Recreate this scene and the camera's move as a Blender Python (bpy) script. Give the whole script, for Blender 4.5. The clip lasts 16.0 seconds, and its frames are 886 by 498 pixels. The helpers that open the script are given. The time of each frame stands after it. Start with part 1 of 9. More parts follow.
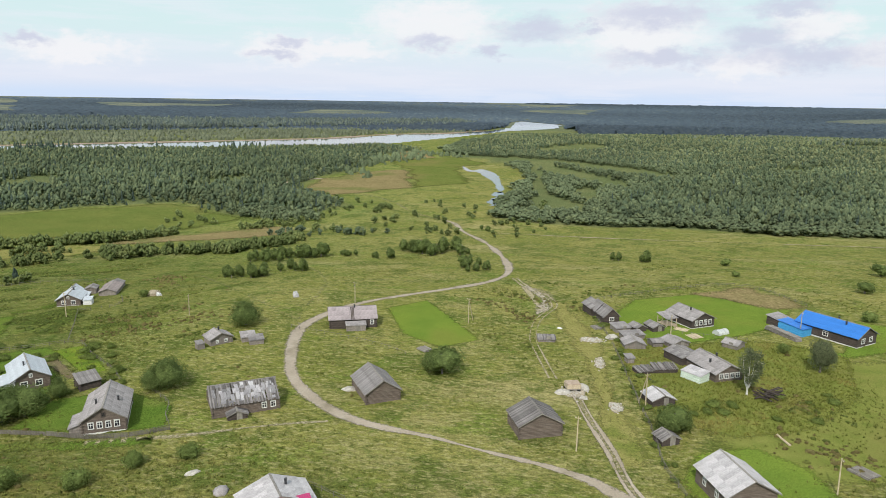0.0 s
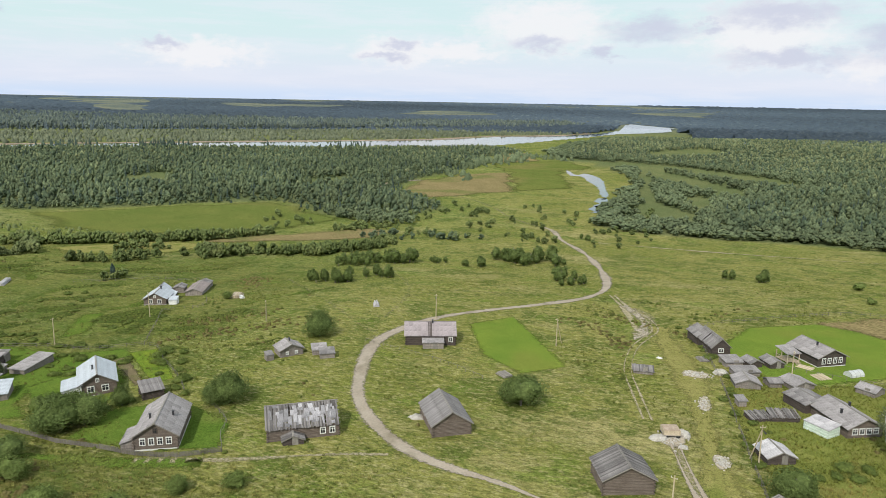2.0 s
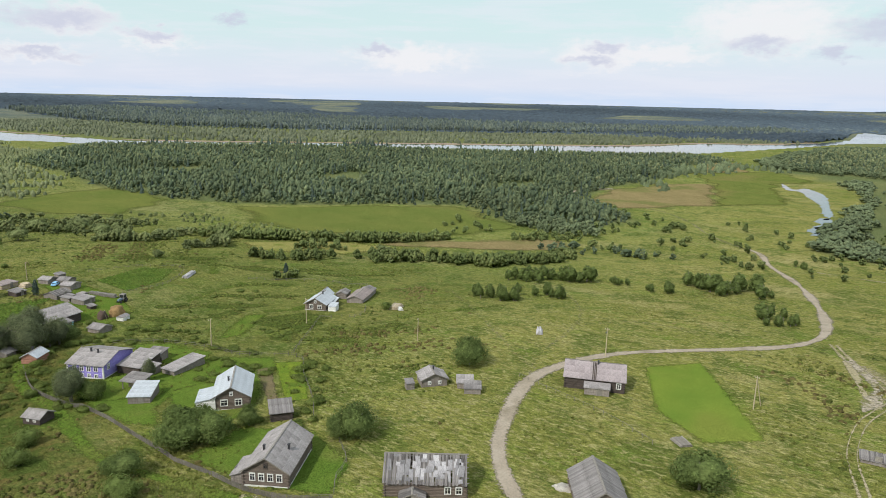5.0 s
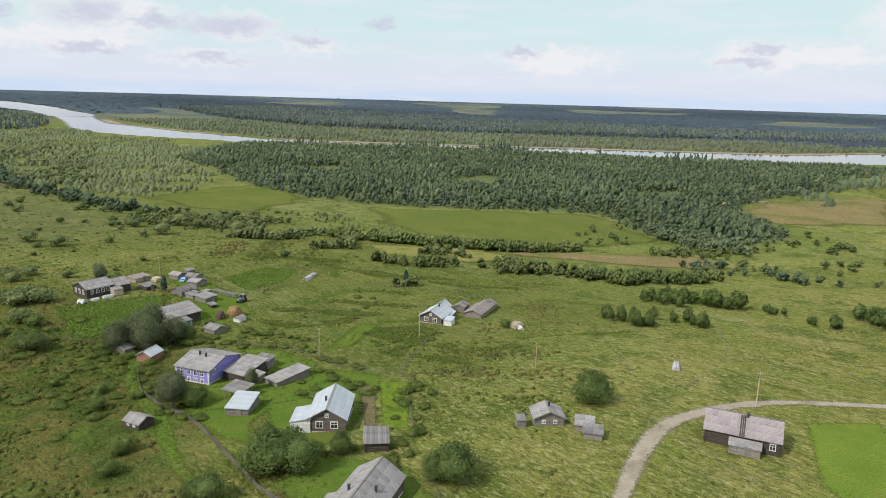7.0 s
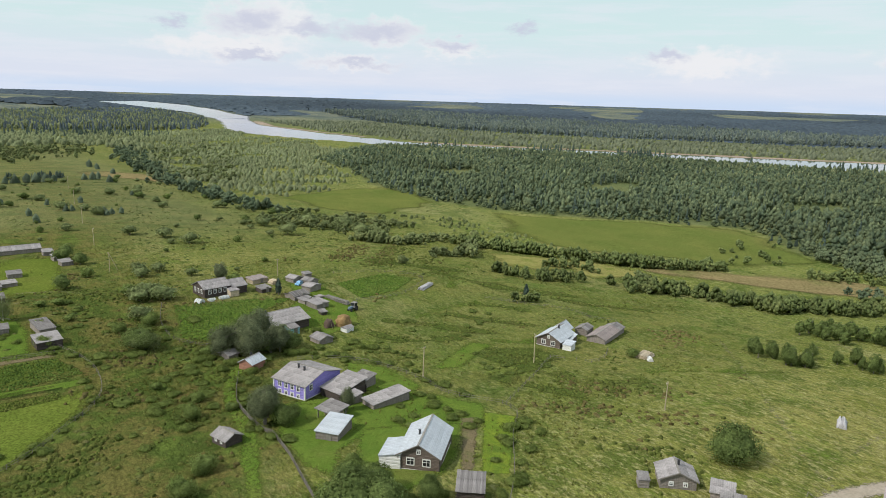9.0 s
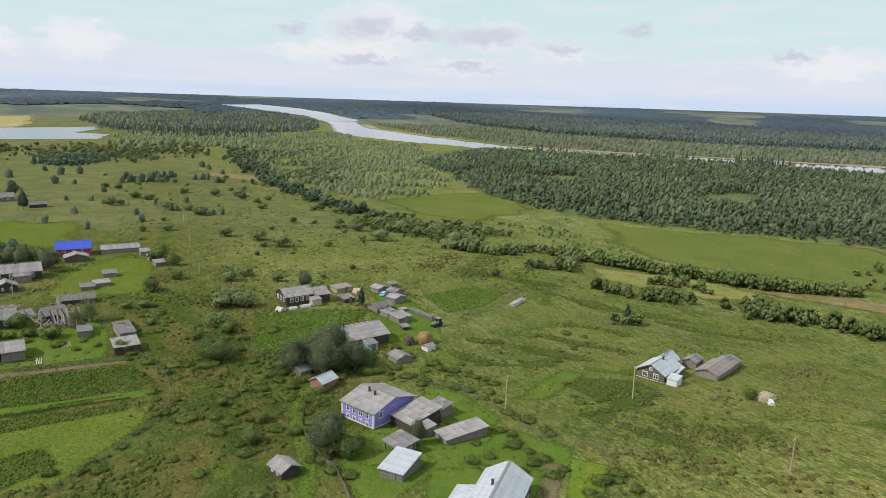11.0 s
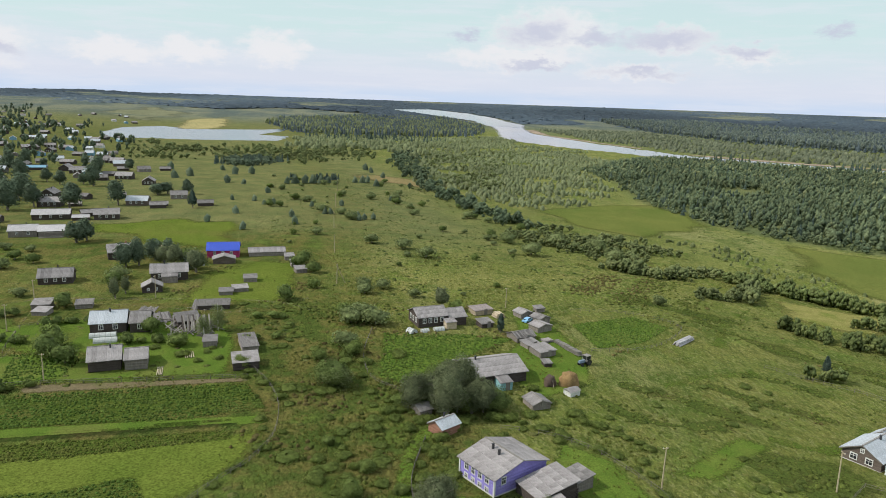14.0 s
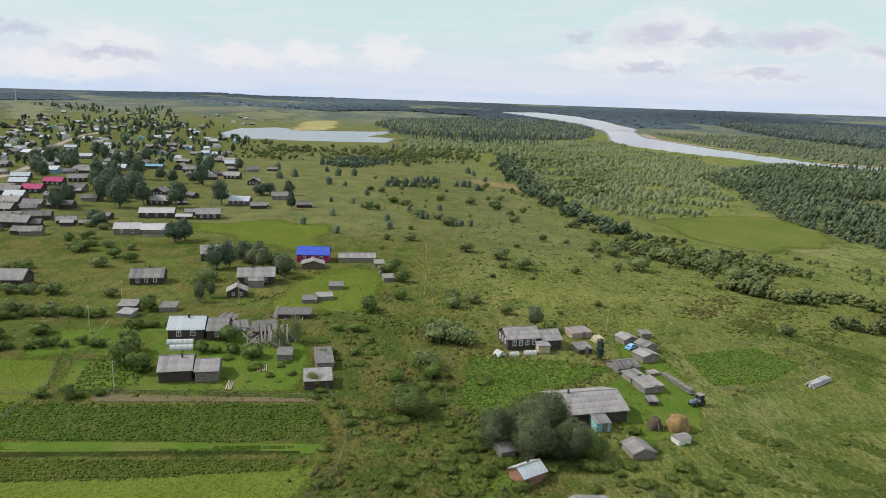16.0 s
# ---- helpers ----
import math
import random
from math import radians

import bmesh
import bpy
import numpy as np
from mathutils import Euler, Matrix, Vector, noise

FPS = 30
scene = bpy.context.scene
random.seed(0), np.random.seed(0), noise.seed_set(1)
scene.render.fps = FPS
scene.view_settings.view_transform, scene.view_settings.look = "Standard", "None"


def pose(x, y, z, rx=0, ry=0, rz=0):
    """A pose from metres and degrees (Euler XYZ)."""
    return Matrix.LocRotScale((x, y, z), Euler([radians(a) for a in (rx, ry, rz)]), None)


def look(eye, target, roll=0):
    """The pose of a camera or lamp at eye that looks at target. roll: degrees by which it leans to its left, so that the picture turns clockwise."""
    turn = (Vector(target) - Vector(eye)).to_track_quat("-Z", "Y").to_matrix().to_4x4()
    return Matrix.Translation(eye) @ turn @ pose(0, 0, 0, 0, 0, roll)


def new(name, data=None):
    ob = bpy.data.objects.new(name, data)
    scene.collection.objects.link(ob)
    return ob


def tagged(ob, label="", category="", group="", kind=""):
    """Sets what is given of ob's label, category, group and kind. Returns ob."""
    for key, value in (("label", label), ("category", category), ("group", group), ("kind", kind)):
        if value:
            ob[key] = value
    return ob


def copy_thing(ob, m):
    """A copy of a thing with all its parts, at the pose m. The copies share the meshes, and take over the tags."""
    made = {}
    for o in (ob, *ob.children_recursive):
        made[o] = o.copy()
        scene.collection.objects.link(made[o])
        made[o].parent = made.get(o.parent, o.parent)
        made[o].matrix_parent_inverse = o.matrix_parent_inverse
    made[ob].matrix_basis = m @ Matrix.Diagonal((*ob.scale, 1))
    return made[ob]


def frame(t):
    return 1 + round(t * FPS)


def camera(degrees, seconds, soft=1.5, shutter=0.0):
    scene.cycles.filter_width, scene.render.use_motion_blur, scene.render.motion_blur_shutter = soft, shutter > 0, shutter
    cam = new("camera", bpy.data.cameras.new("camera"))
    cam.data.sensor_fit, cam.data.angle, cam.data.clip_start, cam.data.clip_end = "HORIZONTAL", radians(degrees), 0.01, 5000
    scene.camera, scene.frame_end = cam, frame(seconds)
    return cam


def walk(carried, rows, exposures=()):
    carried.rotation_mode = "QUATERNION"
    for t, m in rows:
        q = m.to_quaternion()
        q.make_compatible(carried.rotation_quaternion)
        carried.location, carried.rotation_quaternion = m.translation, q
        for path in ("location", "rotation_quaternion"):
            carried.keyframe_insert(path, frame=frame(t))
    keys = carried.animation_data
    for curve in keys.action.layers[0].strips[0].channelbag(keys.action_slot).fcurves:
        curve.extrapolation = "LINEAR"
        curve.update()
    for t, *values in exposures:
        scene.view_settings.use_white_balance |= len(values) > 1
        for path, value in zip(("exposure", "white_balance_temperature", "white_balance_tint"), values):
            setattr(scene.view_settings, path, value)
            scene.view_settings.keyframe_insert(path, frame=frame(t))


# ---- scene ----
cam = camera(64.89, 16.0, soft=0.8)
PATH = [
    (0, (3.92, 5.09, 66.38), (-2.72, 53.52, 55.89), 0.80),
    (0.5, (4.58, 9.14, 66.37), (-3.75, 57.31, 55.88), 0.84),
    (1, (5.10, 13.18, 66.36), (-4.95, 61.03, 55.88), 0.90),
    (1.5, (5.41, 17.42, 66.27), (-6.51, 64.84, 55.79), 0.96),
    (2, (5.64, 21.57, 66.21), (-8.19, 68.46, 55.72), 1.01),
    (2.5, (5.78, 25.63, 66.16), (-10.26, 71.81, 55.67), 1.03),
    (3, (5.70, 29.74, 66.12), (-12.59, 75.07, 55.62), 1.04),
    (3.5, (5.42, 33.82, 66.03), (-14.89, 78.29, 55.53), 1.10),
    (4, (4.86, 37.80, 66.05), (-17.37, 81.34, 55.55), 1.13),
    (6.5, (-2.46, 57.56, 65.63), (-34.38, 94.58, 55.14), 1.56),
    (7, (-4.59, 61.26, 65.59), (-38.29, 96.67, 55.08), 1.63),
    (7.5, (-6.82, 65.04, 65.44), (-42.21, 98.75, 54.92), 1.67),
    (8, (-9.29, 68.68, 65.31), (-46.24, 100.67, 54.78), 1.73),
    (8.5, (-11.68, 72.14, 65.15), (-50.13, 102.32, 54.63), 1.76),
    (9, (-14.29, 75.46, 65.02), (-54.17, 103.74, 54.51), 1.76),
    (11.5, (-29.15, 89.80, 64.50), (-73.59, 110.21, 54.04), 1.87),
    (12, (-32.50, 92.24, 64.33), (-77.67, 110.95, 53.88), 1.88),
    (12.5, (-36.10, 94.61, 64.10), (-81.96, 111.59, 53.68), 1.91),
    (13, (-39.66, 96.66, 64.10), (-86.13, 111.87, 53.66), 1.95),
    (13.5, (-43.65, 98.84, 63.95), (-90.67, 112.28, 53.52), 1.96),
    (14, (-47.67, 100.50, 63.82), (-95.28, 111.66, 53.36), 1.97),
    (14.5, (-51.67, 102.54, 63.68), (-99.73, 111.51, 53.20), 1.96),
    (15, (-55.79, 104.14, 63.49), (-104.14, 111.40, 53.00), 1.96),
    (15.5, (-59.86, 105.82, 63.35), (-108.45, 111.12, 52.83), 1.92),
    (16, (-63.97, 106.85, 63.15), (-112.71, 110.61, 52.64), 2.00),
]
walk(cam, [(t, look(eye, target, roll)) for t, eye, target, roll in PATH], [(0, 0.0), (6, -0.05), (12, -0.10), (16, -0.11)])


# ---- light ----
SUN_EL, SUN_AZ = 43.0, 188.0  # degrees; azimuth clockwise from +y
world = bpy.data.worlds.new("sky")
scene.world = world
world.use_nodes = True
wt = world.node_tree
wt.nodes.clear()


def link(tree, a, b):
    tree.links.new(a, b)


def wnode(kind, **kw):
    n = wt.nodes.new(kind)
    for k, v in kw.items():
        n.inputs[k].default_value = v
    return n


def wmath(op, a, b=None):
    n = wt.nodes.new("ShaderNodeMath")
    n.operation = op
    for i, v in enumerate((a, b)):
        if v is None:
            continue
        if isinstance(v, (int, float)):
            n.inputs[i].default_value = v
        else:
            link(wt, v, n.inputs[i])
    return n.outputs[0]


sky = wt.nodes.new("ShaderNodeTexSky")
sky.sky_type = "NISHITA"
sky.sun_disc = False
sky.sun_elevation = radians(SUN_EL)
sky.sun_rotation = radians(SUN_AZ)
sky.air_density, sky.dust_density, sky.ozone_density = 1.0, 1.6, 1.0
coord = wt.nodes.new("ShaderNodeTexCoord")
sep = wt.nodes.new("ShaderNodeSeparateXYZ")
link(wt, coord.outputs["Generated"], sep.inputs[0])
up = wmath("MAXIMUM", sep.outputs["Z"], 0.0)


def wmix(f, a, b, mode="MIX"):
    n = wt.nodes.new("ShaderNodeMix")
    n.data_type, n.blend_type = "RGBA", mode
    for v, k in ((f, "Factor"), (a, "A"), (b, "B")):
        if isinstance(v, tuple):
            n.inputs[k].default_value = (*v, 1)
        elif isinstance(v, float):
            n.inputs[k].default_value = v
        else:
            link(wt, v, n.inputs[k])
    return n.outputs["Result"]


def wrange(v, lo, hi, a=0.0, b=1.0, soft=True):
    n = wt.nodes.new("ShaderNodeMapRange")
    n.interpolation_type = "SMOOTHSTEP" if soft else "LINEAR"
    for k, x in (("From Min", lo), ("From Max", hi), ("To Min", a), ("To Max", b)):
        n.inputs[k].default_value = x
    link(wt, v, n.inputs["Value"])
    return n.outputs[0]


def wnoise(scale, stretch, detail=6.0, rough=0.6, shift=0.0):
    mp = wt.nodes.new("ShaderNodeMapping")
    mp.inputs["Scale"].default_value = (1.0, 1.0, stretch)
    mp.inputs["Location"].default_value = (shift, 0.3 * shift, 0.0)
    link(wt, coord.outputs["Generated"], mp.inputs["Vector"])
    n = wnode("ShaderNodeTexNoise", Scale=scale, Detail=detail, Roughness=rough)
    link(wt, mp.outputs[0], n.inputs["Vector"])
    return n.outputs["Fac"]


# degrees of bearing and height over the horizon, ruffled for the clouds' outlines
bearing = wmath("MULTIPLY", wmath("ARCTAN2", sep.outputs["X"], sep.outputs["Y"]), 57.3)
lift = wmath("MULTIPLY", sep.outputs["Z"], 57.3)
spot = wt.nodes.new("ShaderNodeCombineXYZ")
link(wt, wmath("ADD", bearing, wmath("MULTIPLY", wmath("SUBTRACT", wnoise(26.0, 2.2), 0.5), 5.0)), spot.inputs[0])
link(wt, wmath("ADD", lift, wmath("MULTIPLY", wmath("SUBTRACT", wnoise(34.0, 2.0, shift=3.7), 0.5), 2.6)), spot.inputs[1])


def cloud_field(clouds):
    """How deep a bearing lies in the nearest of the given clouds: bearing, height, half width, half height, in degrees."""
    best = None
    for a, e, w, h in clouds:
        d = wt.nodes.new("ShaderNodeVectorMath")
        d.operation = "SUBTRACT"
        link(wt, spot.outputs[0], d.inputs[0])
        d.inputs[1].default_value = (a, e, 0)
        k = wt.nodes.new("ShaderNodeVectorMath")
        k.operation = "MULTIPLY"
        link(wt, d.outputs[0], k.inputs[0])
        k.inputs[1].default_value = (1 / w, 1 / h, 0)
        n = wt.nodes.new("ShaderNodeVectorMath")
        n.operation = "LENGTH"
        link(wt, k.outputs[0], n.inputs[0])
        best = n.outputs["Value"] if best is None else wmath("MINIMUM", best, n.outputs["Value"])
    return wmath("SUBTRACT", 1.0, best)


PUFFS = [(-8.7, 5.7, 6.2, 2.3), (14.8, 2.8, 3.2, 1.3), (18.9, 5.4, 3.2, 1.4), (22.8, 3.5, 2.3, 1.1), (7.0, 5.1, 5.6, 2.8), (-20.5, 3.6, 3.6, 1.3), (-35.1, 3.2, 5.4, 1.1), (-69.0, 5.3, 4.8, 2.1), (-71.8, 3.4, 6.2, 0.9), (-59.7, 5.0, 3.5, 1.15),
         (-62.3, 2.6, 3.9, 0.65), (-54.3, 3.9, 2.8, 0.8), (-96.8, 3.0, 3.0, 1.0), (-90.4, 3.4, 2.8, 1.4), (-111.0, 3.0, 4.4, 1.5), (-113.9, 1.6, 6.2, 1.1), (-101.6, 2.7, 3.8, 1.0), (-17.8, 3.7, 6.6, 0.9)]
BASES = [(-9.1, 4.4, 2.3, 0.55), (8.2, 6.4, 4.4, 1.0), (9.2, 3.3, 4.6, 0.65), (-0.9, 5.4, 3.2, 1.0), (-4.2, 3.7, 0.9, 0.5), (3.3, 5.6, 1.3, 0.55), (17.5, 6.7, 2.5, 0.7), (18.8, 3.4, 5.2, 1.0), (15.4, 4.6, 2.7, 1.1), (-19.9, 4.1, 1.2, 0.45),
         (-21.0, 3.2, 1.7, 0.4), (-38.1, 3.6, 1.6, 0.4), (-70.0, 5.35, 2.3, 0.95), (-60.5, 5.0, 3.1, 0.7), (-65.9, 5.1, 2.1, 0.5), (-49.0, 5.4, 0.9, 0.45), (-54.3, 4.1, 1.9, 0.45), (-75.8, 5.0, 1.0, 0.45), (-61.8, 2.6, 2.7, 0.35), (-70.1, 2.95, 2.4, 0.35), (-116.6, 3.85, 1.5, 0.45), (-110.7, 2.4, 2.9, 0.45)]
fine = wmath("MULTIPLY", wmath("SUBTRACT", wnoise(60.0, 2.0, 8.0, 0.65, 1.3), 0.5), 1.0)
puff = wrange(wmath("ADD", cloud_field(PUFFS), fine), -0.25, 0.65)
base = wrange(wmath("ADD", cloud_field(BASES), wmath("MULTIPLY", fine, 0.8)), -0.55, 0.85)
# thin layers over all, and broken cloud over the rest of the sky
streak = wrange(wnoise(7.0, 9.0, 6.0, 0.6, 5.1), 0.42, 0.64)
rest = wrange(wnoise(4.6, 3.4, 9.0, 0.58, 0.35), 0.46, 0.60, 0.0, 0.8)
rest = wmath("MULTIPLY", rest, wrange(up, 0.17, 0.30))
sky_lit = wmix(1.0, sky.outputs[0], (0.12, 0.12, 0.12), "MULTIPLY")
veil = wrange(up, 0.0, 0.30, 0.97, 0.80, False)
tone = wmix(wrange(up, 0.0, 0.022), (0.62, 0.74, 0.93), (0.735, 0.785, 0.905))
tone = wmix(wrange(up, 0.02, 0.10), tone, (0.665, 0.835, 0.850))
hazy = wmix(veil, sky_lit, tone)
hazy = wmix(wmath("MULTIPLY", streak, 0.40), hazy, (0.80, 0.82, 0.90))
hazy = wmix(wmath("MULTIPLY", puff, 0.85), hazy, (0.875, 0.870, 0.895))
hazy = wmix(wmath("MULTIPLY", base, 0.85), hazy, (0.590, 0.620, 0.750))
hazy = wmix(rest, hazy, (0.80, 0.81, 0.87))
bg = wnode("ShaderNodeBackground", Strength=1.05)
link(wt, hazy, bg.inputs["Color"])
wout = wt.nodes.new("ShaderNodeOutputWorld")
link(wt, bg.outputs[0], wout.inputs["Surface"])

sun = new("sun", bpy.data.lights.new("sun", "SUN"))
sun.data.energy, sun.data.angle, sun.data.color = 3.6, radians(1.2), (1.0, 0.95, 0.86)
az, el = radians(SUN_AZ), radians(SUN_EL)
sun.matrix_world = look((math.sin(az) * math.cos(el) * 300, math.cos(az) * math.cos(el) * 300, math.sin(el) * 300), (0, 0, 0))


# ---- materials ----
def surf(name, a, b, scale=1.0, fine=8.0, rough=0.9, bump=0.2, depth=0.03, metal=0.0, spec=0.3, vary=0.0, tint="", edge="", wave=None, c=None, stretch=None, trans=0.0, grit=0.42):
    """A procedural surface: two colours by a coarse noise, a third in patches, grain by a fine one; vary: by object; tint: by an attribute;
    edge: ragged rim by an attribute; wave: (scale, axis, strength) for ribs."""
    m = bpy.data.materials.new(name)
    m.use_nodes = True
    t = m.node_tree
    bsdf = t.nodes["Principled BSDF"]
    tc = t.nodes.new("ShaderNodeTexCoord")
    mp = t.nodes.new("ShaderNodeMapping")
    if stretch:
        mp.inputs["Scale"].default_value = stretch
    link(t, tc.outputs["Object"], mp.inputs["Vector"])

    def noise_at(s, detail=4.0, rg=0.6):
        n = t.nodes.new("ShaderNodeTexNoise")
        n.inputs["Scale"].default_value, n.inputs["Detail"].default_value, n.inputs["Roughness"].default_value = s, detail, rg
        link(t, mp.outputs[0], n.inputs["Vector"])
        return n.outputs["Fac"]

    def ranged(v, lo, hi, x=0.0, y=1.0):
        n = t.nodes.new("ShaderNodeMapRange")
        n.inputs["From Min"].default_value, n.inputs["From Max"].default_value = lo, hi
        n.inputs["To Min"].default_value, n.inputs["To Max"].default_value = x, y
        link(t, v, n.inputs["Value"])
        return n.outputs[0]

    def mix(f, x, y, mode="MIX"):
        n = t.nodes.new("ShaderNodeMix")
        n.data_type, n.blend_type = "RGBA", mode
        for v, s in ((f, "Factor"), (x, "A"), (y, "B")):
            if isinstance(v, tuple):
                n.inputs[s].default_value = (*v, 1)
            elif isinstance(v, float):
                n.inputs[s].default_value = v
            else:
                link(t, v, n.inputs[s])
        return n.outputs["Result"]

    coarse, grain = noise_at(scale), noise_at(scale * fine, 3.0, 0.7)
    col = mix(ranged(coarse, 0.35, 0.65), a, b)
    if c:
        col = mix(ranged(noise_at(scale * 0.37, 3.0), 0.52, 0.66), col, c)
    shade = t.nodes.new("ShaderNodeCombineColor")
    g = ranged(grain, 0.34, 0.66, 1 - grit, 1 + grit) if edge else ranged(grain, 0.32, 0.68, 0.66, 1.34)
    if vary:
        info = t.nodes.new("ShaderNodeObjectInfo")
        mul = t.nodes.new("ShaderNodeMath")
        mul.operation = "MULTIPLY"
        link(t, g, mul.inputs[0])
        link(t, ranged(info.outputs["Random"], 0.0, 1.0, 1 - vary, 1 + vary), mul.inputs[1])
        g = mul.outputs[0]
    if tint:
        at = t.nodes.new("ShaderNodeAttribute")
        at.attribute_name = tint
        mul = t.nodes.new("ShaderNodeMath")
        mul.operation = "MULTIPLY"
        link(t, g, mul.inputs[0])
        link(t, ranged(at.outputs["Fac"], 0.0, 1.0, 0.6, 1.5), mul.inputs[1])
        g = mul.outputs[0]
        if c:
            col = mix(ranged(at.outputs["Fac"], 0.75, 0.95), col, c)
    for s in ("Red", "Green", "Blue"):
        link(t, g, shade.inputs[s])
    col = mix(1.0, col, shade.outputs[0], "MULTIPLY")
    height = grain
    if wave:
        w = t.nodes.new("ShaderNodeTexWave")
        w.bands_direction = wave[1]
        w.inputs["Scale"].default_value, w.inputs["Distortion"].default_value = wave[0], 0.4
        link(t, tc.outputs["Object"], w.inputs["Vector"])
        ribs = t.nodes.new("ShaderNodeCombineColor")
        r = ranged(w.outputs["Fac"], 0.0, 1.0, 1 - wave[2], 1 + wave[2] * 0.4)
        for s in ("Red", "Green", "Blue"):
            link(t, r, ribs.inputs[s])
        col = mix(1.0, col, ribs.outputs[0], "MULTIPLY")
        add = t.nodes.new("ShaderNodeMath")
        link(t, grain, add.inputs[0])
        link(t, w.outputs["Fac"], add.inputs[1])
        height = add.outputs[0]
    link(t, col, bsdf.inputs["Base Color"])
    bsdf.inputs["Roughness"].default_value, bsdf.inputs["Metallic"].default_value = rough, metal
    bsdf.inputs["Specular IOR Level"].default_value = spec
    if bump:
        bp = t.nodes.new("ShaderNodeBump")
        bp.inputs["Strength"].default_value, bp.inputs["Distance"].default_value = bump, depth
        link(t, height, bp.inputs["Height"])
        link(t, bp.outputs[0], bsdf.inputs["Normal"])
    if trans:
        bsdf.inputs["Transmission Weight"].default_value = trans
    if edge:
        at = t.nodes.new("ShaderNodeAttribute")
        at.attribute_name = edge
        add = t.nodes.new("ShaderNodeMath")
        add.operation = "ADD"
        link(t, at.outputs["Fac"], add.inputs[0])
        link(t, ranged(noise_at(1.3 if rough > 0.5 else 0.7, 5.0, 0.75), 0.3, 0.7, -1.0, 1.0), add.inputs[1])
        link(t, ranged(add.outputs[0], -0.3, 0.9), bsdf.inputs["Alpha"])
    return m


LOG = surf("weathered_logs", (0.105, 0.082, 0.068), (0.16, 0.13, 0.11), 1.2, 9, 0.9, 0.5, 0.03, stretch=(0.4, 0.4, 3.0))
LOG_DARK = surf("dark_logs", (0.050, 0.040, 0.036), (0.085, 0.068, 0.060), 1.2, 9, 0.9, 0.5, 0.03, stretch=(0.4, 0.4, 3.0))
PLANK_WALL = surf("grey_boards", (0.17, 0.15, 0.135), (0.25, 0.22, 0.20), 1.0, 9, 0.9, 0.5, 0.02, stretch=(4.0, 4.0, 0.5), vary=0.15)
SLATE = surf("asbestos_sheet", (0.248, 0.228, 0.226), (0.330, 0.308, 0.308), 0.7, 12, 0.85, 0.3, 0.02, vary=0.15, c=(0.190, 0.172, 0.164), spec=0.15)
LILAC = surf("reddish_grey_sheet", (0.270, 0.232, 0.238), (0.335, 0.292, 0.298), 0.7, 12, 0.85, 0.3, 0.02, vary=0.12, c=(0.225, 0.195, 0.195), spec=0.15)
PALE_SLATE = surf("pale_asbestos_sheet", (0.40, 0.38, 0.39), (0.49, 0.47, 0.48), 0.3, 20, 0.8, 0.3, 0.02, vary=0.16, spec=0.2)
SLATE_DIM = surf("old_roof_sheet", (0.175, 0.162, 0.160), (0.250, 0.234, 0.232), 0.7, 12, 0.88, 0.3, 0.02, vary=0.24, c=(0.120, 0.108, 0.102), spec=0.15)
PLANK_ROOF = surf("roof_boards", (0.115, 0.105, 0.102), (0.225, 0.210, 0.205), 0.8, 10, 0.9, 0.5, 0.02, vary=0.42, stretch=(4, 0.6, 4), spec=0.15)
TIN = surf("white_tin", (0.40, 0.43, 0.47), (0.47, 0.50, 0.54), 0.5, 8, 0.45, 0.1, 0.01, 0.0, 0.4, vary=0.06)
RUST_TIN = surf("brownish_tin", (0.215, 0.175, 0.165), (0.285, 0.240, 0.230), 0.5, 8, 0.65, 0.2, 0.01, vary=0.10)
BLUE = surf("blue_roof_sheet", (0.022, 0.150, 0.50), (0.034, 0.185, 0.56), 0.4, 9, 0.45, 0.1, 0.01, spec=0.4, vary=0.05)
BLUE_DEEP = surf("deep_blue_roof", (0.03, 0.07, 0.45), (0.04, 0.09, 0.52), 0.4, 9, 0.45, 0.1, 0.01, spec=0.5, vary=0.05)
BLUE_PAINT = surf("light_blue_paint", (0.16, 0.32, 0.45), (0.20, 0.37, 0.48), 1.0, 9, 0.7, 0.2, 0.01)
PORCH_BLUE = surf("porch_blue_paint", (0.05, 0.28, 0.58), (0.07, 0.33, 0.62), 1.0, 9, 0.6, 0.2, 0.01)
TEAL = surf("turquoise_paint", (0.20, 0.40, 0.44), (0.27, 0.47, 0.50), 1.0, 9, 0.7, 0.2, 0.01)
VIOLET = surf("violet_paint", (0.25, 0.21, 0.58), (0.30, 0.26, 0.64), 1.0, 9, 0.75, 0.25, 0.01, wave=(3.5, "Z", 0.15))
CRIMSON = surf("crimson_paint", (0.34, 0.035, 0.12), (0.40, 0.05, 0.15), 1.0, 9, 0.7, 0.2, 0.01)
WHITE = surf("white_paint", (0.56, 0.56, 0.55), (0.66, 0.66, 0.64), 1.5, 9, 0.7, 0.2, 0.01)
MINT = surf("pale_green_paint", (0.52, 0.62, 0.54), (0.60, 0.68, 0.60), 1.0, 9, 0.7, 0.2, 0.01, wave=(4, "X", 0.12))
BRICK = surf("red_brick", (0.26, 0.13, 0.095), (0.33, 0.17, 0.12), 3.0, 7, 0.9, 0.4, 0.02)
GLASS = surf("window_glass", (0.02, 0.022, 0.026), (0.03, 0.033, 0.04), 1.0, 4, 0.08, 0.0, 0.0, spec=0.6)
FILM = surf("greenhouse_film", (0.42, 0.44, 0.43), (0.52, 0.54, 0.52), 1.5, 8, 0.4, 0.3, 0.03, spec=0.4)
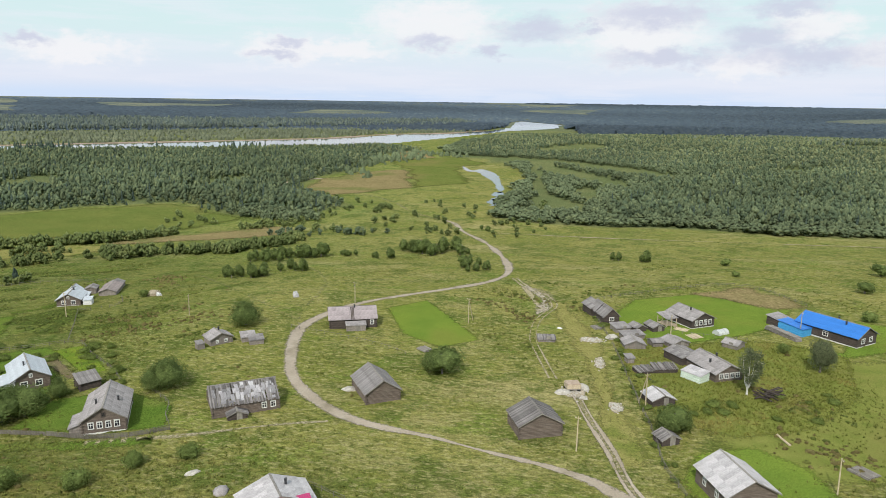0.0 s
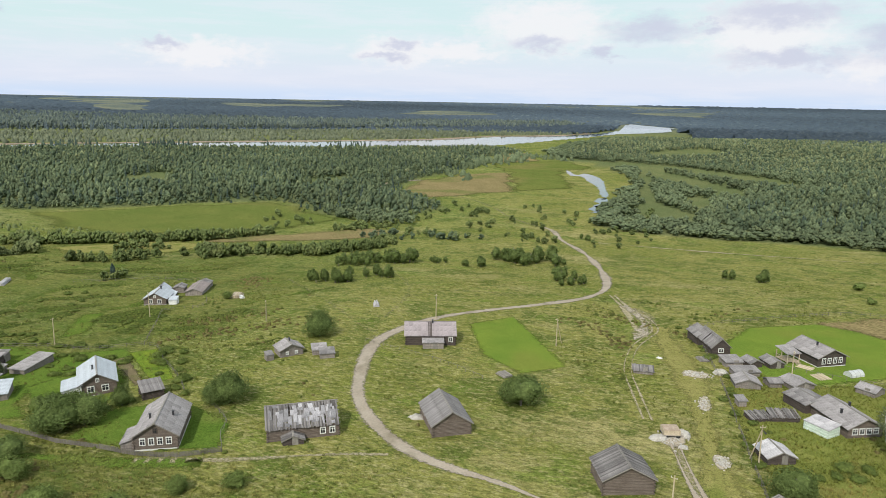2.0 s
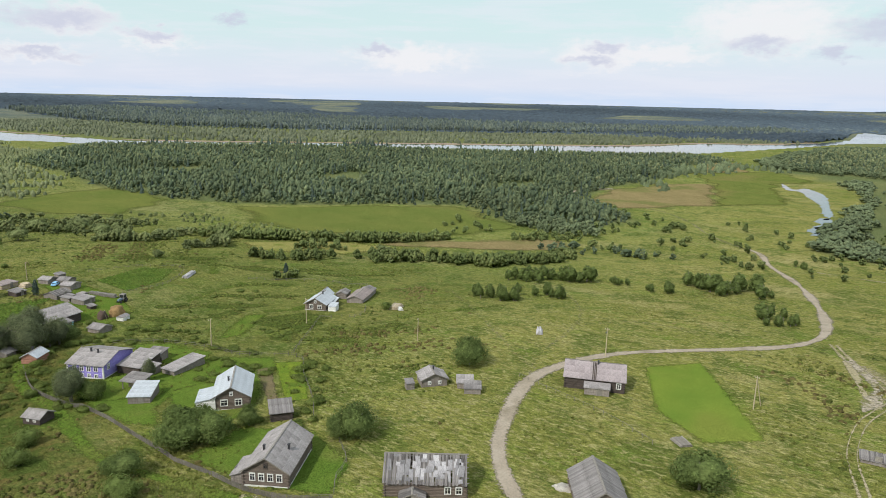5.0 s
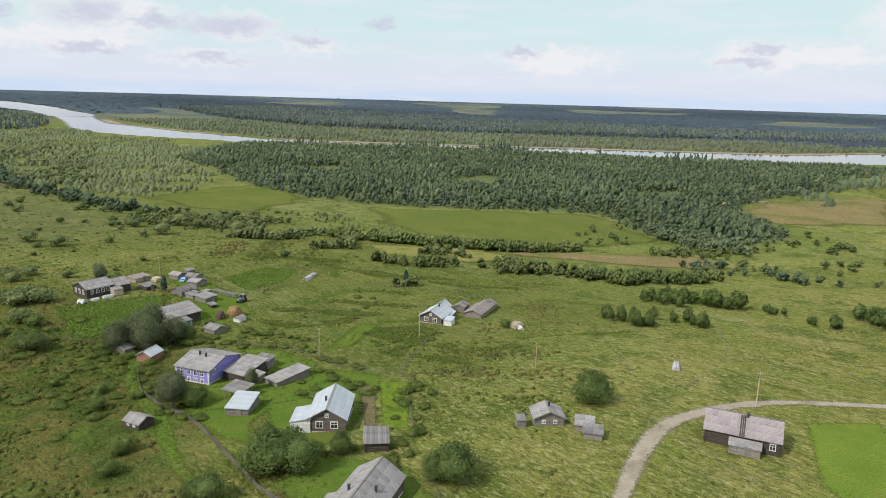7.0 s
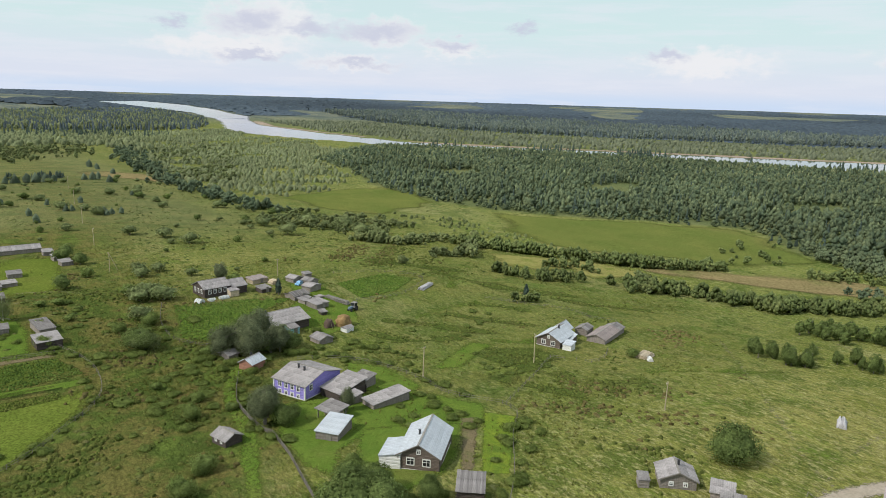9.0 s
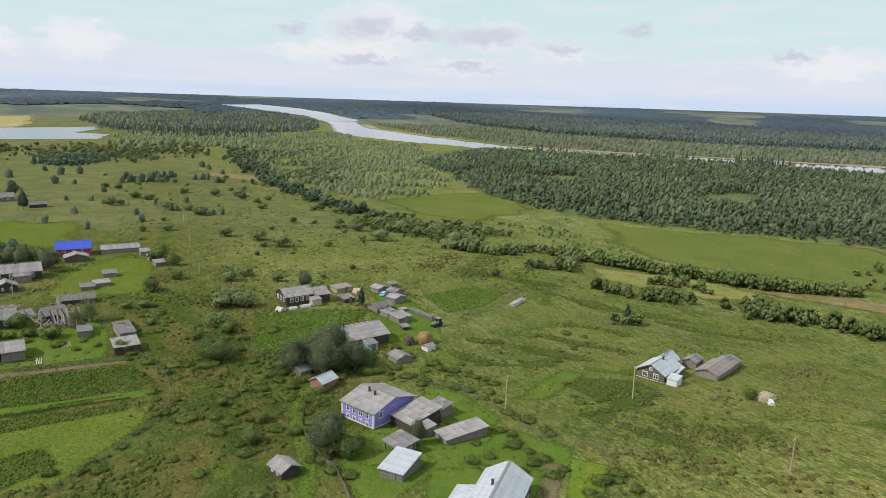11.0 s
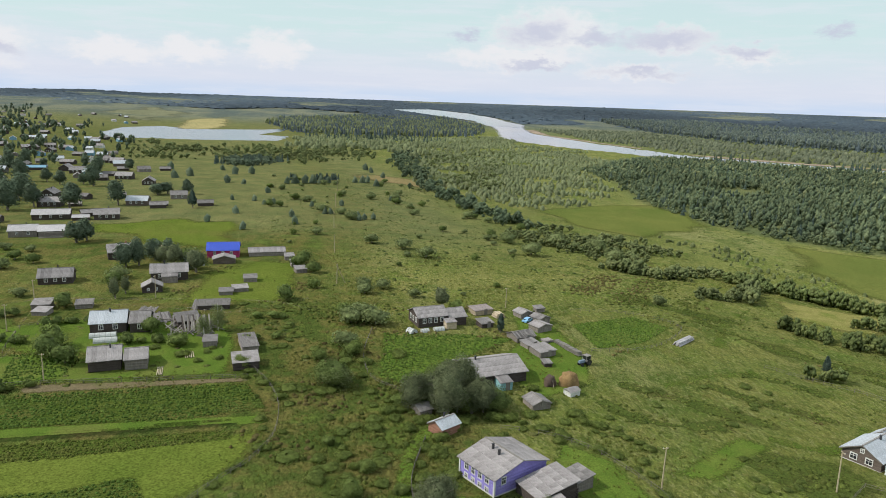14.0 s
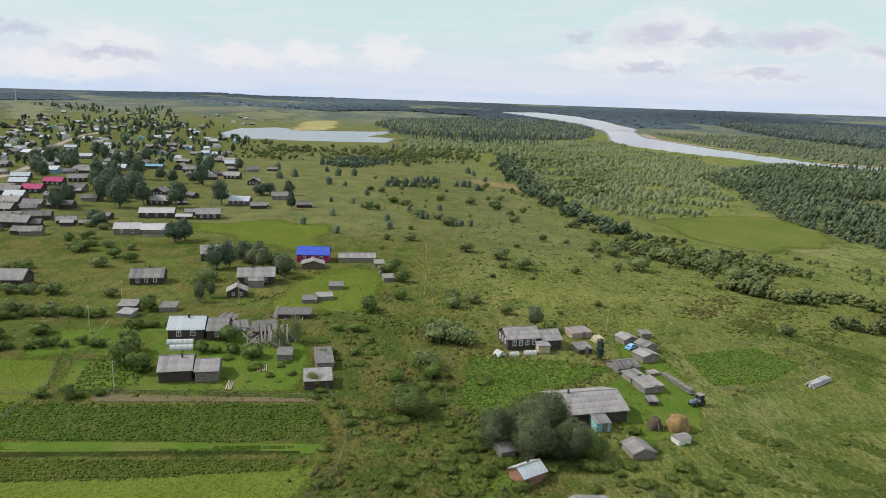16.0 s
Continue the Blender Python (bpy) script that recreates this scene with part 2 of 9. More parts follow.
WOODPALE = surf("pale_timber", (0.40, 0.33, 0.24), (0.50, 0.42, 0.31), 1.5, 9, 0.85, 0.4, 0.02, vary=0.2)
WOODGREY = surf("grey_timber", (0.185, 0.170, 0.152), (0.265, 0.245, 0.222), 1.5, 9, 0.9, 0.4, 0.02, vary=0.2, stretch=(3, 3, 0.6))
HAY = surf("dry_hay", (0.22, 0.135, 0.06), (0.33, 0.22, 0.10), 1.0, 12, 0.95, 0.9, 0.12)
METAL = surf("dark_metal", (0.06, 0.06, 0.065), (0.09, 0.09, 0.095), 2, 8, 0.5, 0.1, 0.01, 0.6)
RUBBER = surf("tyre_rubber", (0.02, 0.02, 0.02), (0.03, 0.03, 0.03), 2, 8, 0.85, 0.2, 0.01)
STONE = surf("pale_rubble", (0.40, 0.37, 0.33), (0.58, 0.55, 0.50), 1.6, 6, 0.95, 0.9, 0.2)
DIRT = surf("dirt_road", (0.310, 0.262, 0.205), (0.370, 0.318, 0.255), 0.25, 9, 0.95, 0.4, 0.05, edge="rim", c=(0.235, 0.200, 0.145), spec=0.05, grit=0.14)
TRACK = surf("worn_track", (0.300, 0.262, 0.165), (0.360, 0.315, 0.210), 0.3, 12, 0.95, 0.4, 0.06, edge="rim", spec=0.0, c=(0.20, 0.205, 0.08), grit=0.25)
BARE = surf("bare_pale_earth", (0.33, 0.285, 0.215), (0.42, 0.37, 0.30), 0.8, 8, 0.95, 0.5, 0.08, edge="rim", spec=0.0, c=(0.24, 0.22, 0.12), grit=0.3)
STRAW_SWARD = surf("dry_yellow_sward", (0.205, 0.196, 0.062), (0.252, 0.232, 0.082), 0.3, 20, 0.95, 0.5, 0.1, edge="rim", spec=0.0, c=(0.15, 0.17, 0.042), grit=0.4)
LAWN = surf("mown_grass", (0.116, 0.175, 0.029), (0.153, 0.206, 0.035), 0.10, 40, 0.95, 0.5, 0.1, edge="rim", c=(0.156, 0.186, 0.037), spec=0.0, grit=0.42)
MOWN_FAR = surf("far_mown_grass", (0.096, 0.131, 0.023), (0.122, 0.150, 0.029), 0.06, 40, 0.95, 0.5, 0.2, edge="rim", c=(0.124, 0.133, 0.033), spec=0.0)
LUSH = surf("lush_grass", (0.085, 0.140, 0.023), (0.116, 0.165, 0.030), 0.16, 24, 0.95, 0.8, 0.2, edge="rim", spec=0.0, c=(0.129, 0.154, 0.037))
YARD_SWARD = surf("yard_sward", (0.150, 0.178, 0.040), (0.205, 0.215, 0.058), 0.25, 20, 0.95, 0.8, 0.2, edge="rim", spec=0.0, c=(0.19, 0.19, 0.055), grit=0.3)
BRIGHT = surf("flood_meadow", (0.107, 0.135, 0.034), (0.144, 0.157, 0.043), 0.03, 45, 0.95, 0.4, 0.15, edge="rim", spec=0.0, c=(0.160, 0.153, 0.052))
CANOLA = surf("yellow_green_plot", (0.120, 0.185, 0.026), (0.180, 0.225, 0.032), 0.5, 14, 0.95, 0.8, 0.2, edge="rim", spec=0.0, c=(0.100, 0.150, 0.026), grit=0.5)
POTATO = surf("potato_rows", (0.070, 0.106, 0.020), (0.098, 0.130, 0.026), 0.25, 14, 0.95, 0.9, 0.3, edge="rim", spec=0.0, c=(0.112, 0.124, 0.032), wave=(0.42, "X", 0.15))
SOIL = surf("bare_soil", (0.135, 0.112, 0.065), (0.170, 0.138, 0.080), 0.3, 12, 0.95, 0.6, 0.1, edge="rim", spec=0.0, c=(0.115, 0.125, 0.045))
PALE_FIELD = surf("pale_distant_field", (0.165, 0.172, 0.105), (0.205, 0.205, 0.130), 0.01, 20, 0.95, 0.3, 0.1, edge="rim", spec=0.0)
DARK_SWARD = surf("rank_grass", (0.066, 0.092, 0.022), (0.092, 0.116, 0.028), 0.2, 20, 0.95, 0.8, 0.25, edge="rim", spec=0.0, c=(0.105, 0.108, 0.034))
DRY = surf("dry_grass", (0.195, 0.160, 0.075), (0.235, 0.185, 0.090), 0.05, 20, 0.95, 0.5, 0.15, edge="rim", spec=0.0, c=(0.15, 0.15, 0.055))
WHEAT = surf("ripe_field", (0.30, 0.27, 0.13), (0.36, 0.31, 0.15), 0.01, 20, 0.95, 0.3, 0.1, edge="rim", spec=0.0)
SAND = surf("river_sand", (0.27, 0.215, 0.165), (0.34, 0.275, 0.21), 0.02, 20, 0.95, 0.3, 0.1, edge="rim", spec=0.0, c=(0.22, 0.19, 0.11))
WATER = surf("river_water", (0.035, 0.05, 0.055), (0.045, 0.06, 0.065), 0.01, 30, 0.07, 0.03, 0.05, spec=0.7)
LAKE_WATER = surf("ruffled_lake_water", (0.03, 0.05, 0.08), (0.04, 0.06, 0.09), 0.02, 30, 0.16, 0.1, 0.1, spec=0.7)
BARK = surf("grey_bark", (0.16, 0.14, 0.12), (0.22, 0.20, 0.17), 2.0, 8, 0.9, 0.5, 0.03)
BIRCH = surf("birch_bark", (0.55, 0.53, 0.50), (0.66, 0.64, 0.60), 2.0, 8, 0.85, 0.4, 0.02, c=(0.10, 0.09, 0.08))


def leafy(name, a, b, c=None, trans=0.25, relief=0.6):
    """Foliage: colour by plant (tint) and by leaf clump, with some light through the leaves."""
    m = surf(name, a, b, 0.35, 5, 0.8, 0.8 if relief else 0.0, relief, spec=0.05, tint="tint", c=c)
    t = m.node_tree
    bsdf = t.nodes["Principled BSDF"]
    out = t.nodes["Material Output"]
    tr = t.nodes.new("ShaderNodeBsdfTranslucent")
    sh = t.nodes.new("ShaderNodeMixShader")
    sh.inputs[0].default_value = trans
    link(t, bsdf.inputs["Base Color"].links[0].from_socket, tr.inputs["Color"])
    link(t, bsdf.outputs[0], sh.inputs[1])
    link(t, tr.outputs[0], sh.inputs[2])
    link(t, sh.outputs[0], out.inputs["Surface"])
    return m


# LEAF and LEAF_DARK: extra blue in the colours stands for haze over the woods
LEAF = leafy("willow_leaves", (0.143, 0.184, 0.103), (0.184, 0.227, 0.125), (0.227, 0.268, 0.139), 0.3)
LEAF_DARK = leafy("alder_leaves", (0.102, 0.142, 0.088), (0.135, 0.178, 0.104), (0.178, 0.219, 0.118), 0.3)
BELT_LEAF = leafy("belt_leaves", (0.143, 0.186, 0.069), (0.193, 0.237, 0.087), (0.249, 0.287, 0.110), 0.35)
LEAF_NEAR = leafy("bush_leaves", (0.165, 0.220, 0.065), (0.215, 0.270, 0.082), (0.248, 0.292, 0.097), 0.4)
LEAF_BUSH = leafy("dark_bush_leaves", (0.130, 0.177, 0.057), (0.173, 0.222, 0.072), (0.209, 0.255, 0.085), 0.4)
# leaf colour of the far village trees, with blue added for haze
FAR_TREE = leafy("hazed_village_leaves", (0.110, 0.148, 0.101), (0.145, 0.188, 0.123), (0.181, 0.224, 0.139), 0.3)
LEAF_TREE = leafy("willow_tree_leaves", (0.152, 0.177, 0.098), (0.195, 0.224, 0.120), (0.235, 0.265, 0.139), 0.45)
LEAF_WEED = leafy("weed_leaves", (0.150, 0.198, 0.052), (0.190, 0.235, 0.064), (0.222, 0.252, 0.078), 0.45)
LEAF_GREY = leafy("grey_willow_leaves", (0.181, 0.223, 0.093), (0.240, 0.277, 0.120), (0.281, 0.310, 0.134), 0.38)
NEEDLE = leafy("spruce_needles", (0.066, 0.096, 0.080), (0.088, 0.122, 0.094), (0.112, 0.148, 0.102), 0.25)
# paler than LEAF: the first step of distance haze, put into the colour
MID_LEAF = leafy("hazed_far_willow", (0.189, 0.224, 0.116), (0.238, 0.268, 0.140), (0.278, 0.301, 0.156), 0.25)
# FAR_LEAF and FAR_DARK: blue-grey of distance haze mixed into the leaf colours
FAR_LEAF = leafy("hazed_far_woods", (0.147, 0.182, 0.158), (0.182, 0.218, 0.177), (0.218, 0.251, 0.188), 0.3, 0.0)
FAR_DARK = leafy("hazed_far_spruce", (0.079, 0.106, 0.120), (0.103, 0.134, 0.145), (0.132, 0.166, 0.163), 0.25, 0.0)
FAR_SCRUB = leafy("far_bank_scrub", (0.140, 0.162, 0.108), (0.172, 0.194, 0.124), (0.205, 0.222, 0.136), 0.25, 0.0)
# canopy colour shifted to blue to carry the haze towards the horizon
FAR_CANOPY = leafy("hazed_canopy", (0.066, 0.092, 0.125), (0.089, 0.119, 0.150), (0.131, 0.160, 0.162), 0.3, 0.0)
BLADE = leafy("meadow_herbs", (0.185, 0.215, 0.052), (0.235, 0.250, 0.068), (0.290, 0.265, 0.095), 0.5)
YARD_BLADE = leafy("yard_grass", (0.214, 0.247, 0.054), (0.282, 0.293, 0.069), (0.385, 0.319, 0.105), 0.5)


# ---- terrain ----
from mathutils import geometry


def smooth(t):
    t = np.clip(t, 0, 1)
    return t * t * (3 - 2 * t)


def gz(x, y):
    """The ground's height: a village terrace with a gully, falling to the flood plain, rising at the far edge."""
    x, y = np.asarray(x, float), np.asarray(y, float)
    s = y - 0.2 * (x + 75)
    terrace = 3 - 4.1 * smooth((-x - 70) / 90) + 2.1 * smooth((-x - 185) / 60)
    r = np.hypot(x + 30, y - 60)
    lk = smooth((-x - 520) / 500)
    low = np.maximum(smooth((s - 150) / 330), lk * smooth((s + 150) / 400))
    return terrace * (1 - smooth((s - 200) / 180)) * (1 - lk) - 14 * low + (62 - 26 * smooth((np.abs(np.degrees(np.arctan2(x + 30, y - 60))) - 92) / 26)) * np.clip((r - 2300) / 2500, 0, 1)


def mesh_from(name, verts, faces, mats=(), attrs=None):
    """A mesh from numpy arrays: verts (n, 3), faces (m, 3 or 4)."""
    me = bpy.data.meshes.new(name)
    verts, faces = np.asarray(verts, np.float32), np.asarray(faces, np.int32)
    k = faces.shape[1]
    me.vertices.add(len(verts))
    me.vertices.foreach_set("co", verts.ravel())
    me.loops.add(faces.size)
    me.loops.foreach_set("vertex_index", faces.ravel())
    me.polygons.add(len(faces))
    me.polygons.foreach_set("loop_start", np.arange(0, faces.size, k, dtype=np.int32))
    me.polygons.foreach_set("loop_total", np.full(len(faces), k, np.int32))
    for m in mats:
        me.materials.append(m)
    for key, (domain, values) in (attrs or {}).items():
        at = me.attributes.new(key, "FLOAT", domain)
        at.data.foreach_set("value", np.asarray(values, np.float32))
    me.update(calc_edges=True)
    return me


def inside(px, py, pts):
    """Signed distance to a polygon's rim, positive inside."""
    pts = np.asarray(pts, float)
    d, odd = np.full(px.shape, 1e9), np.zeros(px.shape, bool)
    for (ax, ay), (bx, by) in zip(pts, np.roll(pts, -1, 0)):
        ex, ey = bx - ax, by - ay
        u = np.clip(((px - ax) * ex + (py - ay) * ey) / (ex * ex + ey * ey + 1e-9), 0, 1)
        d = np.minimum(d, np.hypot(px - ax - u * ex, py - ay - u * ey))
        cross = ((ay > py) != (by > py)) & (px < (bx - ax) * (py - ay) / (by - ay + 1e-12) + ax)
        odd ^= cross
    return np.where(odd, d, -d)


def along(pts, step):
    """A smooth line through points, cut in even steps."""
    p = np.asarray(pts, float)
    e = np.vstack([2 * p[0] - p[1], p, 2 * p[-1] - p[-2]])
    out = []
    for i in range(1, len(e) - 2):
        n = max(2, int(np.hypot(*(e[i + 1] - e[i])) / step))
        t = np.linspace(0, 1, n, endpoint=False)[:, None]
        a, b, c, d = e[i - 1], e[i], e[i + 1], e[i + 2]
        out.append(0.5 * (2 * b + (c - a) * t + (2 * a - 5 * b + 4 * c - d) * t**2 + (3 * b - a - 3 * c + d) * t**3))
    return np.vstack([*out, e[-2:-1]])


def axis_lines(lo, hi, step, far):
    mid = list(np.arange(lo, hi + 0.1, step))
    k, d = hi, step
    while k < far:
        d *= 1.12
        k += d
        mid.append(min(k, far))
    k, d = lo, step
    while k > -far:
        d *= 1.12
        k -= d
        mid.insert(0, max(k, -far))
    return np.array(mid)


RIVER_NEAR = [(68, 2360), (52, 2103), (-20, 1985), (-78, 1910), (-123, 1724), (-186, 1510), (-248, 1318), (-300, 1180), (-350, 1130), (-420, 1085), (-500, 1040), (-600, 1010), (-713, 915),
              (-785, 846), (-871, 800), (-985, 690), (-1137, 652), (-1211, 612), (-1403, 560), (-1578, 580), (-1925, 679), (-2158, 731), (-2479, 760), (-2754, 706), (-3300, 600)]
RIVER_FAR = [(60, 2400), (-75, 2570), (-88, 2480), (-90, 2120), (-135, 1890), (-215, 1690), (-330, 1590), (-404, 1398), (-488, 1301), (-590, 1200), (-700, 1110), (-820, 1000), (-903, 925), (-980, 850),
             (-1111, 763), (-1255, 745), (-1469, 729), (-1734, 730), (-1990, 790), (-2266, 884), (-2421, 885), (-2670, 910), (-3058, 900), (-3400, 800)]
F1 = [(-1010, 655), (-960, 560), (-828, 452), (-690, 432), (-581, 392), (-495, 385), (-447, 390), (-410, 401), (-380, 419), (-348, 443), (-323, 472), (-305, 481), (-289, 495), (-270, 506), (-250, 494), (-224, 471), (-208, 458), (-186, 453), (-160, 465), (-140, 520), (-213, 610), (-222, 700),
      (-205, 800), (-225, 1000), (-190, 1150), (-282, 1170), (-325, 1115), (-406, 1070), (-477, 1020), (-565, 975), (-700, 900), (-871, 780), (-985, 660)]
F2 = [(-27, 489), (-16, 478), (4, 469), (40, 462), (72, 463), (111, 461), (155, 447), (230, 442), (420, 440), (700, 500), (1500, 800), (1500, 1700), (800, 1750), (500, 1860), (160, 1720), (-70, 1690), (-110, 1600), (-150, 1300),
      (-158, 1143), (-125, 1032), (-48, 925), (-16, 838), (-8, 730), (-18, 653), (-21, 600), (-26, 545)]


def ground_sheet():
    xs, ys = axis_lines(-420, 220, 4, 4900), axis_lines(40, 480, 4, 4900)
    X, Y = np.meshgrid(xs, ys)
    n, m = X.shape
    verts = np.stack([X.ravel(), Y.ravel(), gz(X, Y).ravel()], 1)
    i = np.arange(n * m).reshape(n, m)
    faces = np.stack([i[:-1, :-1], i[:-1, 1:], i[1:, 1:], i[1:, :-1]], -1).reshape(-1, 4)
    x, y = X.ravel(), Y.ravel()
    floor = np.maximum(smooth(inside(x, y, F1) / 12 + 0.5), smooth(inside(x, y, F2) / 12 + 0.5))
    floor = np.maximum(floor, smooth((y - 1650) / 300 + 0.3 * np.sin(x / 400)))
    floor = np.maximum(floor, smooth((-x - 2300) / 500))
    floor = np.maximum(floor, smooth((x - 500) / 200) * smooth((y - 100) / 300))
    bank = smooth(inside(x, y, RIVER_FAR + [(-3400, 1500), (-1500, 1500), (-600, 2400), (600, 3300)]) / 20 + 0.5)
    floor = np.maximum(floor * (1 - 0.6 * bank), 0.75 * bank)
    gully = smooth((x + 222) / 18) * smooth((-x - 118) / 25) * smooth((148 - y) / 25)
    near = smooth((122 - y) / 20) * smooth((x + 150) / 30) * (0.7 + 1.3 * smooth((-x - 55) / 25))
    pasture = smooth((-x - 230) / 60) * smooth((y - 90) / 50) * smooth((330 - y) / 60)
    west = smooth((-x - 120) / 70) * smooth((150 - y) / 50)
    west *= smooth((x + 400) / 60)
    slope_ = smooth((-x - 85) / 50) * smooth((330 - y) / 70) * smooth((x + 290) / 60)
    herb = np.clip(gully + 0.35 * near + 0.25 * pasture + 0.75 * west + 0.35 * smooth((-x - 300) / 80) * smooth((190 - y) / 80) + 0.40 * slope_, 0, 1)
    herb = np.maximum(herb, 0.65 * smooth((-x - 300) / 60) * smooth((45 + 0.16 * (x + 400) - y) / 50) * smooth((x + 1700) / 300))
    green = smooth((-x - 60) / 70) * smooth((y - 120) / 40) * (0.75 + 0.25 * np.sin(x / 37 + 1.4 * np.sin(y / 29)))
    # weight of a greyer grass colour that stands in for haze over the west
    dry = 0.8 * smooth((-x - 290) / 120) * (1 - 0.8 * smooth((y - 170) / 70))
    # weight of the hazy colour laid into the distant ground
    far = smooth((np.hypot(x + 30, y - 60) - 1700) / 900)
    m_ = bpy.data.materials.new("meadow")
    m_.use_nodes = True
    t = m_.node_tree
    bsdf = t.nodes["Principled BSDF"]
    tc = t.nodes.new("ShaderNodeTexCoord")

    def nz(s, detail=5.0, rg=0.6, stretch=None):
        q = t.nodes.new("ShaderNodeTexNoise")
        q.inputs["Scale"].default_value, q.inputs["Detail"].default_value, q.inputs["Roughness"].default_value = s, detail, rg
        src = tc.outputs["Object"]
        if stretch:
            mp = t.nodes.new("ShaderNodeMapping")
            mp.inputs["Scale"].default_value, mp.inputs["Rotation"].default_value = stretch, (0, 0, radians(25))
            link(t, src, mp.inputs["Vector"])
            src = mp.outputs[0]
        link(t, src, q.inputs["Vector"])
        return q.outputs["Fac"]

    def rg(v, lo, hi, a=0.0, b=1.0):
        q = t.nodes.new("ShaderNodeMapRange")
        q.inputs["From Min"].default_value, q.inputs["From Max"].default_value = lo, hi
        q.inputs["To Min"].default_value, q.inputs["To Max"].default_value = a, b
        link(t, v, q.inputs["Value"])
        return q.outputs[0]

    def mx(f, a, b, mode="MIX"):
        q = t.nodes.new("ShaderNodeMix")
        q.data_type, q.blend_type = "RGBA", mode
        for v, s in ((f, "Factor"), (a, "A"), (b, "B")):
            if isinstance(v, tuple):
                q.inputs[s].default_value = (*v, 1)
            elif isinstance(v, float):
                q.inputs[s].default_value = v
            else:
                link(t, v, q.inputs[s])
        return q.outputs["Result"]

    def attr(nm):
        q = t.nodes.new("ShaderNodeAttribute")
        q.attribute_name = nm
        return q.outputs["Fac"]

    def grey(v):
        q = t.nodes.new("ShaderNodeCombineColor")
        for s in ("Red", "Green", "Blue"):
            link(t, v, q.inputs[s])
        return q.outputs[0]

    col = mx(rg(nz(0.03, 6.0, 0.65), 0.42, 0.58), (0.182, 0.195, 0.048), (0.274, 0.256, 0.082))
    col = mx(rg(nz(0.012, 5.0, 0.65, (1, 2.2, 1)), 0.53, 0.64, 0.0, 0.8), col, (0.322, 0.284, 0.124))
    col = mx(rg(nz(0.06, 7.0, 0.72), 0.50, 0.58, 0.0, 0.9), col, (0.100, 0.132, 0.029))
    col = mx(rg(nz(0.047, 6.0, 0.7, (1, 1.5, 1)), 0.54, 0.64, 0.0, 0.6), col, (0.147, 0.211, 0.037))
    col = mx(rg(nz(0.10, 6.0, 0.7, (1.4, 1, 1)), 0.58, 0.68, 0.0, 0.4), col, (0.196, 0.168, 0.072))
    col = mx(rg(nz(0.33, 7.0, 0.75, (1, 1.7, 1)), 0.50, 0.60, 0.0, 0.78), col, (0.098, 0.124, 0.029))
    col = mx(rg(nz(0.55, 6.0, 0.75, (1, 2.0, 1)), 0.51, 0.61, 0.0, 0.75), col, (0.362, 0.330, 0.150))
    col = mx(attr("green"), col, mx(1.0, col, (0.83, 0.93, 0.87), "MULTIPLY"))
    # western pasture: haze painted in as greyer, bluer grass
    col = mx(attr("grey_green"), col, mx(rg(nz(0.05, 6.0, 0.7), 0.42, 0.60), (0.138, 0.154, 0.076), (0.232, 0.224, 0.104)))
    herbs = mx(rg(nz(0.09, 6.0, 0.7), 0.44, 0.56), (0.072, 0.100, 0.024), (0.136, 0.128, 0.040))
    herbs = mx(rg(nz(0.05, 5.0, 0.7, (1.3, 1, 1)), 0.54, 0.62, 0.0, 0.8), herbs, (0.116, 0.158, 0.034))
    herbs = mx(rg(nz(0.16, 5.0, 0.7), 0.58, 0.66, 0.0, 0.7), herbs, (0.150, 0.112, 0.042))
    col = mx(attr("herb"), col, herbs)
    col = mx(attr("floor"), col, mx(rg(nz(0.02), 0.4, 0.6), (0.128, 0.155, 0.066), (0.165, 0.180, 0.078)))
    # distant ground, its colour greyed and cooled to stand in for haze
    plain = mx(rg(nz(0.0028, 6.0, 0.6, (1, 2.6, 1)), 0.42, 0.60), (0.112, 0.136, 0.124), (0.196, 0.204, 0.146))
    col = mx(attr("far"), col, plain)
    col = mx(1.0, col, grey(rg(nz(1.2, 5.0, 0.8, (1, 1.5, 1)), 0.40, 0.60, 0.68, 1.16)), "MULTIPLY")
    col = mx(1.0, col, grey(rg(nz(5.0, 3.0, 0.8), 0.38, 0.62, 0.76, 1.24)), "MULTIPLY")
    link(t, col, bsdf.inputs["Base Color"])
    bsdf.inputs["Roughness"].default_value, bsdf.inputs["Specular IOR Level"].default_value = 0.95, 0.0
    b1 = t.nodes.new("ShaderNodeBump")
    b1.inputs["Strength"].default_value, b1.inputs["Distance"].default_value = 1.0, 0.6
    link(t, nz(0.8, 6.0, 0.7), b1.inputs["Height"])
    b2 = t.nodes.new("ShaderNodeBump")
    b2.inputs["Strength"].default_value, b2.inputs["Distance"].default_value = 1.0, 1.2
    link(t, nz(0.17, 4.0, 0.6, (1, 1.8, 1)), b2.inputs["Height"])
    link(t, b2.outputs[0], b1.inputs["Normal"])
    link(t, b1.outputs[0], bsdf.inputs["Normal"])
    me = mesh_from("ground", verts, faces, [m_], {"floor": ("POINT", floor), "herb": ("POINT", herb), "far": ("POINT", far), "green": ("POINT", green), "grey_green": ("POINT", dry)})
    me.polygons.foreach_set("use_smooth", np.ones(len(me.polygons), bool))
    tagged(new("ground", me), "rough green meadow running down to the river plain", "ground", kind="structure")


ground_sheet()


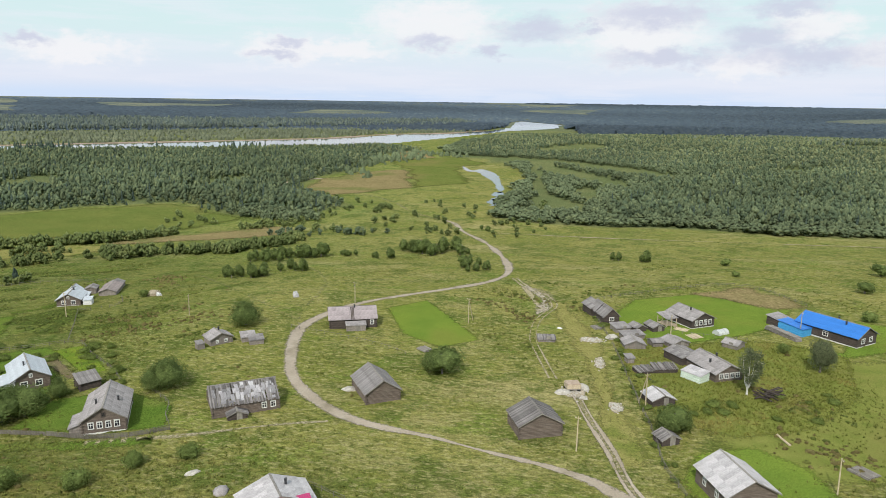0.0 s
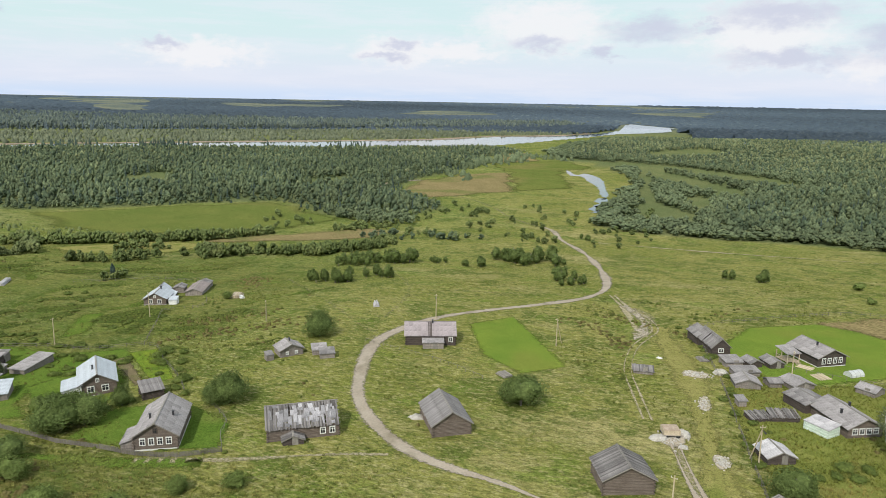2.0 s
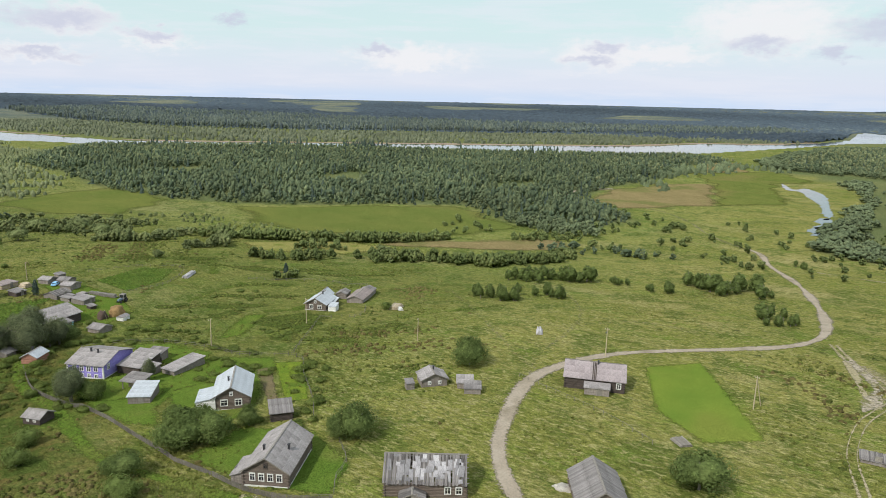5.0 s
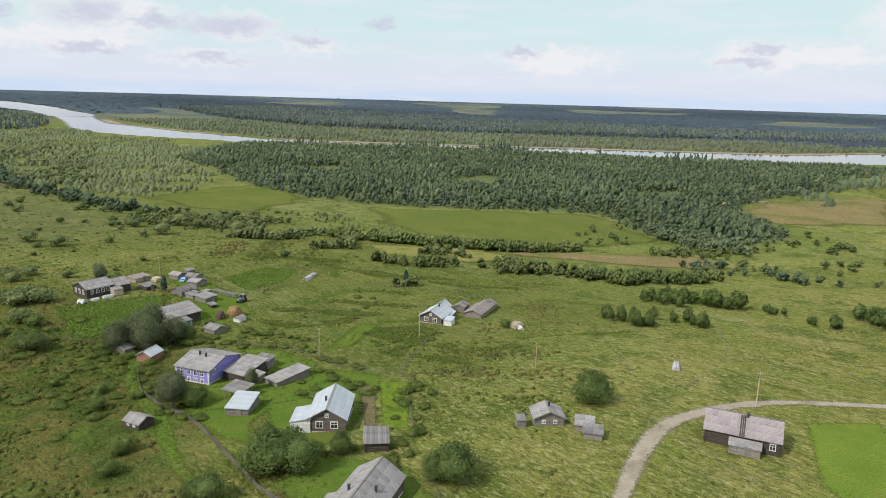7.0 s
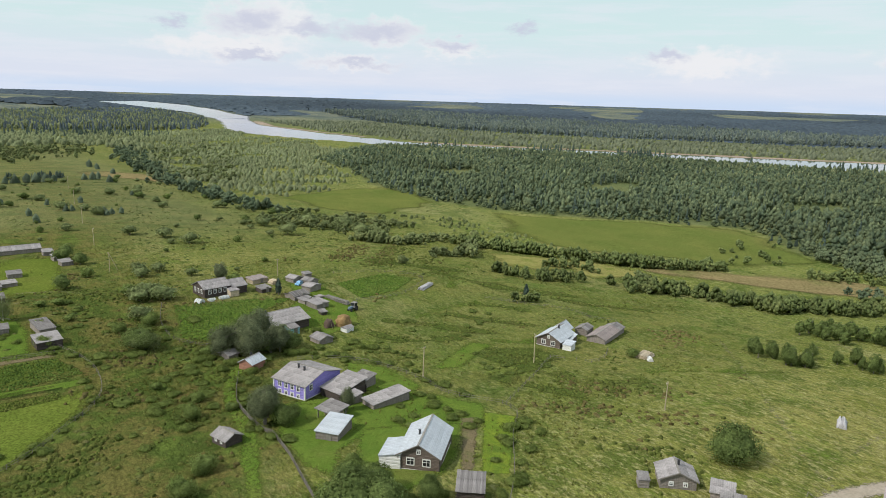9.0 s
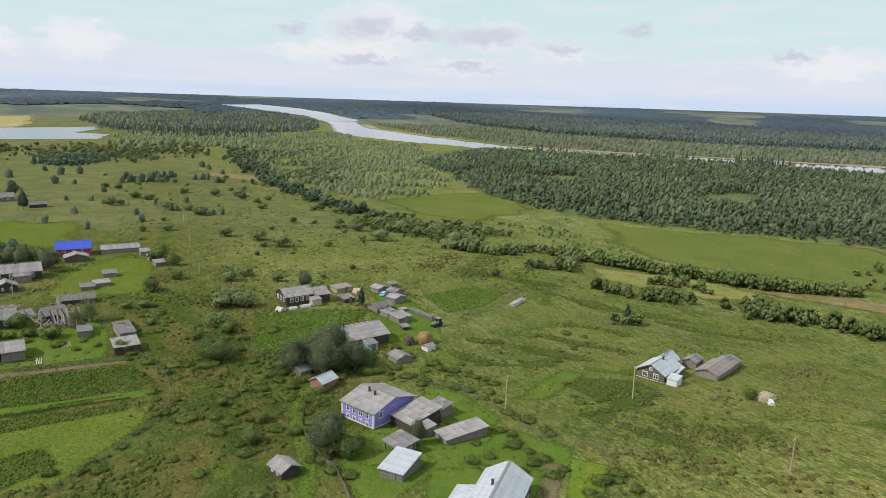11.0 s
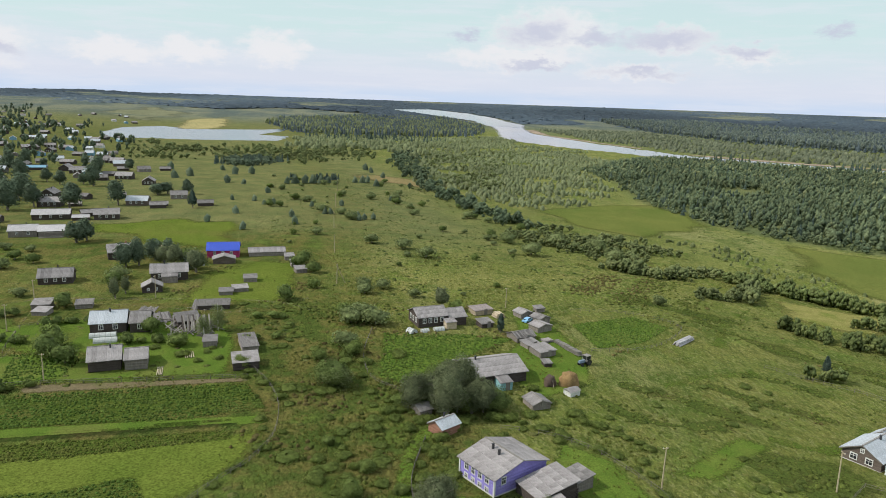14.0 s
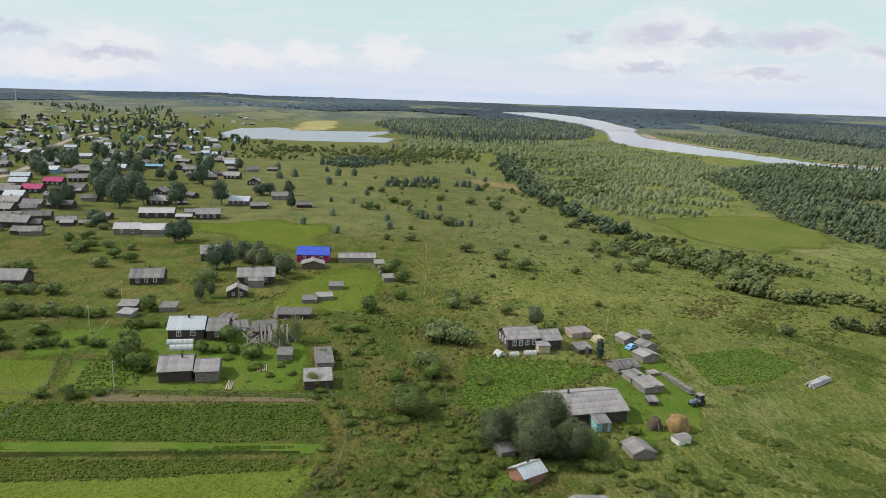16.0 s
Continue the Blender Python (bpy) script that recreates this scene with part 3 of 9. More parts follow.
def patch(name, pts, mat, label, cell=1.5, dz=0.05, kind="structure", category="ground"):
    """A piece of ground with its own growth, laid on the terrain, with a ragged rim."""
    p = np.asarray(pts, float)
    lo, hi = p.min(0) - 4 * cell, p.max(0) + 4 * cell
    xs, ys = np.arange(lo[0], hi[0] + cell, cell), np.arange(lo[1], hi[1] + cell, cell)
    X, Y = np.meshgrid(xs, ys)
    n, m = X.shape
    d = inside(X.ravel(), Y.ravel(), p)
    if cell > 1.9:
        d = d + cell * (np.sin(X.ravel() / (2.3 * cell) + 1.7 * np.sin(Y.ravel() / (3.1 * cell))) + np.sin(Y.ravel() / (1.9 * cell) + 1.3 * np.sin(X.ravel() / (2.7 * cell)))) * 0.6
    i = np.arange(n * m).reshape(n, m)
    faces = np.stack([i[:-1, :-1], i[:-1, 1:], i[1:, 1:], i[1:, :-1]], -1).reshape(-1, 4)
    faces = faces[(d[faces] > -cell * 2.2).any(1)]
    used, back = np.unique(faces, return_inverse=True)
    x, y = X.ravel()[used], Y.ravel()[used]
    verts = np.stack([x, y, gz(x, y) + dz], 1)
    me = mesh_from(name, verts, back.reshape(-1, 4), [mat], {"rim": ("POINT", d[used] / (0.6 * cell if cell < 1.1 else 0.8 * cell if cell < 1.9 else 1.3 * cell))})
    return tagged(new(name, me), label, category, kind=kind)


def strip(name, pts, width, mat, label, step=2.0, dz=0.08, category="road", uneven=0.25, faint=0.0):
    """A road or track along a line."""
    c = along(pts, step)
    tan = np.gradient(c, axis=0)
    tan /= np.hypot(tan[:, 0], tan[:, 1])[:, None]
    nor = np.stack([-tan[:, 1], tan[:, 0]], 1)
    rnd = np.random.RandomState(len(name) + len(c))
    wob = np.convolve(rnd.normal(0, 1, len(c) + 8), np.ones(9) / 9, "valid") * 3 * uneven
    cols = np.array([-1.6, -1.0, -0.5, 0, 0.5, 1.0, 1.6])
    rim = np.array([-1.6, 0.0, 1.4, 1.6, 1.4, 0.0, -1.6]) - faint
    w = (width / 2) * (1 + wob)[:, None] * cols
    P = c[:, None] + nor[:, None] * w[..., None]
    verts = np.concatenate([P, (gz(P[..., 0], P[..., 1]) + dz)[..., None]], -1).reshape(-1, 3)
    n, m = len(c), len(cols)
    i = np.arange(n * m).reshape(n, m)
    faces = np.stack([i[:-1, :-1], i[:-1, 1:], i[1:, 1:], i[1:, :-1]], -1).reshape(-1, 4)
    me = mesh_from(name, verts, faces, [mat], {"rim": ("POINT", np.tile(rim, n))})
    return tagged(new(name, me), label, category, kind="structure")


def water(name, pts, label, dz=0.12, cell=12.0, mat=None):
    """A sheet of water filling a polygon."""
    p = np.asarray(pts, float)
    lo, hi = p.min(0) - cell, p.max(0) + cell
    xs, ys = np.arange(lo[0], hi[0] + cell, cell), np.arange(lo[1], hi[1] + cell, cell)
    X, Y = np.meshgrid(xs, ys)
    n, m = X.shape
    d = inside(X.ravel(), Y.ravel(), p)
    i = np.arange(n * m).reshape(n, m)
    faces = np.stack([i[:-1, :-1], i[:-1, 1:], i[1:, 1:], i[1:, :-1]], -1).reshape(-1, 4)
    faces = faces[(d[faces] > -cell * 0.2).all(1)]
    used, back = np.unique(faces, return_inverse=True)
    x, y = X.ravel()[used], Y.ravel()[used]
    me = mesh_from(name, np.stack([x, y, gz(x, y) + dz + 2.0 * smooth((np.hypot(x + 30, y - 60) - 1900) / 300)], 1), back.reshape(-1, 4), [mat or WATER])
    return tagged(new(name, me), label, "water", kind="structure")


LAKE = [(-1190, -150), (-1290, -190), (-1524, -205), (-1690, -157), (-1620, -45), (-1660, 62), (-1755, 125), (-1600, 104), (-1460, 60), (-1414, 115), (-1280, 98), (-1265, -15), (-1240, -91)]

water("river", RIVER_NEAR + RIVER_FAR[::-1], "wide calm river reflecting the pale sky")
water("lake", LAKE, "calm blue-grey oxbow lake beyond the village", 0.2, 6.0, LAKE_WATER)


def pool(pts, label, seed):
    """A shallow pool with a ragged edge."""
    c = along(pts + pts[:1], 2.0)[:-1]
    c = c + np.random.RandomState(seed).normal(0, 0.7, c.shape)
    v = [Vector((x, y, float(gz(x, y)) + 0.15)) for x, y in c]
    f = [tuple(q) for q in geometry.tessellate_polygon([v])]
    me = bpy.data.meshes.new("pond")
    me.from_pydata(v, [], f)
    me.materials.append(WATER)
    return tagged(new("pond", me), label, "water", kind="structure")


pool([(-93, 874), (-80, 806), (-66, 796), (-56, 756), (-42, 705), (-35, 647), (-31, 632), (-28, 641), (-35, 708), (-42, 772), (-55, 813), (-66, 830), (-74, 814)], "narrow silvery pond in the flood meadow", 3)
pool([(-36, 622), (-29, 628), (-26, 610), (-28, 594), (-34, 598), (-37, 608)], "small silvery pool in the flood meadow", 4)
pool([(-38, 556), (-31, 550), (-28, 562), (-30, 578), (-35, 576)], "small silvery pool in the flood meadow", 5)
pool([(-34, 540), (-28, 545), (-27.6, 570), (-25.5, 591), (-25.5, 610), (-31, 594), (-35.6, 578.5), (-31, 563)], "small silvery pool at the edge of the woods", 4)
pool([(-32, 618), (-29, 622), (-28, 628), (-31, 626)], "puddle between the two pools", 5)
strip("shore", [(-150, 1880), (-235, 1690), (-345, 1590), (-420, 1400), (-500, 1310), (-600, 1212), (-712, 1120), (-832, 1010), (-915, 935), (-990, 860), (-1120, 775)], 34, SAND, "bare sandy river bank", 15, 0.3, "shore")
strip("shore", [(-1255, 760), (-1469, 745), (-1734, 745), (-1990, 806)], 26, SAND, "pale sand bar along the river", 15, 0.3, "shore")

# meadows and plots
patch("meadow", [(-331, 350), (-392, 392), (-348, 432), (-322, 462), (-290, 484), (-270, 495), (-246, 485), (-222, 462), (-196, 446), (-200, 402), (-232, 374), (-260, 348), (-286, 338)], BRIGHT, "bright green flood meadow", 4, 0.2)
patch("meadow", [(-432, 276), (-506, 272), (-548, 336), (-555, 391), (-500, 392), (-458, 380), (-405, 303)], BRIGHT, "bright green flood meadow", 4, 0.2)
patch("meadow", [(-110, 640), (-150, 806), (-190, 900), (-140, 980), (-110, 1000), (-60, 900), (-95, 850), (-80, 760), (-60, 690)], BRIGHT, "green meadow beside the pond", 4, 0.25)
patch("dry_field", [(-169, 574), (-205, 600), (-214, 680), (-192, 761), (-150, 806), (-112, 640)], DRY, "brown mown field on the flood plain", 4, 0.3)
patch("dry_field", [(-193, 911), (-221, 1082), (-183, 1121), (-142, 974)], DRY, "brown mown field near the river", 4, 0.3)
patch("dry_field", [(-218, 330), (-218, 351), (-197, 375), (-180, 395), (-152, 426), (-134, 390), (-155, 372), (-174, 358), (-193, 345)], DRY, "strip of dry grass between shrub belts", 3, 0.25)
patch("dry_field", [(-268, 284), (-257, 303), (-242, 320), (-214, 331), (-197, 316), (-207, 308), (-212, 294), (-229, 297), (-233, 276), (-245, 272)], STRAW_SWARD, "strip of brown withered grass beside the shrubs", 2.0, 0.2)
patch("dry_field", [(60, 250), (82, 265), (92, 236), (80, 227), (70, 240)], DRY, "dry grassy plot behind the blue-roofed house", 2, 0.1)
patch("ripe_field", [(-1600, -110), (-2131, -157), (-2394, -56), (-1720, -19), (-1610, -65)], WHEAT, "ripe yellow field behind the lake", 12, 0.4)
patch("dry_field", [(-640, 250), (-700, 180), (-650, 160), (-590, 210)], DRY, "sunlit dry pasture", 6, 0.3)
patch("lawn", [(-42, 211), (-31, 224), (-10, 184), (-20, 176), (-32, 186)], LAWN, "freshly mown bright green plot", 1.2)
patch("lawn", [(27, 214), (37, 237), (63, 252), (72, 238), (86, 232), (74, 211), (62, 200), (36, 186)], LAWN, "mown green yard round the farmsteads", 1.5)
patch("tall_grass", [(30, 200), (26, 186), (27, 160), (30, 142), (44, 136), (60, 142), (76, 160), (84, 186), (70, 196), (58, 196), (42, 188)], YARD_SWARD, "lush tall grass round the old farmhouse", 1.5, 0.04)
patch("lawn", [(70, 196), (84, 186), (104, 196), (112, 214), (100, 222), (84, 190)], LAWN, "mown green yard by the blue-roofed house", 1.5, 0.06)
patch("lawn", [(30, 118), (35, 129), (46, 133), (54, 126), (56, 112), (32, 108)], LAWN, "green potato garden by the house", 1.5)
patch("lawn", [(-150, 126), (-146, 145), (-136, 160), (-124, 166), (-116, 160), (-120, 150), (-126, 140), (-122, 130), (-112, 124), (-120, 121.5), (-136, 123)], LUSH, "lush grass of the farmyard gardens", 1.5, 0.03)
patch("lawn", [(-128, 137), (-124, 147), (-119, 156), (-107, 146), (-103, 140), (-101, 131), (-113, 128)], LUSH, "mown yard of the white-roofed house", 1.2)
patch("lawn", [(-97, 118), (-80, 117), (-66, 122), (-70, 132), (-84, 138), (-98, 132)], LUSH, "lush grass round the log house", 1.2)
patch("lawn", [(-150, 128), (-145, 136), (-132, 140), (-128, 136), (-134, 127), (-140, 124)], LUSH, "mown yard below the violet house", 1.2)
patch("lawn", [(-165, 153), (-157, 160), (-142, 161), (-135, 153), (-148, 147), (-158, 149)], LUSH, "green garden behind the violet house", 1.2)
patch("potato_plot", [(-121, 163), (-115, 167), (-96, 149), (-99, 145)], CANOLA, "yellow-green vegetable plot", 0.8)
patch("soil_bed", [(-121, 157), (-119, 160), (-101, 145), (-102, 143)], SOIL, "bare soil garden bed", 0.8)
patch("potato_plot", [(-229, 127), (-201, 122), (-194, 130), (-211, 147), (-222, 163), (-226, 150), (-225, 134)], LUSH, "green potato field by the long house", 1.2)
patch("lawn", [(-220, 164), (-205, 150), (-186, 158), (-192, 172), (-208, 178), (-232, 178), (-238, 168)], LUSH, "trodden green farmyard", 1.2)
patch("potato_plot", [(-233, 184), (-241, 208), (-231, 216), (-218, 200), (-214, 184)], LUSH, "fenced green potato field", 1.2)
patch("potato_plot", [(-203, 20), (-200, 55), (-202, 92), (-189, 97), (-186, 80), (-187, 50), (-188, 20)], POTATO, "potato field in long rows", 1.2)
patch("lawn", [(-187, 20), (-187, 60), (-186, 96), (-182, 97), (-181, 60), (-181, 20)], LUSH, "grass strip between potato rows", 1.0)
patch("potato_plot", [(-180, 20), (-180, 71), (-180, 90), (-176, 90), (-174, 60), (-172, 20)], POTATO, "potato field in long rows", 1.0)
patch("lawn", [(-174, 20), (-174, 62), (-178, 91), (-180, 97), (-167, 92), (-157, 84), (-150, 79), (-140, 60), (-140, 20)], MOWN_FAR, "mown green field below the village", 1.5, 0.04)
patch("potato_plot", [(-163, 40), (-162, 63), (-165, 75), (-157, 78), (-150, 68), (-148, 40)], POTATO, "dark green potato bed", 1.2, 0.08)
patch("soil_bed", [(-207, 45), (-205, 92), (-203, 92), (-203, 45)], SOIL, "strip of bare soil along the fence", 0.8)
patch("lawn", [(-262, 70), (-262, 100), (-310, 108), (-318, 92), (-300, 75)], MOWN_FAR, "mown green yards of the far farmsteads", 2)
patch("lawn", [(-379, 17), (-400, 11), (-411, 49), (-405, 76), (-370, 79), (-346, 78), (-346, 63), (-352, 46), (-373, 35)], MOWN_FAR, "bright mown field behind the farmsteads", 3, 0.1)
patch("lawn", [(-225, 20), (-228, 45), (-245, 48), (-245, 20)], LUSH, "overgrown garden between the houses", 2)

patch("garden_plot", [(-225, 0), (-224, 30), (-210, 34.5), (-194, 31), (-192, 0)], MOWN_FAR, "dull green plot gone to weeds", 1.2)
patch("lawn", [(-224, 33), (-224.5, 52), (-211, 52), (-205, 40), (-209, 36)], LUSH, "green garden beside the dark house", 1.2)
patch("lawn", [(-247, 34), (-250, 50), (-243, 84), (-226, 88), (-208, 87), (-207.5, 48), (-224, 54), (-226, 36)], LUSH, "overgrown green yards of the western houses", 1.5, 0.04)
patch("dry_field", [(-252, -10), (-253, 28), (-236, 34), (-230, 10), (-230, -10)], DARK_SWARD, "dry weedy strip between hedges", 1.5, 0.04)

patch("garden_plot", [(-150.3, 169), (-163.2, 191.5), (-157.8, 196), (-147, 175.6)], LUSH, "green fallow plot in the meadow", 1.5)

RANK_BANDS = []
for pts_, w_ in (([(-190, 202), (-179, 209), (-173, 215), (-167, 220)], 5), ([(-192, 179), (-184, 188), (-174, 196), (-166, 204)], 6), ([(-196, 216), (-190, 225), (-181, 230)], 5), ([(-183, 170), (-174, 174), (-169, 182), (-168, 193)], 7), ([(-192, 251), (-180, 257), (-172, 265), (-164, 273)], 5),
                 ([(-132, 195), (-124, 194), (-119, 199), (-115, 210)], 6), ([(-130, 182), (-122, 185), (-116, 189)], 5), ([(-149, 186), (-150, 194), (-146, 199), (-138, 190), (-134, 178)], 9), ([(-240, 230), (-222, 236), (-206, 246), (-190, 262)], 6), ([(-268, 215), (-252, 228), (-236, 245)], 7)):
    RANK_BANDS.append((pts_, w_))
    strip("rank_growth", pts_, w_, DARK_SWARD, "band of dark rank grass on the slope", 1.5, 0.07, "ground", 0.5, 0.55)
for pts_, w_ in (([(-190, 190), (-195, 206), (-196, 221)], 6), ([(-162, 198), (-156, 205), (-157, 215), (-165, 225)], 5), ([(-215, 222), (-235, 238), (-255, 262)], 6), ([(-120, 215), (-112, 230), (-100, 250)], 6)):
    strip("mown_band", pts_, w_, LUSH, "soft green band of shorter grass", 1.5, 0.06, "ground", 0.5, 1.2)

patch("lawn", [(36, 120), (40, 142), (48, 150), (52, 160), (58, 172), (62, 186), (70, 194), (86, 186), (104, 188), (118, 170), (108, 140), (84, 126), (60, 122)], YARD_SWARD, "lush tall grass behind the farmhouse", 2.0, 0.03)
strip("dry_sward", [(22, 122), (21, 140), (20, 160), (19, 180), (15, 205), (11, 228)], 9, STRAW_SWARD, "strip of dry yellow grass beside the track", 2.0, 0.05, "ground", 0.3, 0.5)

# roads
strip("track", [(-188, 30), (-208.6, 31.6), (-225.6, 35), (-240, 32), (-262, 30)], 1.4, TRACK, "faint path between the gardens", category="track", uneven=0.3, faint=1.75)
strip("track", [(-262, -3), (-263, 19.5), (-264, 47.7), (-256, 72), (-252, 86.6), (-264, 108)], 1.8, TRACK, "earth lane behind the western houses", category="track", uneven=0.3, faint=1.7)
strip("road", [(40, 98), (20, 111), (15, 115.5), (7, 119.5), (-4, 123), (-15, 127), (-24, 129), (-32, 132), (-39, 137), (-46, 144), (-52, 153), (-56, 164), (-59.5, 176), (-61, 189), (-57, 205), (-50, 218), (-39, 230),
               (-25, 244), (-12, 261), (-7, 285), (-12, 328), (-24, 380), (-41, 423), (-50, 455), (-60, 470)], 3.0, DIRT, "pale dirt road winding through the meadow")
strip("track", [(-58, 466), (-72, 480), (-90, 505), (-108, 540), (-140, 580), (-180, 595), (-215, 607)], 2.6, TRACK, "faint track crossing the flood meadow", 3, 0.15, "track", 0.3, 1.3)
strip("road", [(-175, 560), (-205, 585), (-226, 605), (-237, 640), (-232, 670), (-215, 690)], 5, DIRT, "pale dirt track bending into the woods", 3, 0.35)
strip("track", [(30, 100), (22, 112), (19, 127), (16, 140), (14, 151)], 2.8, TRACK, "worn cart track in the grass", category="track", uneven=0.4, faint=1.2)
for off_ in (-0.75, 0.75):
    strip("track", [(30 + off_, 100), (22 + off_, 112), (19 + off_, 127), (16 + off_, 140), (14 + off_, 151)], 0.8, DIRT, "pale wheel rut of the cart track", 1.5, 0.11, "track", 0.4, 0.3)
strip("bare_patch", [(0.5, 253), (4, 243), (7, 232), (7, 222), (5, 212)], 4.4, BARE, "sandy hollow where the cart tracks meet", 1.2, 0.10, "ground", 0.5, 0.9)
for off_ in (-0.85, 0.85):  # two wheel ruts
    strip("track", [(9 + off_, 160), (6 + off_, 175), (4 + off_, 188), (5 + off_, 204), (8 + off_, 215), (10.5 + off_, 224), (8 + off_, 236), (1 + off_, 251), (-4 + off_, 268)], 0.9, TRACK, "worn wheel rut of the cart track", 1.5, category="track", uneven=0.45, faint=0.7)
strip("track", [(8, 216), (5, 224), (3, 236), (0, 251)], 1.8, TRACK, "worn cart track in the grass", 1.5, category="track", uneven=0.4, faint=0.5)
strip("track", [(6, 224), (9, 232), (7, 241), (3, 249)], 5.5, TRACK, "patch of trampled pale ground", 1.5, category="track", uneven=0.4, faint=1.35)
strip("track", [(-36, 130), (-44, 127.5), (-51, 124.5), (-63, 119), (-78, 114)], 1.8, TRACK, "faint grassy track along the fences", category="track", uneven=0.3, faint=1.0)
strip("track", [(-66, 117), (-78, 113), (-93, 111), (-110, 110), (-126, 114), (-138, 118), (-150, 119.5), (-162, 122), (-172, 127), (-177, 134)], 4.6, LUSH, "green mown lane along the picket fences", category="track", uneven=0.2, faint=0.7)
strip("track", [(-62, 192), (-72, 200), (-95, 225), (-130, 262)], 2.0, TRACK, "faint grassy track across the meadow", category="track", uneven=0.3, faint=1.8)
strip("track", [(-63, 187), (-67, 205), (-69, 225), (-72, 244), (-83, 269), (-98, 288), (-112, 296)], 3.2, TRACK, "faint grassy track climbing from the road bend", category="track", uneven=0.35, faint=1.75)
strip("track", [(-71, 236), (-66, 243), (-60, 252), (-50, 256), (-38, 254)], 2.6, TRACK, "faint cross track in the meadow", category="track", uneven=0.35, faint=1.85)
strip("track", [(-20, 420), (40, 412), (120, 408), (260, 400)], 3.0, TRACK, "pale path along the edge of the woods", 3, 0.25, "track", 0.3, 0.6)
strip("track", [(-210, 10), (-266, 20), (-268, 60), (-262, 95), (-250, 110)], 2.2, TRACK, "earth lane between the farmsteads", category="track", uneven=0.3, faint=1.7)


# ---- building blocks ----
class Shape:
    """Collects boxes, prisms and quads into one mesh."""

    def __init__(self):
        self.v, self.f = [], []

    def add(self, verts, faces):
        k = len(self.v)
        self.v += [tuple(p) for p in verts]
        self.f += [tuple(k + i for i in f) for f in faces]
        return self

    def box(self, x0, y0, z0, x1, y1, z1, m=None):
        p = [Vector(q) for q in ((x0, y0, z0), (x1, y0, z0), (x1, y1, z0), (x0, y1, z0), (x0, y0, z1), (x1, y0, z1), (x1, y1, z1), (x0, y1, z1))]
        if m:
            p = [m @ q for q in p]
        return self.add(p, [(0, 3, 2, 1), (4, 5, 6, 7), (0, 1, 5, 4), (1, 2, 6, 5), (2, 3, 7, 6), (3, 0, 4, 7)])

    def tube(self, a, b, r0, r1=None, n=7):
        a, b = Vector(a), Vector(b)
        r1 = r0 if r1 is None else r1
        q = (b - a).to_track_quat("Z", "Y").to_matrix()
        ring = [Vector((math.cos(2 * math.pi * i / n), math.sin(2 * math.pi * i / n), 0)) for i in range(n)]
        v = [a + q @ (c * r0) for c in ring] + [b + q @ (c * r1) for c in ring]
        f = [(i, (i + 1) % n, n + (i + 1) % n, n + i) for i in range(n)] + [tuple(range(n - 1, -1, -1)), tuple(range(n, 2 * n))]
        return self.add(v, f)

    def pipe(self, pts, r, n=4):
        """One bent tube through the points."""
        v, f = [], []
        for k, p in enumerate(pts):
            t = (Vector(pts[min(k + 1, len(pts) - 1)]) - Vector(pts[max(k - 1, 0)])).to_track_quat("Z", "Y").to_matrix()
            v += [Vector(p) + t @ Vector((math.cos(2 * math.pi * i / n) * r, math.sin(2 * math.pi * i / n) * r, 0)) for i in range(n)]
        for k in range(len(pts) - 1):
            f += [(k * n + i, k * n + (i + 1) % n, (k + 1) * n + (i + 1) % n, (k + 1) * n + i) for i in range(n)]
        return self.add(v, f)

    def mesh(self, name, mat, smooth_faces=False):
        me = bpy.data.meshes.new(name)
        me.from_pydata(self.v, [], self.f)
        me.materials.append(mat)
        if smooth_faces:
            me.polygons.foreach_set("use_smooth", np.ones(len(me.polygons), bool))
        me.update()
        return me


def part(name, shape, mat, parent, label="", m=None, smooth_faces=False):
    """One mesh under a thing or a part."""
    me = shape if isinstance(shape, bpy.types.Mesh) else shape.mesh(name, mat, smooth_faces)
    ob = new(name, me)
    ob.parent = parent
    if m is not None:
        ob.matrix_basis = m
    return tagged(ob, label) if label else ob


def thing(name, x, y, yaw=0.0, label="", category="", group="", dz=0.0):
    ob = new(name)
    ob.empty_display_size = 0.5
    ob.matrix_basis = pose(x, y, float(gz(x, y)) + dz, 0, 0, yaw)
    return tagged(ob, label, category, group)


SHARED = {}


def shared(key, make):
    if key not in SHARED:
        SHARED[key] = make()
    return SHARED[key]


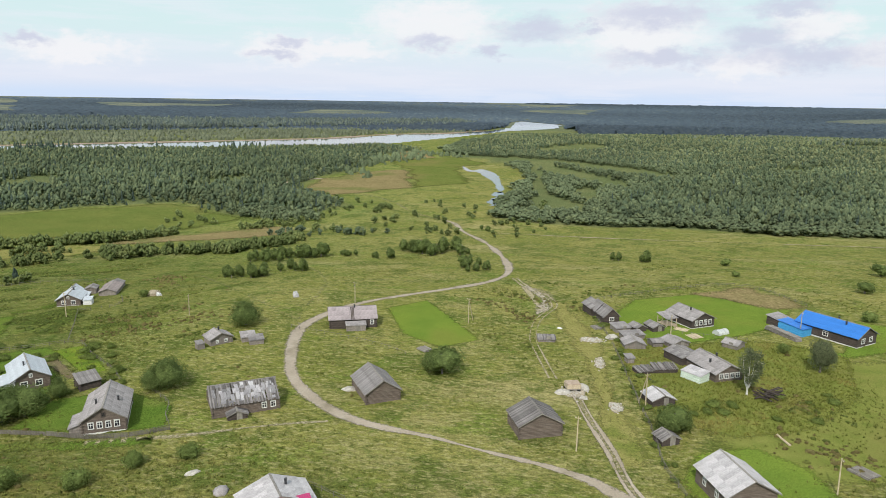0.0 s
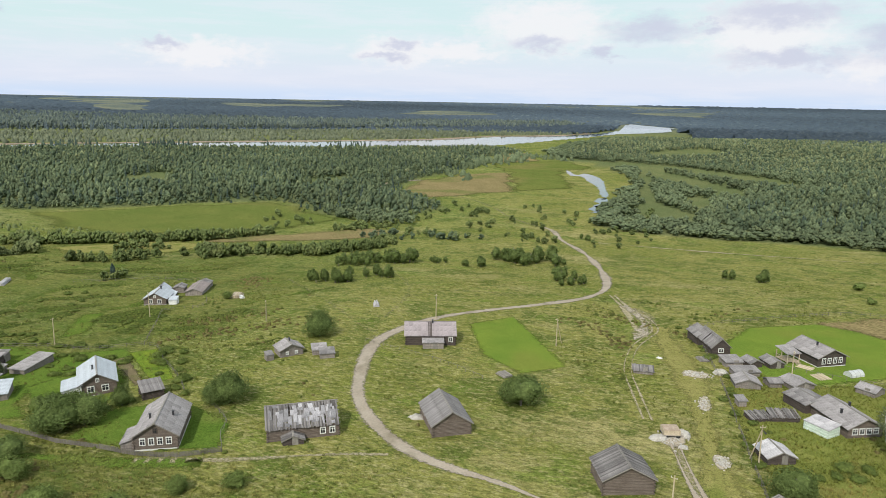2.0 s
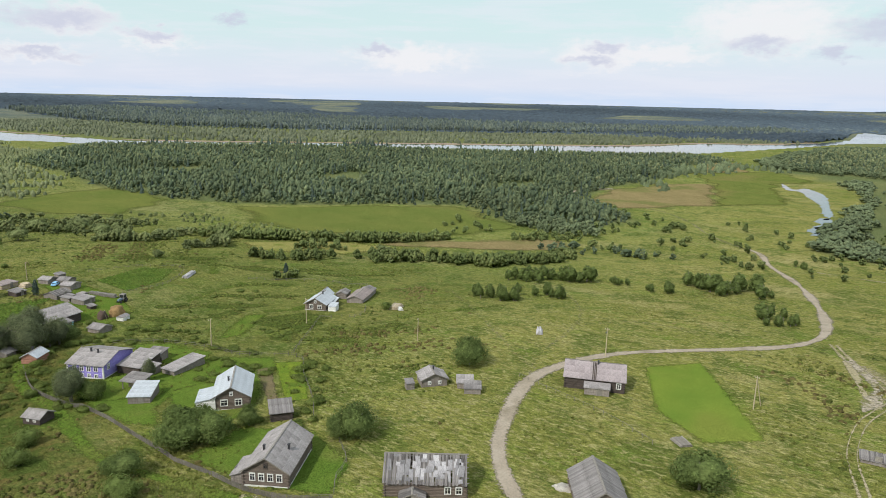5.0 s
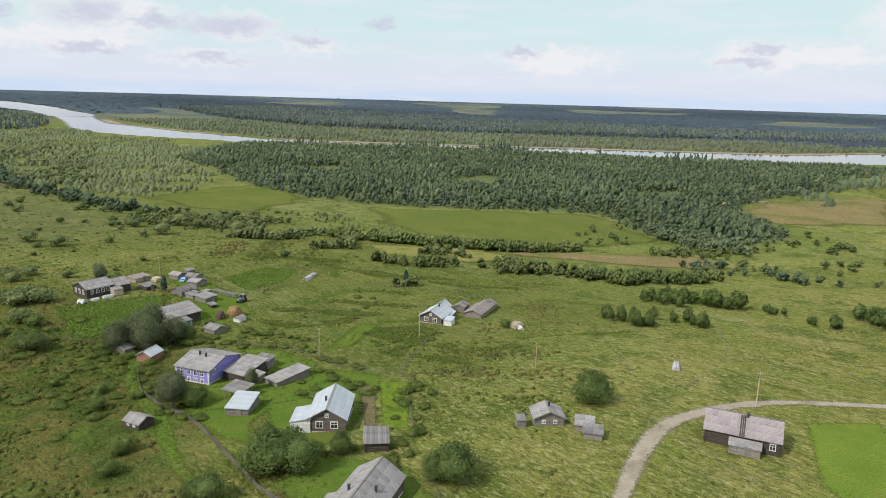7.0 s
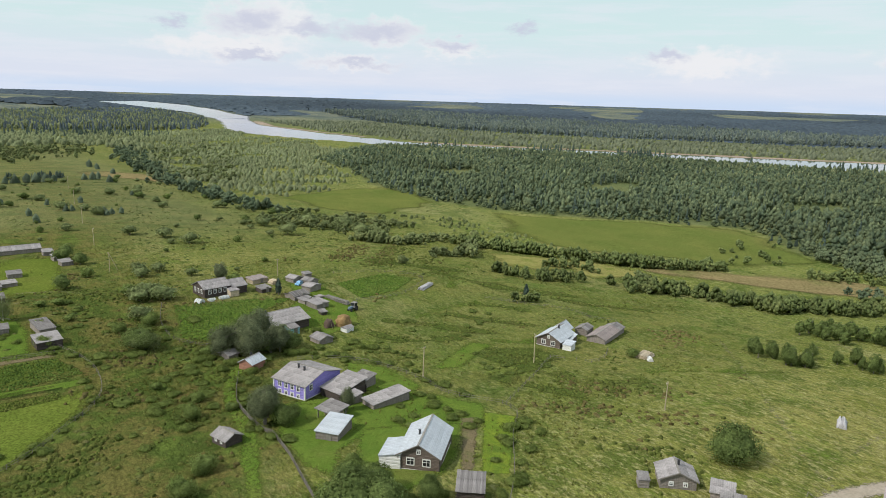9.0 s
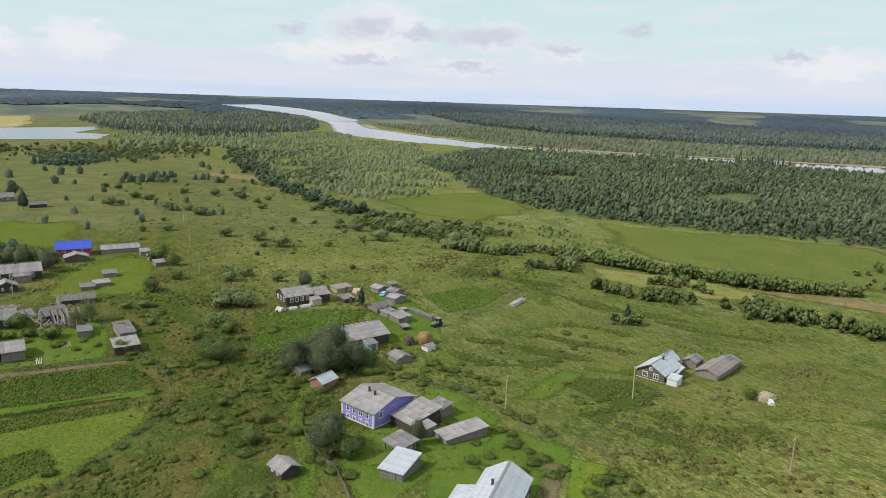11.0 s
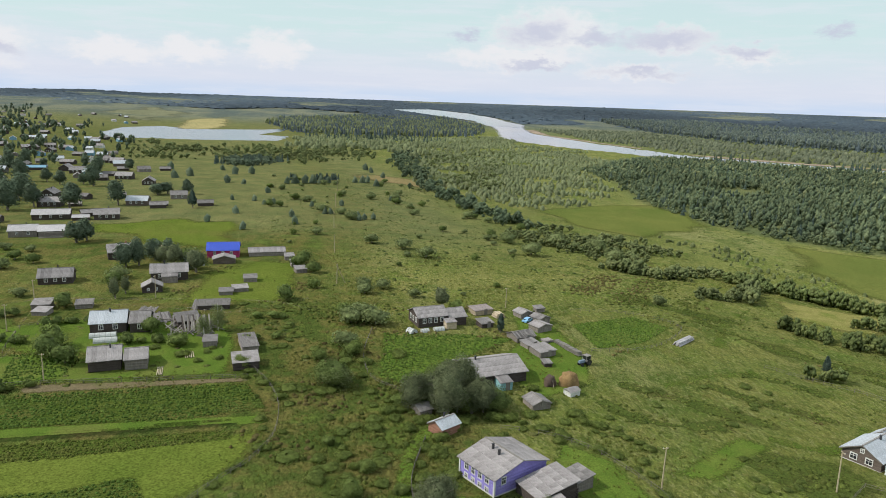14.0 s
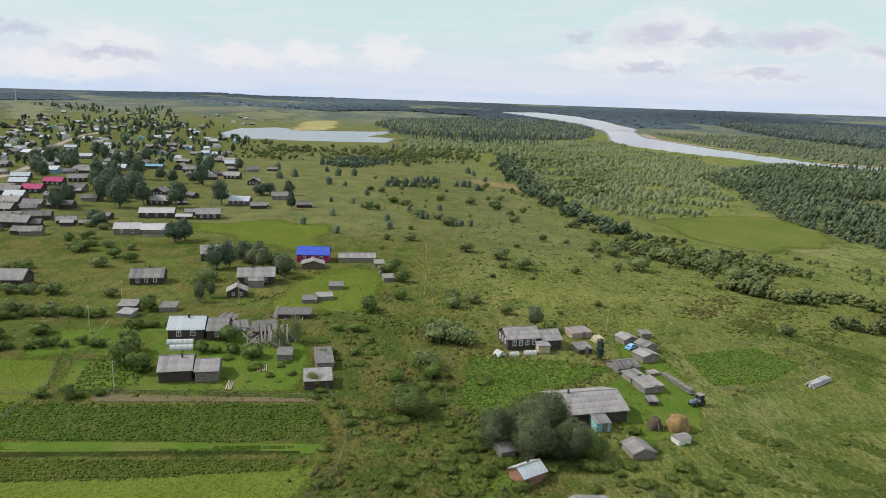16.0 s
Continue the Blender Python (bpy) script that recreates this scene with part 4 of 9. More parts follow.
def log_wall(w, d, h, rise, ridge, course=0.27):
    """Walls of stacked logs with gables; the ridge runs from front to back (p) or along the front (f); m: one slope, high behind."""
    s = Shape()
    n = max(3, round(h / course))
    zs = []
    for i in range(n):
        zs += [(h * i / n, 0.0), (h * (i + 0.25) / n, 0.055), (h * (i + 0.75) / n, 0.055)]
    zs.append((h, 0.0))
    rings = []
    for z, o in zs:
        rings.append([(-w / 2 - o, -d / 2 - o, z), (w / 2 + o, -d / 2 - o, z), (w / 2 + o, d / 2 + o, z), (-w / 2 - o, d / 2 + o, z)])
    v = [p for r in rings for p in r]
    f = []
    for k in range(len(rings) - 1):
        for i in range(4):
            f.append((4 * k + i, 4 * k + (i + 1) % 4, 4 * k + 4 + (i + 1) % 4, 4 * k + 4 + i))
    s.add(v, f)
    if ridge == "p":
        for y in (-d / 2, d / 2):
            s.add([(-w / 2, y - 0.04, h), (w / 2, y - 0.04, h), (0, y - 0.04, h + rise), (-w / 2, y + 0.04, h), (w / 2, y + 0.04, h), (0, y + 0.04, h + rise)],
                  [(0, 1, 2), (5, 4, 3), (0, 2, 5, 3), (1, 4, 5, 2)])
    elif ridge == "f":
        for x in (-w / 2, w / 2):
            s.add([(x - 0.04, -d / 2, h), (x - 0.04, d / 2, h), (x - 0.04, 0, h + rise), (x + 0.04, -d / 2, h), (x + 0.04, d / 2, h), (x + 0.04, 0, h + rise)],
                  [(2, 1, 0), (3, 4, 5), (0, 3, 5, 2), (1, 2, 5, 4)])
    else:
        s.add([(-w / 2, d / 2, h), (w / 2, d / 2, h), (w / 2, d / 2, h + rise), (-w / 2, d / 2, h + rise), (-w / 2, -d / 2, h), (w / 2, -d / 2, h)],
              [(1, 0, 3, 2), (4, 3, 0), (5, 1, 2), (4, 5, 2, 3)])
    return s


def log_ends(w, d, h, sx, sy, course=0.27):
    """The crossing log ends of one corner."""
    s = Shape()
    n = max(3, round(h / course))
    for i in range(n):
        z = h * (i + 0.5) / n
        if i % 2:
            s.box(sx * w / 2 - 0.1, sy * d / 2 - (0.3 if sy < 0 else -0.02), z - 0.11, sx * w / 2 + 0.1, sy * d / 2 + (0.3 if sy > 0 else -0.02), z + 0.11)
        else:
            s.box(sx * w / 2 - (0.3 if sx < 0 else -0.02), sy * d / 2 - 0.1, z - 0.11, sx * w / 2 + (0.3 if sx > 0 else -0.02), sy * d / 2 + 0.1, z + 0.11)
    return s


def slope(parent, corner, along_v, up_v, mat, sheets=(1.12, 1.75), plank=0.0, seed=0, holes=0.0, label="", ragged=0.05):
    """One roof slope from its lower left corner: a deck, and the sheets or boards laid on it, each a piece of its own."""
    o, u, v = Vector(corner), Vector(along_v), Vector(up_v)
    L, S = u.length, v.length
    ux, vx = u.normalized(), v.normalized()
    nx = ux.cross(vx).normalized()
    m = Matrix((ux, vx, nx)).transposed().to_4x4()
    m.translation = o
    deck = part("roof_slope", Shape().box(0, 0, -0.10, L, S, -0.01) if not holes else battens(L, S), mat if not holes else WOODGREY, parent, label, m)
    rnd = random.Random(seed + int(L * 10))
    if plank:
        n = max(2, round(L / plank))
        w = L / n
        me = shared(("board", round(w, 2), round(S, 1), mat.name), lambda: Shape().box(0.01, 0, 0, w - 0.012, S, 0.03).mesh("roof_board", mat))
        for i in range(n):
            if rnd.random() < holes:
                continue
            lift = rnd.uniform(0.0, 0.03)
            q = Matrix.Translation((i * w, rnd.uniform(-ragged, ragged) * 3, lift)) @ pose(0, 0, 0, 0, rnd.uniform(-1.5, 1.5), rnd.gauss(0, 10 * ragged))
            part("roof_board", me, mat, deck, m=q)
    elif sheets:
        nu, nv = max(1, round(L / sheets[0])), max(1, round(S / sheets[1]))
        su, sv = L / nu, S / nv
        key = ("sheet", round(su, 2), round(sv, 2), mat.name)

        def wavy():
            k = 6
            s = Shape()
            xs = [su * i / k for i in range(k + 1)]
            zt = [0.012 + (0.03 if i % 2 else 0.0) for i in range(k + 1)]
            vv = [(x, 0.0, z + 0.035) for x, z in zip(xs, zt)] + [(x, sv + 0.08, z) for x, z in zip(xs, zt)] + [(x, 0.0, z) for x, z in zip(xs, zt)]
            s.add(vv, [(i, i + 1, k + 2 + i, k + 1 + i) for i in range(k)] + [(2 * k + 2 + i, 2 * k + 3 + i, i + 1, i) for i in range(k)])
            return s.mesh("roof_sheet", mat)

        me = shared(key, wavy)
        for i in range(nu):
            for j in range(nv):
                if rnd.random() < holes:
                    continue
                part("roof_sheet", me, mat, deck, m=Matrix.Translation((i * su + rnd.uniform(-0.02, 0.02), j * sv, rnd.uniform(0, 0.012))))
    return deck


def battens(L, S):
    s = Shape()
    for i in range(max(3, int(S / 0.9))):
        y = S * (i + 0.5) / max(3, int(S / 0.9))
        s.box(0, y - 0.06, -0.08, L, y + 0.06, -0.02)
    for i in range(max(3, int(L / 1.5))):
        x = L * (i + 0.5) / max(3, int(L / 1.5))
        s.box(x - 0.07, 0, -0.2, x + 0.07, S, -0.08)
    return s


def roof(parent, w, d, h, rise, ridge, mat, ov=0.5, detail="sheets", seed=0, holes=0.0, plank=0.3, tail=0.0):
    """The roof over a w x d body; tail: how much farther the left slope runs down."""
    kw = dict(seed=seed, holes=holes, sheets=(1.12, 1.75) if detail == "sheets" else (1.12, 9.0) if detail == "long" else None, plank=plank if detail == "boards" else 0.0)
    t = 0.12
    if ridge == "p":
        half, k = w / 2, rise / (w / 2)
        e = half + ov
        slope(parent, (e, -d / 2 - ov, h - ov * k + t), (0, d + 2 * ov, 0), (-e, 0, e * k), mat, **kw)
        el = e + tail
        slope(parent, (-el, d / 2 + ov, h - (ov + tail) * k + t), (0, -d - 2 * ov, 0), (el, 0, el * k), mat, **kw)
        part("ridge_board", Shape().box(-0.18, -d / 2 - ov, h + rise + t - 0.02, 0.18, d / 2 + ov, h + rise + t + 0.06), WOODGREY, parent)
        for y in (-d / 2 - ov - 0.04, d / 2 + ov):
            s = Shape()
            for sx, ee in ((-1, el), (1, e)):
                s.add([(0, y, h + rise + t), (sx * ee, y, h + rise - ee * k + t), (sx * ee, y, h + rise - ee * k + t - 0.2), (0, y, h + rise + t - 0.2),
                       (0, y + 0.04, h + rise + t), (sx * ee, y + 0.04, h + rise - ee * k + t), (sx * ee, y + 0.04, h + rise - ee * k + t - 0.2), (0, y + 0.04, h + rise + t - 0.2)],
                      [(0, 1, 2, 3), (7, 6, 5, 4), (0, 4, 5, 1), (3, 2, 6, 7)])
            part("barge_board", s, WOODGREY, parent)
    elif ridge == "f":
        half, k = d / 2, rise / (d / 2)
        e = half + ov
        slope(parent, (-w / 2 - ov, -e, h - ov * k + t), (w + 2 * ov, 0, 0), (0, e, e * k), mat, **kw)
        slope(parent, (w / 2 + ov, e, h - ov * k + t), (-w - 2 * ov, 0, 0), (0, -e, e * k), mat, **kw)
        part("ridge_board", Shape().box(-w / 2 - ov, -0.18, h + rise + t - 0.02, w / 2 + ov, 0.18, h + rise + t + 0.06), WOODGREY, parent)
    else:
        k = rise / d
        e = d + 2 * ov
        slope(parent, (-w / 2 - ov, -d / 2 - ov, h - ov * k + t), (w + 2 * ov, 0, 0), (0, e, e * k), mat, **kw)


def window_meshes(w, h, frame_mat):
    def fr():
        b, out, back = 0.16, -0.08, 0.0
        xs, zs = (-w / 2 - b, -w / 2, -0.04, 0.04, w / 2, w / 2 + b), (-b, 0.0, h * 0.62, h * 0.62 + 0.06, h, h + b + 0.06)
        solid = {(i, j) for i in range(5) for j in range(5) if not (i in (1, 3) and j in (1, 3))}
        v = [(x, y, z) for y in (out, back) for z in zs for x in xs]
        s, f = Shape(), []
        for i, j in sorted(solid):
            a = 6 * j + i
            f += [(a, a + 1, a + 7, a + 6), (a + 36, a + 42, a + 43, a + 37)]
            for di, dj, p, q in ((0, -1, a, a + 1), (1, 0, a + 1, a + 7), (0, 1, a + 7, a + 6), (-1, 0, a + 6, a)):
                if (i + di, j + dj) not in solid:
                    f.append((q, p, p + 36, q + 36))
        return s.add(v, f).mesh("window", frame_mat)

    return (shared(("win", w, h, frame_mat.name), fr), shared(("pane", w, h), lambda: Shape().box(-w / 2, -0.03, 0, w / 2, 0.0, h).mesh("pane", GLASS)))


def windows(parent, side, n, w, d, z=1.2, size=(0.75, 1.1), frame_mat=None, span=0.8, at=None):
    """A row of windows on one side of a body: f front, b back, l left, r right."""
    fm, pm = window_meshes(*size, frame_mat or WHITE)
    run = w if side in "fb" else d
    spots = at or [(-0.5 + (i + 0.5) / n) * run * span for i in range(n)]
    for u in spots:
        if side == "f":
            m = pose(u, -d / 2 - 0.05, z)
        elif side == "b":
            m = pose(-u, d / 2 + 0.05, z, 0, 0, 180)
        elif side == "r":
            m = pose(w / 2 + 0.05, u, z, 0, 0, 90)
        else:
            m = pose(-w / 2 - 0.05, -u, z, 0, 0, -90)
        win = part("window", fm, None, parent, m=m)
        part("pane", pm, None, win)


def chimney(parent, x, y, z, mat=None, tall=0.9, r=0.17):
    s = Shape().box(x - r, y - r, z - 0.8, x + r, y + r, z + tall).box(x - r - 0.06, y - r - 0.06, z + tall, x + r + 0.06, y + r + 0.06, z + tall + 0.1)
    part("chimney", s, mat or METAL, parent)


def building(name, label, x, y, yaw, w, d, h, rise, ridge, wall=None, top=None, category="house", group="", wins=(), chims=(), ov=0.5, detail="sheets", ends=False, door="", foot=None, holes=0.0, tail=0.0, size=(0.75, 1.1), zwin=None, boards=False, seed=0):
    """A house, barn or shed: w and d are its roof's extent on plan."""
    ob = thing(name, x, y, yaw, label, category, group, -0.1)
    w, d = w - 2 * ov, d - 2 * ov
    wall, top = wall or LOG, top or SLATE
    part("wall", log_wall(w, d, h, rise, ridge, 0.27 if not boards else 0.6), wall, ob)
    if ends:
        for sx in (-1, 1):
            for sy in (-1, 1):
                part("log_corner", log_ends(w, d, h, sx, sy), wall, ob)
    roof(ob, w, d, h, rise, ridge, top, ov, detail, seed, holes, tail=tail)
    if foot:
        part("foundation", Shape().box(-w / 2 - 0.09, -d / 2 - 0.09, 0, w / 2 + 0.09, d / 2 + 0.09, 0.45), foot, ob)
    for side, n in wins:
        windows(ob, side, n, w, d, zwin or max(0.8, h * 0.42), size)
    for cx, cy in chims:
        k = rise * (1 - abs(cx) / (w / 2)) if ridge == "p" else rise * (1 - abs(cy) / (d / 2)) if ridge == "f" else rise * (0.5 + cy / d)
        chimney(ob, cx, cy, h + k + 0.1)
    if door:
        m = {"f": pose(0.1 * w, -d / 2 - 0.06, 0), "r": pose(w / 2 + 0.06, 0, 0, 0, 0, 90), "l": pose(-w / 2 - 0.06, 0, 0, 0, 0, -90)}[door[0]]
        dm = shared("door", lambda: Shape().box(-0.45, -0.05, 0.1, 0.45, 0.03, 1.85).box(-0.55, -0.07, 0.05, -0.45, 0.04, 1.95).box(0.45, -0.07, 0.05, 0.55, 0.04, 1.95).box(-0.45, -0.07, 1.85, 0.45, 0.04, 1.95).mesh("door", WOODGREY))
        part("door", dm, None, ob, m=m)
    return ob


# ---- farmsteads by the dirt road ----
PATCH = surf("bleached_sheet", (0.24, 0.23, 0.24), (0.34, 0.33, 0.34), 1.0, 8, 0.8, 0.2, 0.01, vary=0.45)
hA = building("log_house", "brown log house with four white windows under grey sheet roof", -79.6, 124.2, 27, 8.6, 14.0, 3.1, 2.4, "p", LOG, SLATE, wins=(("f", 4),), chims=((-1.6, -2.5), (2.2, -1.0)), ends=True, foot=WHITE, zwin=1.35, seed=1)
windows(hA, "f", 1, 7.6, 13, 3.6, (0.5, 0.7), LOG_DARK)
building("lean_to", "low grey lean-to porch against the log house", -82.6, 119.3, -63, 6.4, 3.0, 1.6, 0.9, "m", PLANK_WALL, SLATE, "annex", ov=0.25, boards=True, door="f")
hE = building("log_house", "brown log house with white porch and white tin roof", -110.6, 141.2, 44, 8.2, 12.5, 3.2, 2.1, "p", LOG, TIN, wins=(("f", 2),), chims=((-0.8, -1.5),), ends=True, foot=WHITE, size=(1.2, 1.15), zwin=1.3, detail="sheets", seed=2)
windows(hE, "f", 1, 7.2, 11.5, 3.5, (0.45, 0.6))
hEp = building("veranda", "white boarded veranda with a strip of glazing", -112.3, 135.6, -46, 6.8, 4.2, 2.5, 0.75, "m", WHITE, TIN, "annex", ov=0.2, boards=True)
windows(hEp, "r", 1, 6.0, 3.5, 1.5, (1.9, 0.55), WOODGREY)
building("shed", "small dark log shed under a striped corrugated roof", -94.6, 139.4, 50, 4.8, 4.9, 1.9, 0.9, "m", LOG_DARK, SLATE_DIM, "shed", ov=0.35, detail="boards", ends=True)
hB = building("ruined_house", "abandoned log house with a broken patched plank roof", -55.8, 134.6, 32, 14.0, 10.0, 2.6, 2.6, "f", LOG, PLANK_ROOF, wins=(), ov=0.4, detail="boards", ends=True, holes=0.13, seed=5)
windows(hB, "f", 2, 13.2, 9.2, 0.9, (0.8, 1.0), WHITE, at=[3.6, 5.4])
rnd = random.Random(12)
for i in range(46):
    wv, lv = rnd.choice((0.4, 0.7, 1.0)), rnd.choice((0.7, 1.2, 2.0))
    u, v_ = rnd.uniform(-6.6, 6.0), rnd.uniform(0.05, (5.0 - lv * 0.9) / 5.0)
    zz = 2.6 - 0.4 * 0.565 + 0.2 + v_ * 2.83
    part("patch_sheet", shared(("patch", wv, lv), lambda: Shape().box(0, 0, 0, wv, lv, 0.02).mesh("patch_sheet", PATCH)), None, hB, m=pose(u, -5.0 + v_ * 5.0, zz, 29.5, rnd.uniform(-1, 1), rnd.gauss(0, 5)))
building("ruined_porch", "sagging grey plank porch of the ruined house", -54.6, 128.8, 32, 4.4, 2.8, 1.1, 0.8, "p", LOG_DARK, PLANK_ROOF, "annex", ov=0.3, boards=True, door="f")
building("barn", "windowless log barn with a grey board roof", -29.8, 145.2, 31, 8.4, 11.4, 2.7, 2.4, "p", LOG, SLATE_DIM, "barn", ends=True, ov=0.5, detail="boards", seed=7)
building("barn", "square log barn with a weathered board roof", 5.0, 133.4, 20, 9.4, 8.0, 3.0, 2.2, "p", LOG, PLANK_ROOF, "barn", ends=True, ov=0.5, detail="boards", seed=8)
hC = building("log_house", "long dark log house with grey sheet roof beside the road", -48.0, 192.6, 19, 13.9, 9.8, 3.0, 2.3, "f", LOG_DARK, LILAC, wins=(), chims=((0.6, -0.6),), ov=0.45, ends=True, seed=9)
for bx_ in (-0.55, -0.2, 0.12):
    part("gap_board", Shape().box(bx_, 0, 0.05, bx_ + 0.24, 5.2, 0.10), LOG_DARK, hC, "dark boards showing between the sheets", pose(0, -4.9, 2.89, 27.3, 0, 0))
windows(hC, "f", 1, 13, 8.9, 1.3, (0.8, 1.1), WHITE, at=[5.3])
building("porch", "grey board entrance porch with a lean roof", -45.4, 187.0, 19, 5.8, 2.6, 1.7, 0.4, "m", PLANK_WALL, SLATE, "annex", ov=0.25, boards=True, door="f")
building("bathhouse", "small white-fronted bathhouse with pale roof", -78.6, 170.8, 47, 6.6, 5.6, 1.9, 1.3, "p", PLANK_WALL, SLATE, "shed", wins=(("f", 2),), chims=((0.3, 0.2),), ov=0.4, size=(0.5, 0.5), zwin=0.8)
building("shed", "low grey shed with pale sheet roof", -71.4, 173.4, 32, 4.0, 3.8, 1.4, 0.5, "m", PLANK_WALL, SLATE, "shed", ov=0.25, boards=True)
building("shed", "low grey shed with dull roof", -68.4, 171.6, 31, 4.0, 3.4, 1.3, 0.5, "m", PLANK_WALL, SLATE_DIM, "shed", ov=0.25, boards=True)
building("privy", "tiny grey board hut in the grass", -80.9, 165.2, 50, 2.0, 2.2, 1.5, 0.4, "m", PLANK_WALL, SLATE_DIM, "hut", ov=0.15, boards=True)
hD = building("log_house", "log house with white windows and a bright tin roof", -151.6, 213.6, 22, 8.2, 10.6, 2.5, 1.9, "p", LOG, TIN, wins=(("f", 2),), ov=0.5, size=(1.1, 1.0), foot=WHITE, chims=((0.5, 1.0),), seed=3)
windows(hD, "f", 1, 7.2, 9.6, 2.9, (0.5, 0.6))
building("porch", "white-roofed side porch of the log house", -149.2, 217.0, 22, 3.0, 4.6, 1.8, 0.6, "m", LOG, TIN, "annex", ov=0.2, boards=True)
building("long_barn", "long low barn with a rusty tin roof", -148.0, 229.8, 21, 6.4, 12.0, 1.8, 1.1, "p", PLANK_WALL, RUST_TIN, "barn", ov=0.4, boards=True)
building("long_barn_end", "grey-roofed rear end of the long barn", -151.4, 238.4, 21, 5.6, 5.0, 1.8, 1.0, "p", PLANK_WALL, SLATE_DIM, "barn", ov=0.3, boards=True)
building("house_wing", "taller rear wing with white tin roof", -155.0, 219.8, 22, 5.2, 4.6, 3.0, 1.8, "p", LOG, TIN, "annex", ov=0.35)
building("lean_to", "low white annex with a tin roof at the house corner", -144.9, 212.4, 22, 2.8, 3.2, 1.7, 0.5, "m", WHITE, TIN, "annex", ov=0.15, boards=True)
building("shed", "grey shed between house and barn", -154.9, 229.0, 23, 4.2, 5.5, 1.9, 0.8, "p", PLANK_WALL, SLATE_DIM, "shed", ov=0.25, boards=True)
# the ruddy house below, and its neighbour
building("red_house", "house with crimson gable and pale sheet roof", -34.4, 97.9, 35, 11.4, 7.2, 3.0, 2.1, "p", CRIMSON, PALE_SLATE, wins=(("f", 2),), chims=((1.8, 0.6),), ov=0.4, boards=True)
building("porch", "crimson sheet-roofed porch of the red house", -30.5, 94.1, 35, 7.0, 4.4, 2.6, 1.5, "m", CRIMSON, CRIMSON, "annex", ov=0.2, boards=True)
building("grey_house", "pale roofed house in a fenced garden", 38.0, 115.0, 17, 9.6, 10.5, 3.2, 2.4, "p", LOG, PALE_SLATE, wins=(("l", 2),), ov=0.5)

# ---- farmsteads east of the track ----
building("log_house", "dark log house with white windows and grey roof", 50.0, 211.4, 30, 9.2, 11.5, 2.8, 1.9, "p", LOG_DARK, SLATE, wins=(("f", 4),), chims=((-1.0, -1.0),), foot=WHITE, size=(0.8, 1.2), seed=4)
pr = thing("porch", 42.8, 207.8, 30, "open porch of pale new timber with steps", "annex")
for x, y in ((-1.7, -1.9), (0, -1.9), (1.7, -1.9), (-1.7, 0.3), (-1.7, 2.2)):
    part("post", shared("porch_post", lambda: Shape().box(-0.09, -0.09, 0, 0.09, 0.09, 2.5).mesh("post", WOODPALE)), None, pr, m=pose(x, y, 0))
part("deck", Shape().box(-1.85, -2.0, 0.45, 1.85, 2.3, 0.58), WOODPALE, pr)
part("handrail", Shape().box(-1.8, -2.0, 1.35, 0.1, -1.88, 1.45).box(-1.8, -2.0, 0.95, 0.1, -1.88, 1.03).box(-1.8, -1.9, 1.35, -1.68, 2.2, 1.45), WOODPALE, pr)
part("beam", Shape().box(-1.95, -2.05, 2.5, 1.95, -1.85, 2.65), WOODPALE, pr)
for i in range(3):
    part("step", shared("porch_step", lambda: Shape().box(0.2, -0.16, 0, 1.7, 0.16, 0.07).mesh("step", WOODPALE)), None, pr, m=pose(0, -2.2 - 0.33 * i, 0.40 - 0.15 * i))
slope(pr, (-2.1, -2.3, 2.62), (4.2, 0, 0), (0, 4.8, 0.75), SLATE)
building("old_house", "narrow grey log house with a patched roof", 25.0, 211.6, 20, 5.6, 11.0, 2.4, 2.2, "p", LOG_DARK, SLATE_DIM, wins=(("f", 1),), ov=0.4, detail="boards", size=(1.2, 0.8), holes=0.04)
building("log_annex", "dark log annex behind the narrow house", 22.6, 217.6, 20, 6.0, 7.0, 2.6, 1.6, "p", LOG_DARK, SLATE_DIM, "annex", ov=0.4)
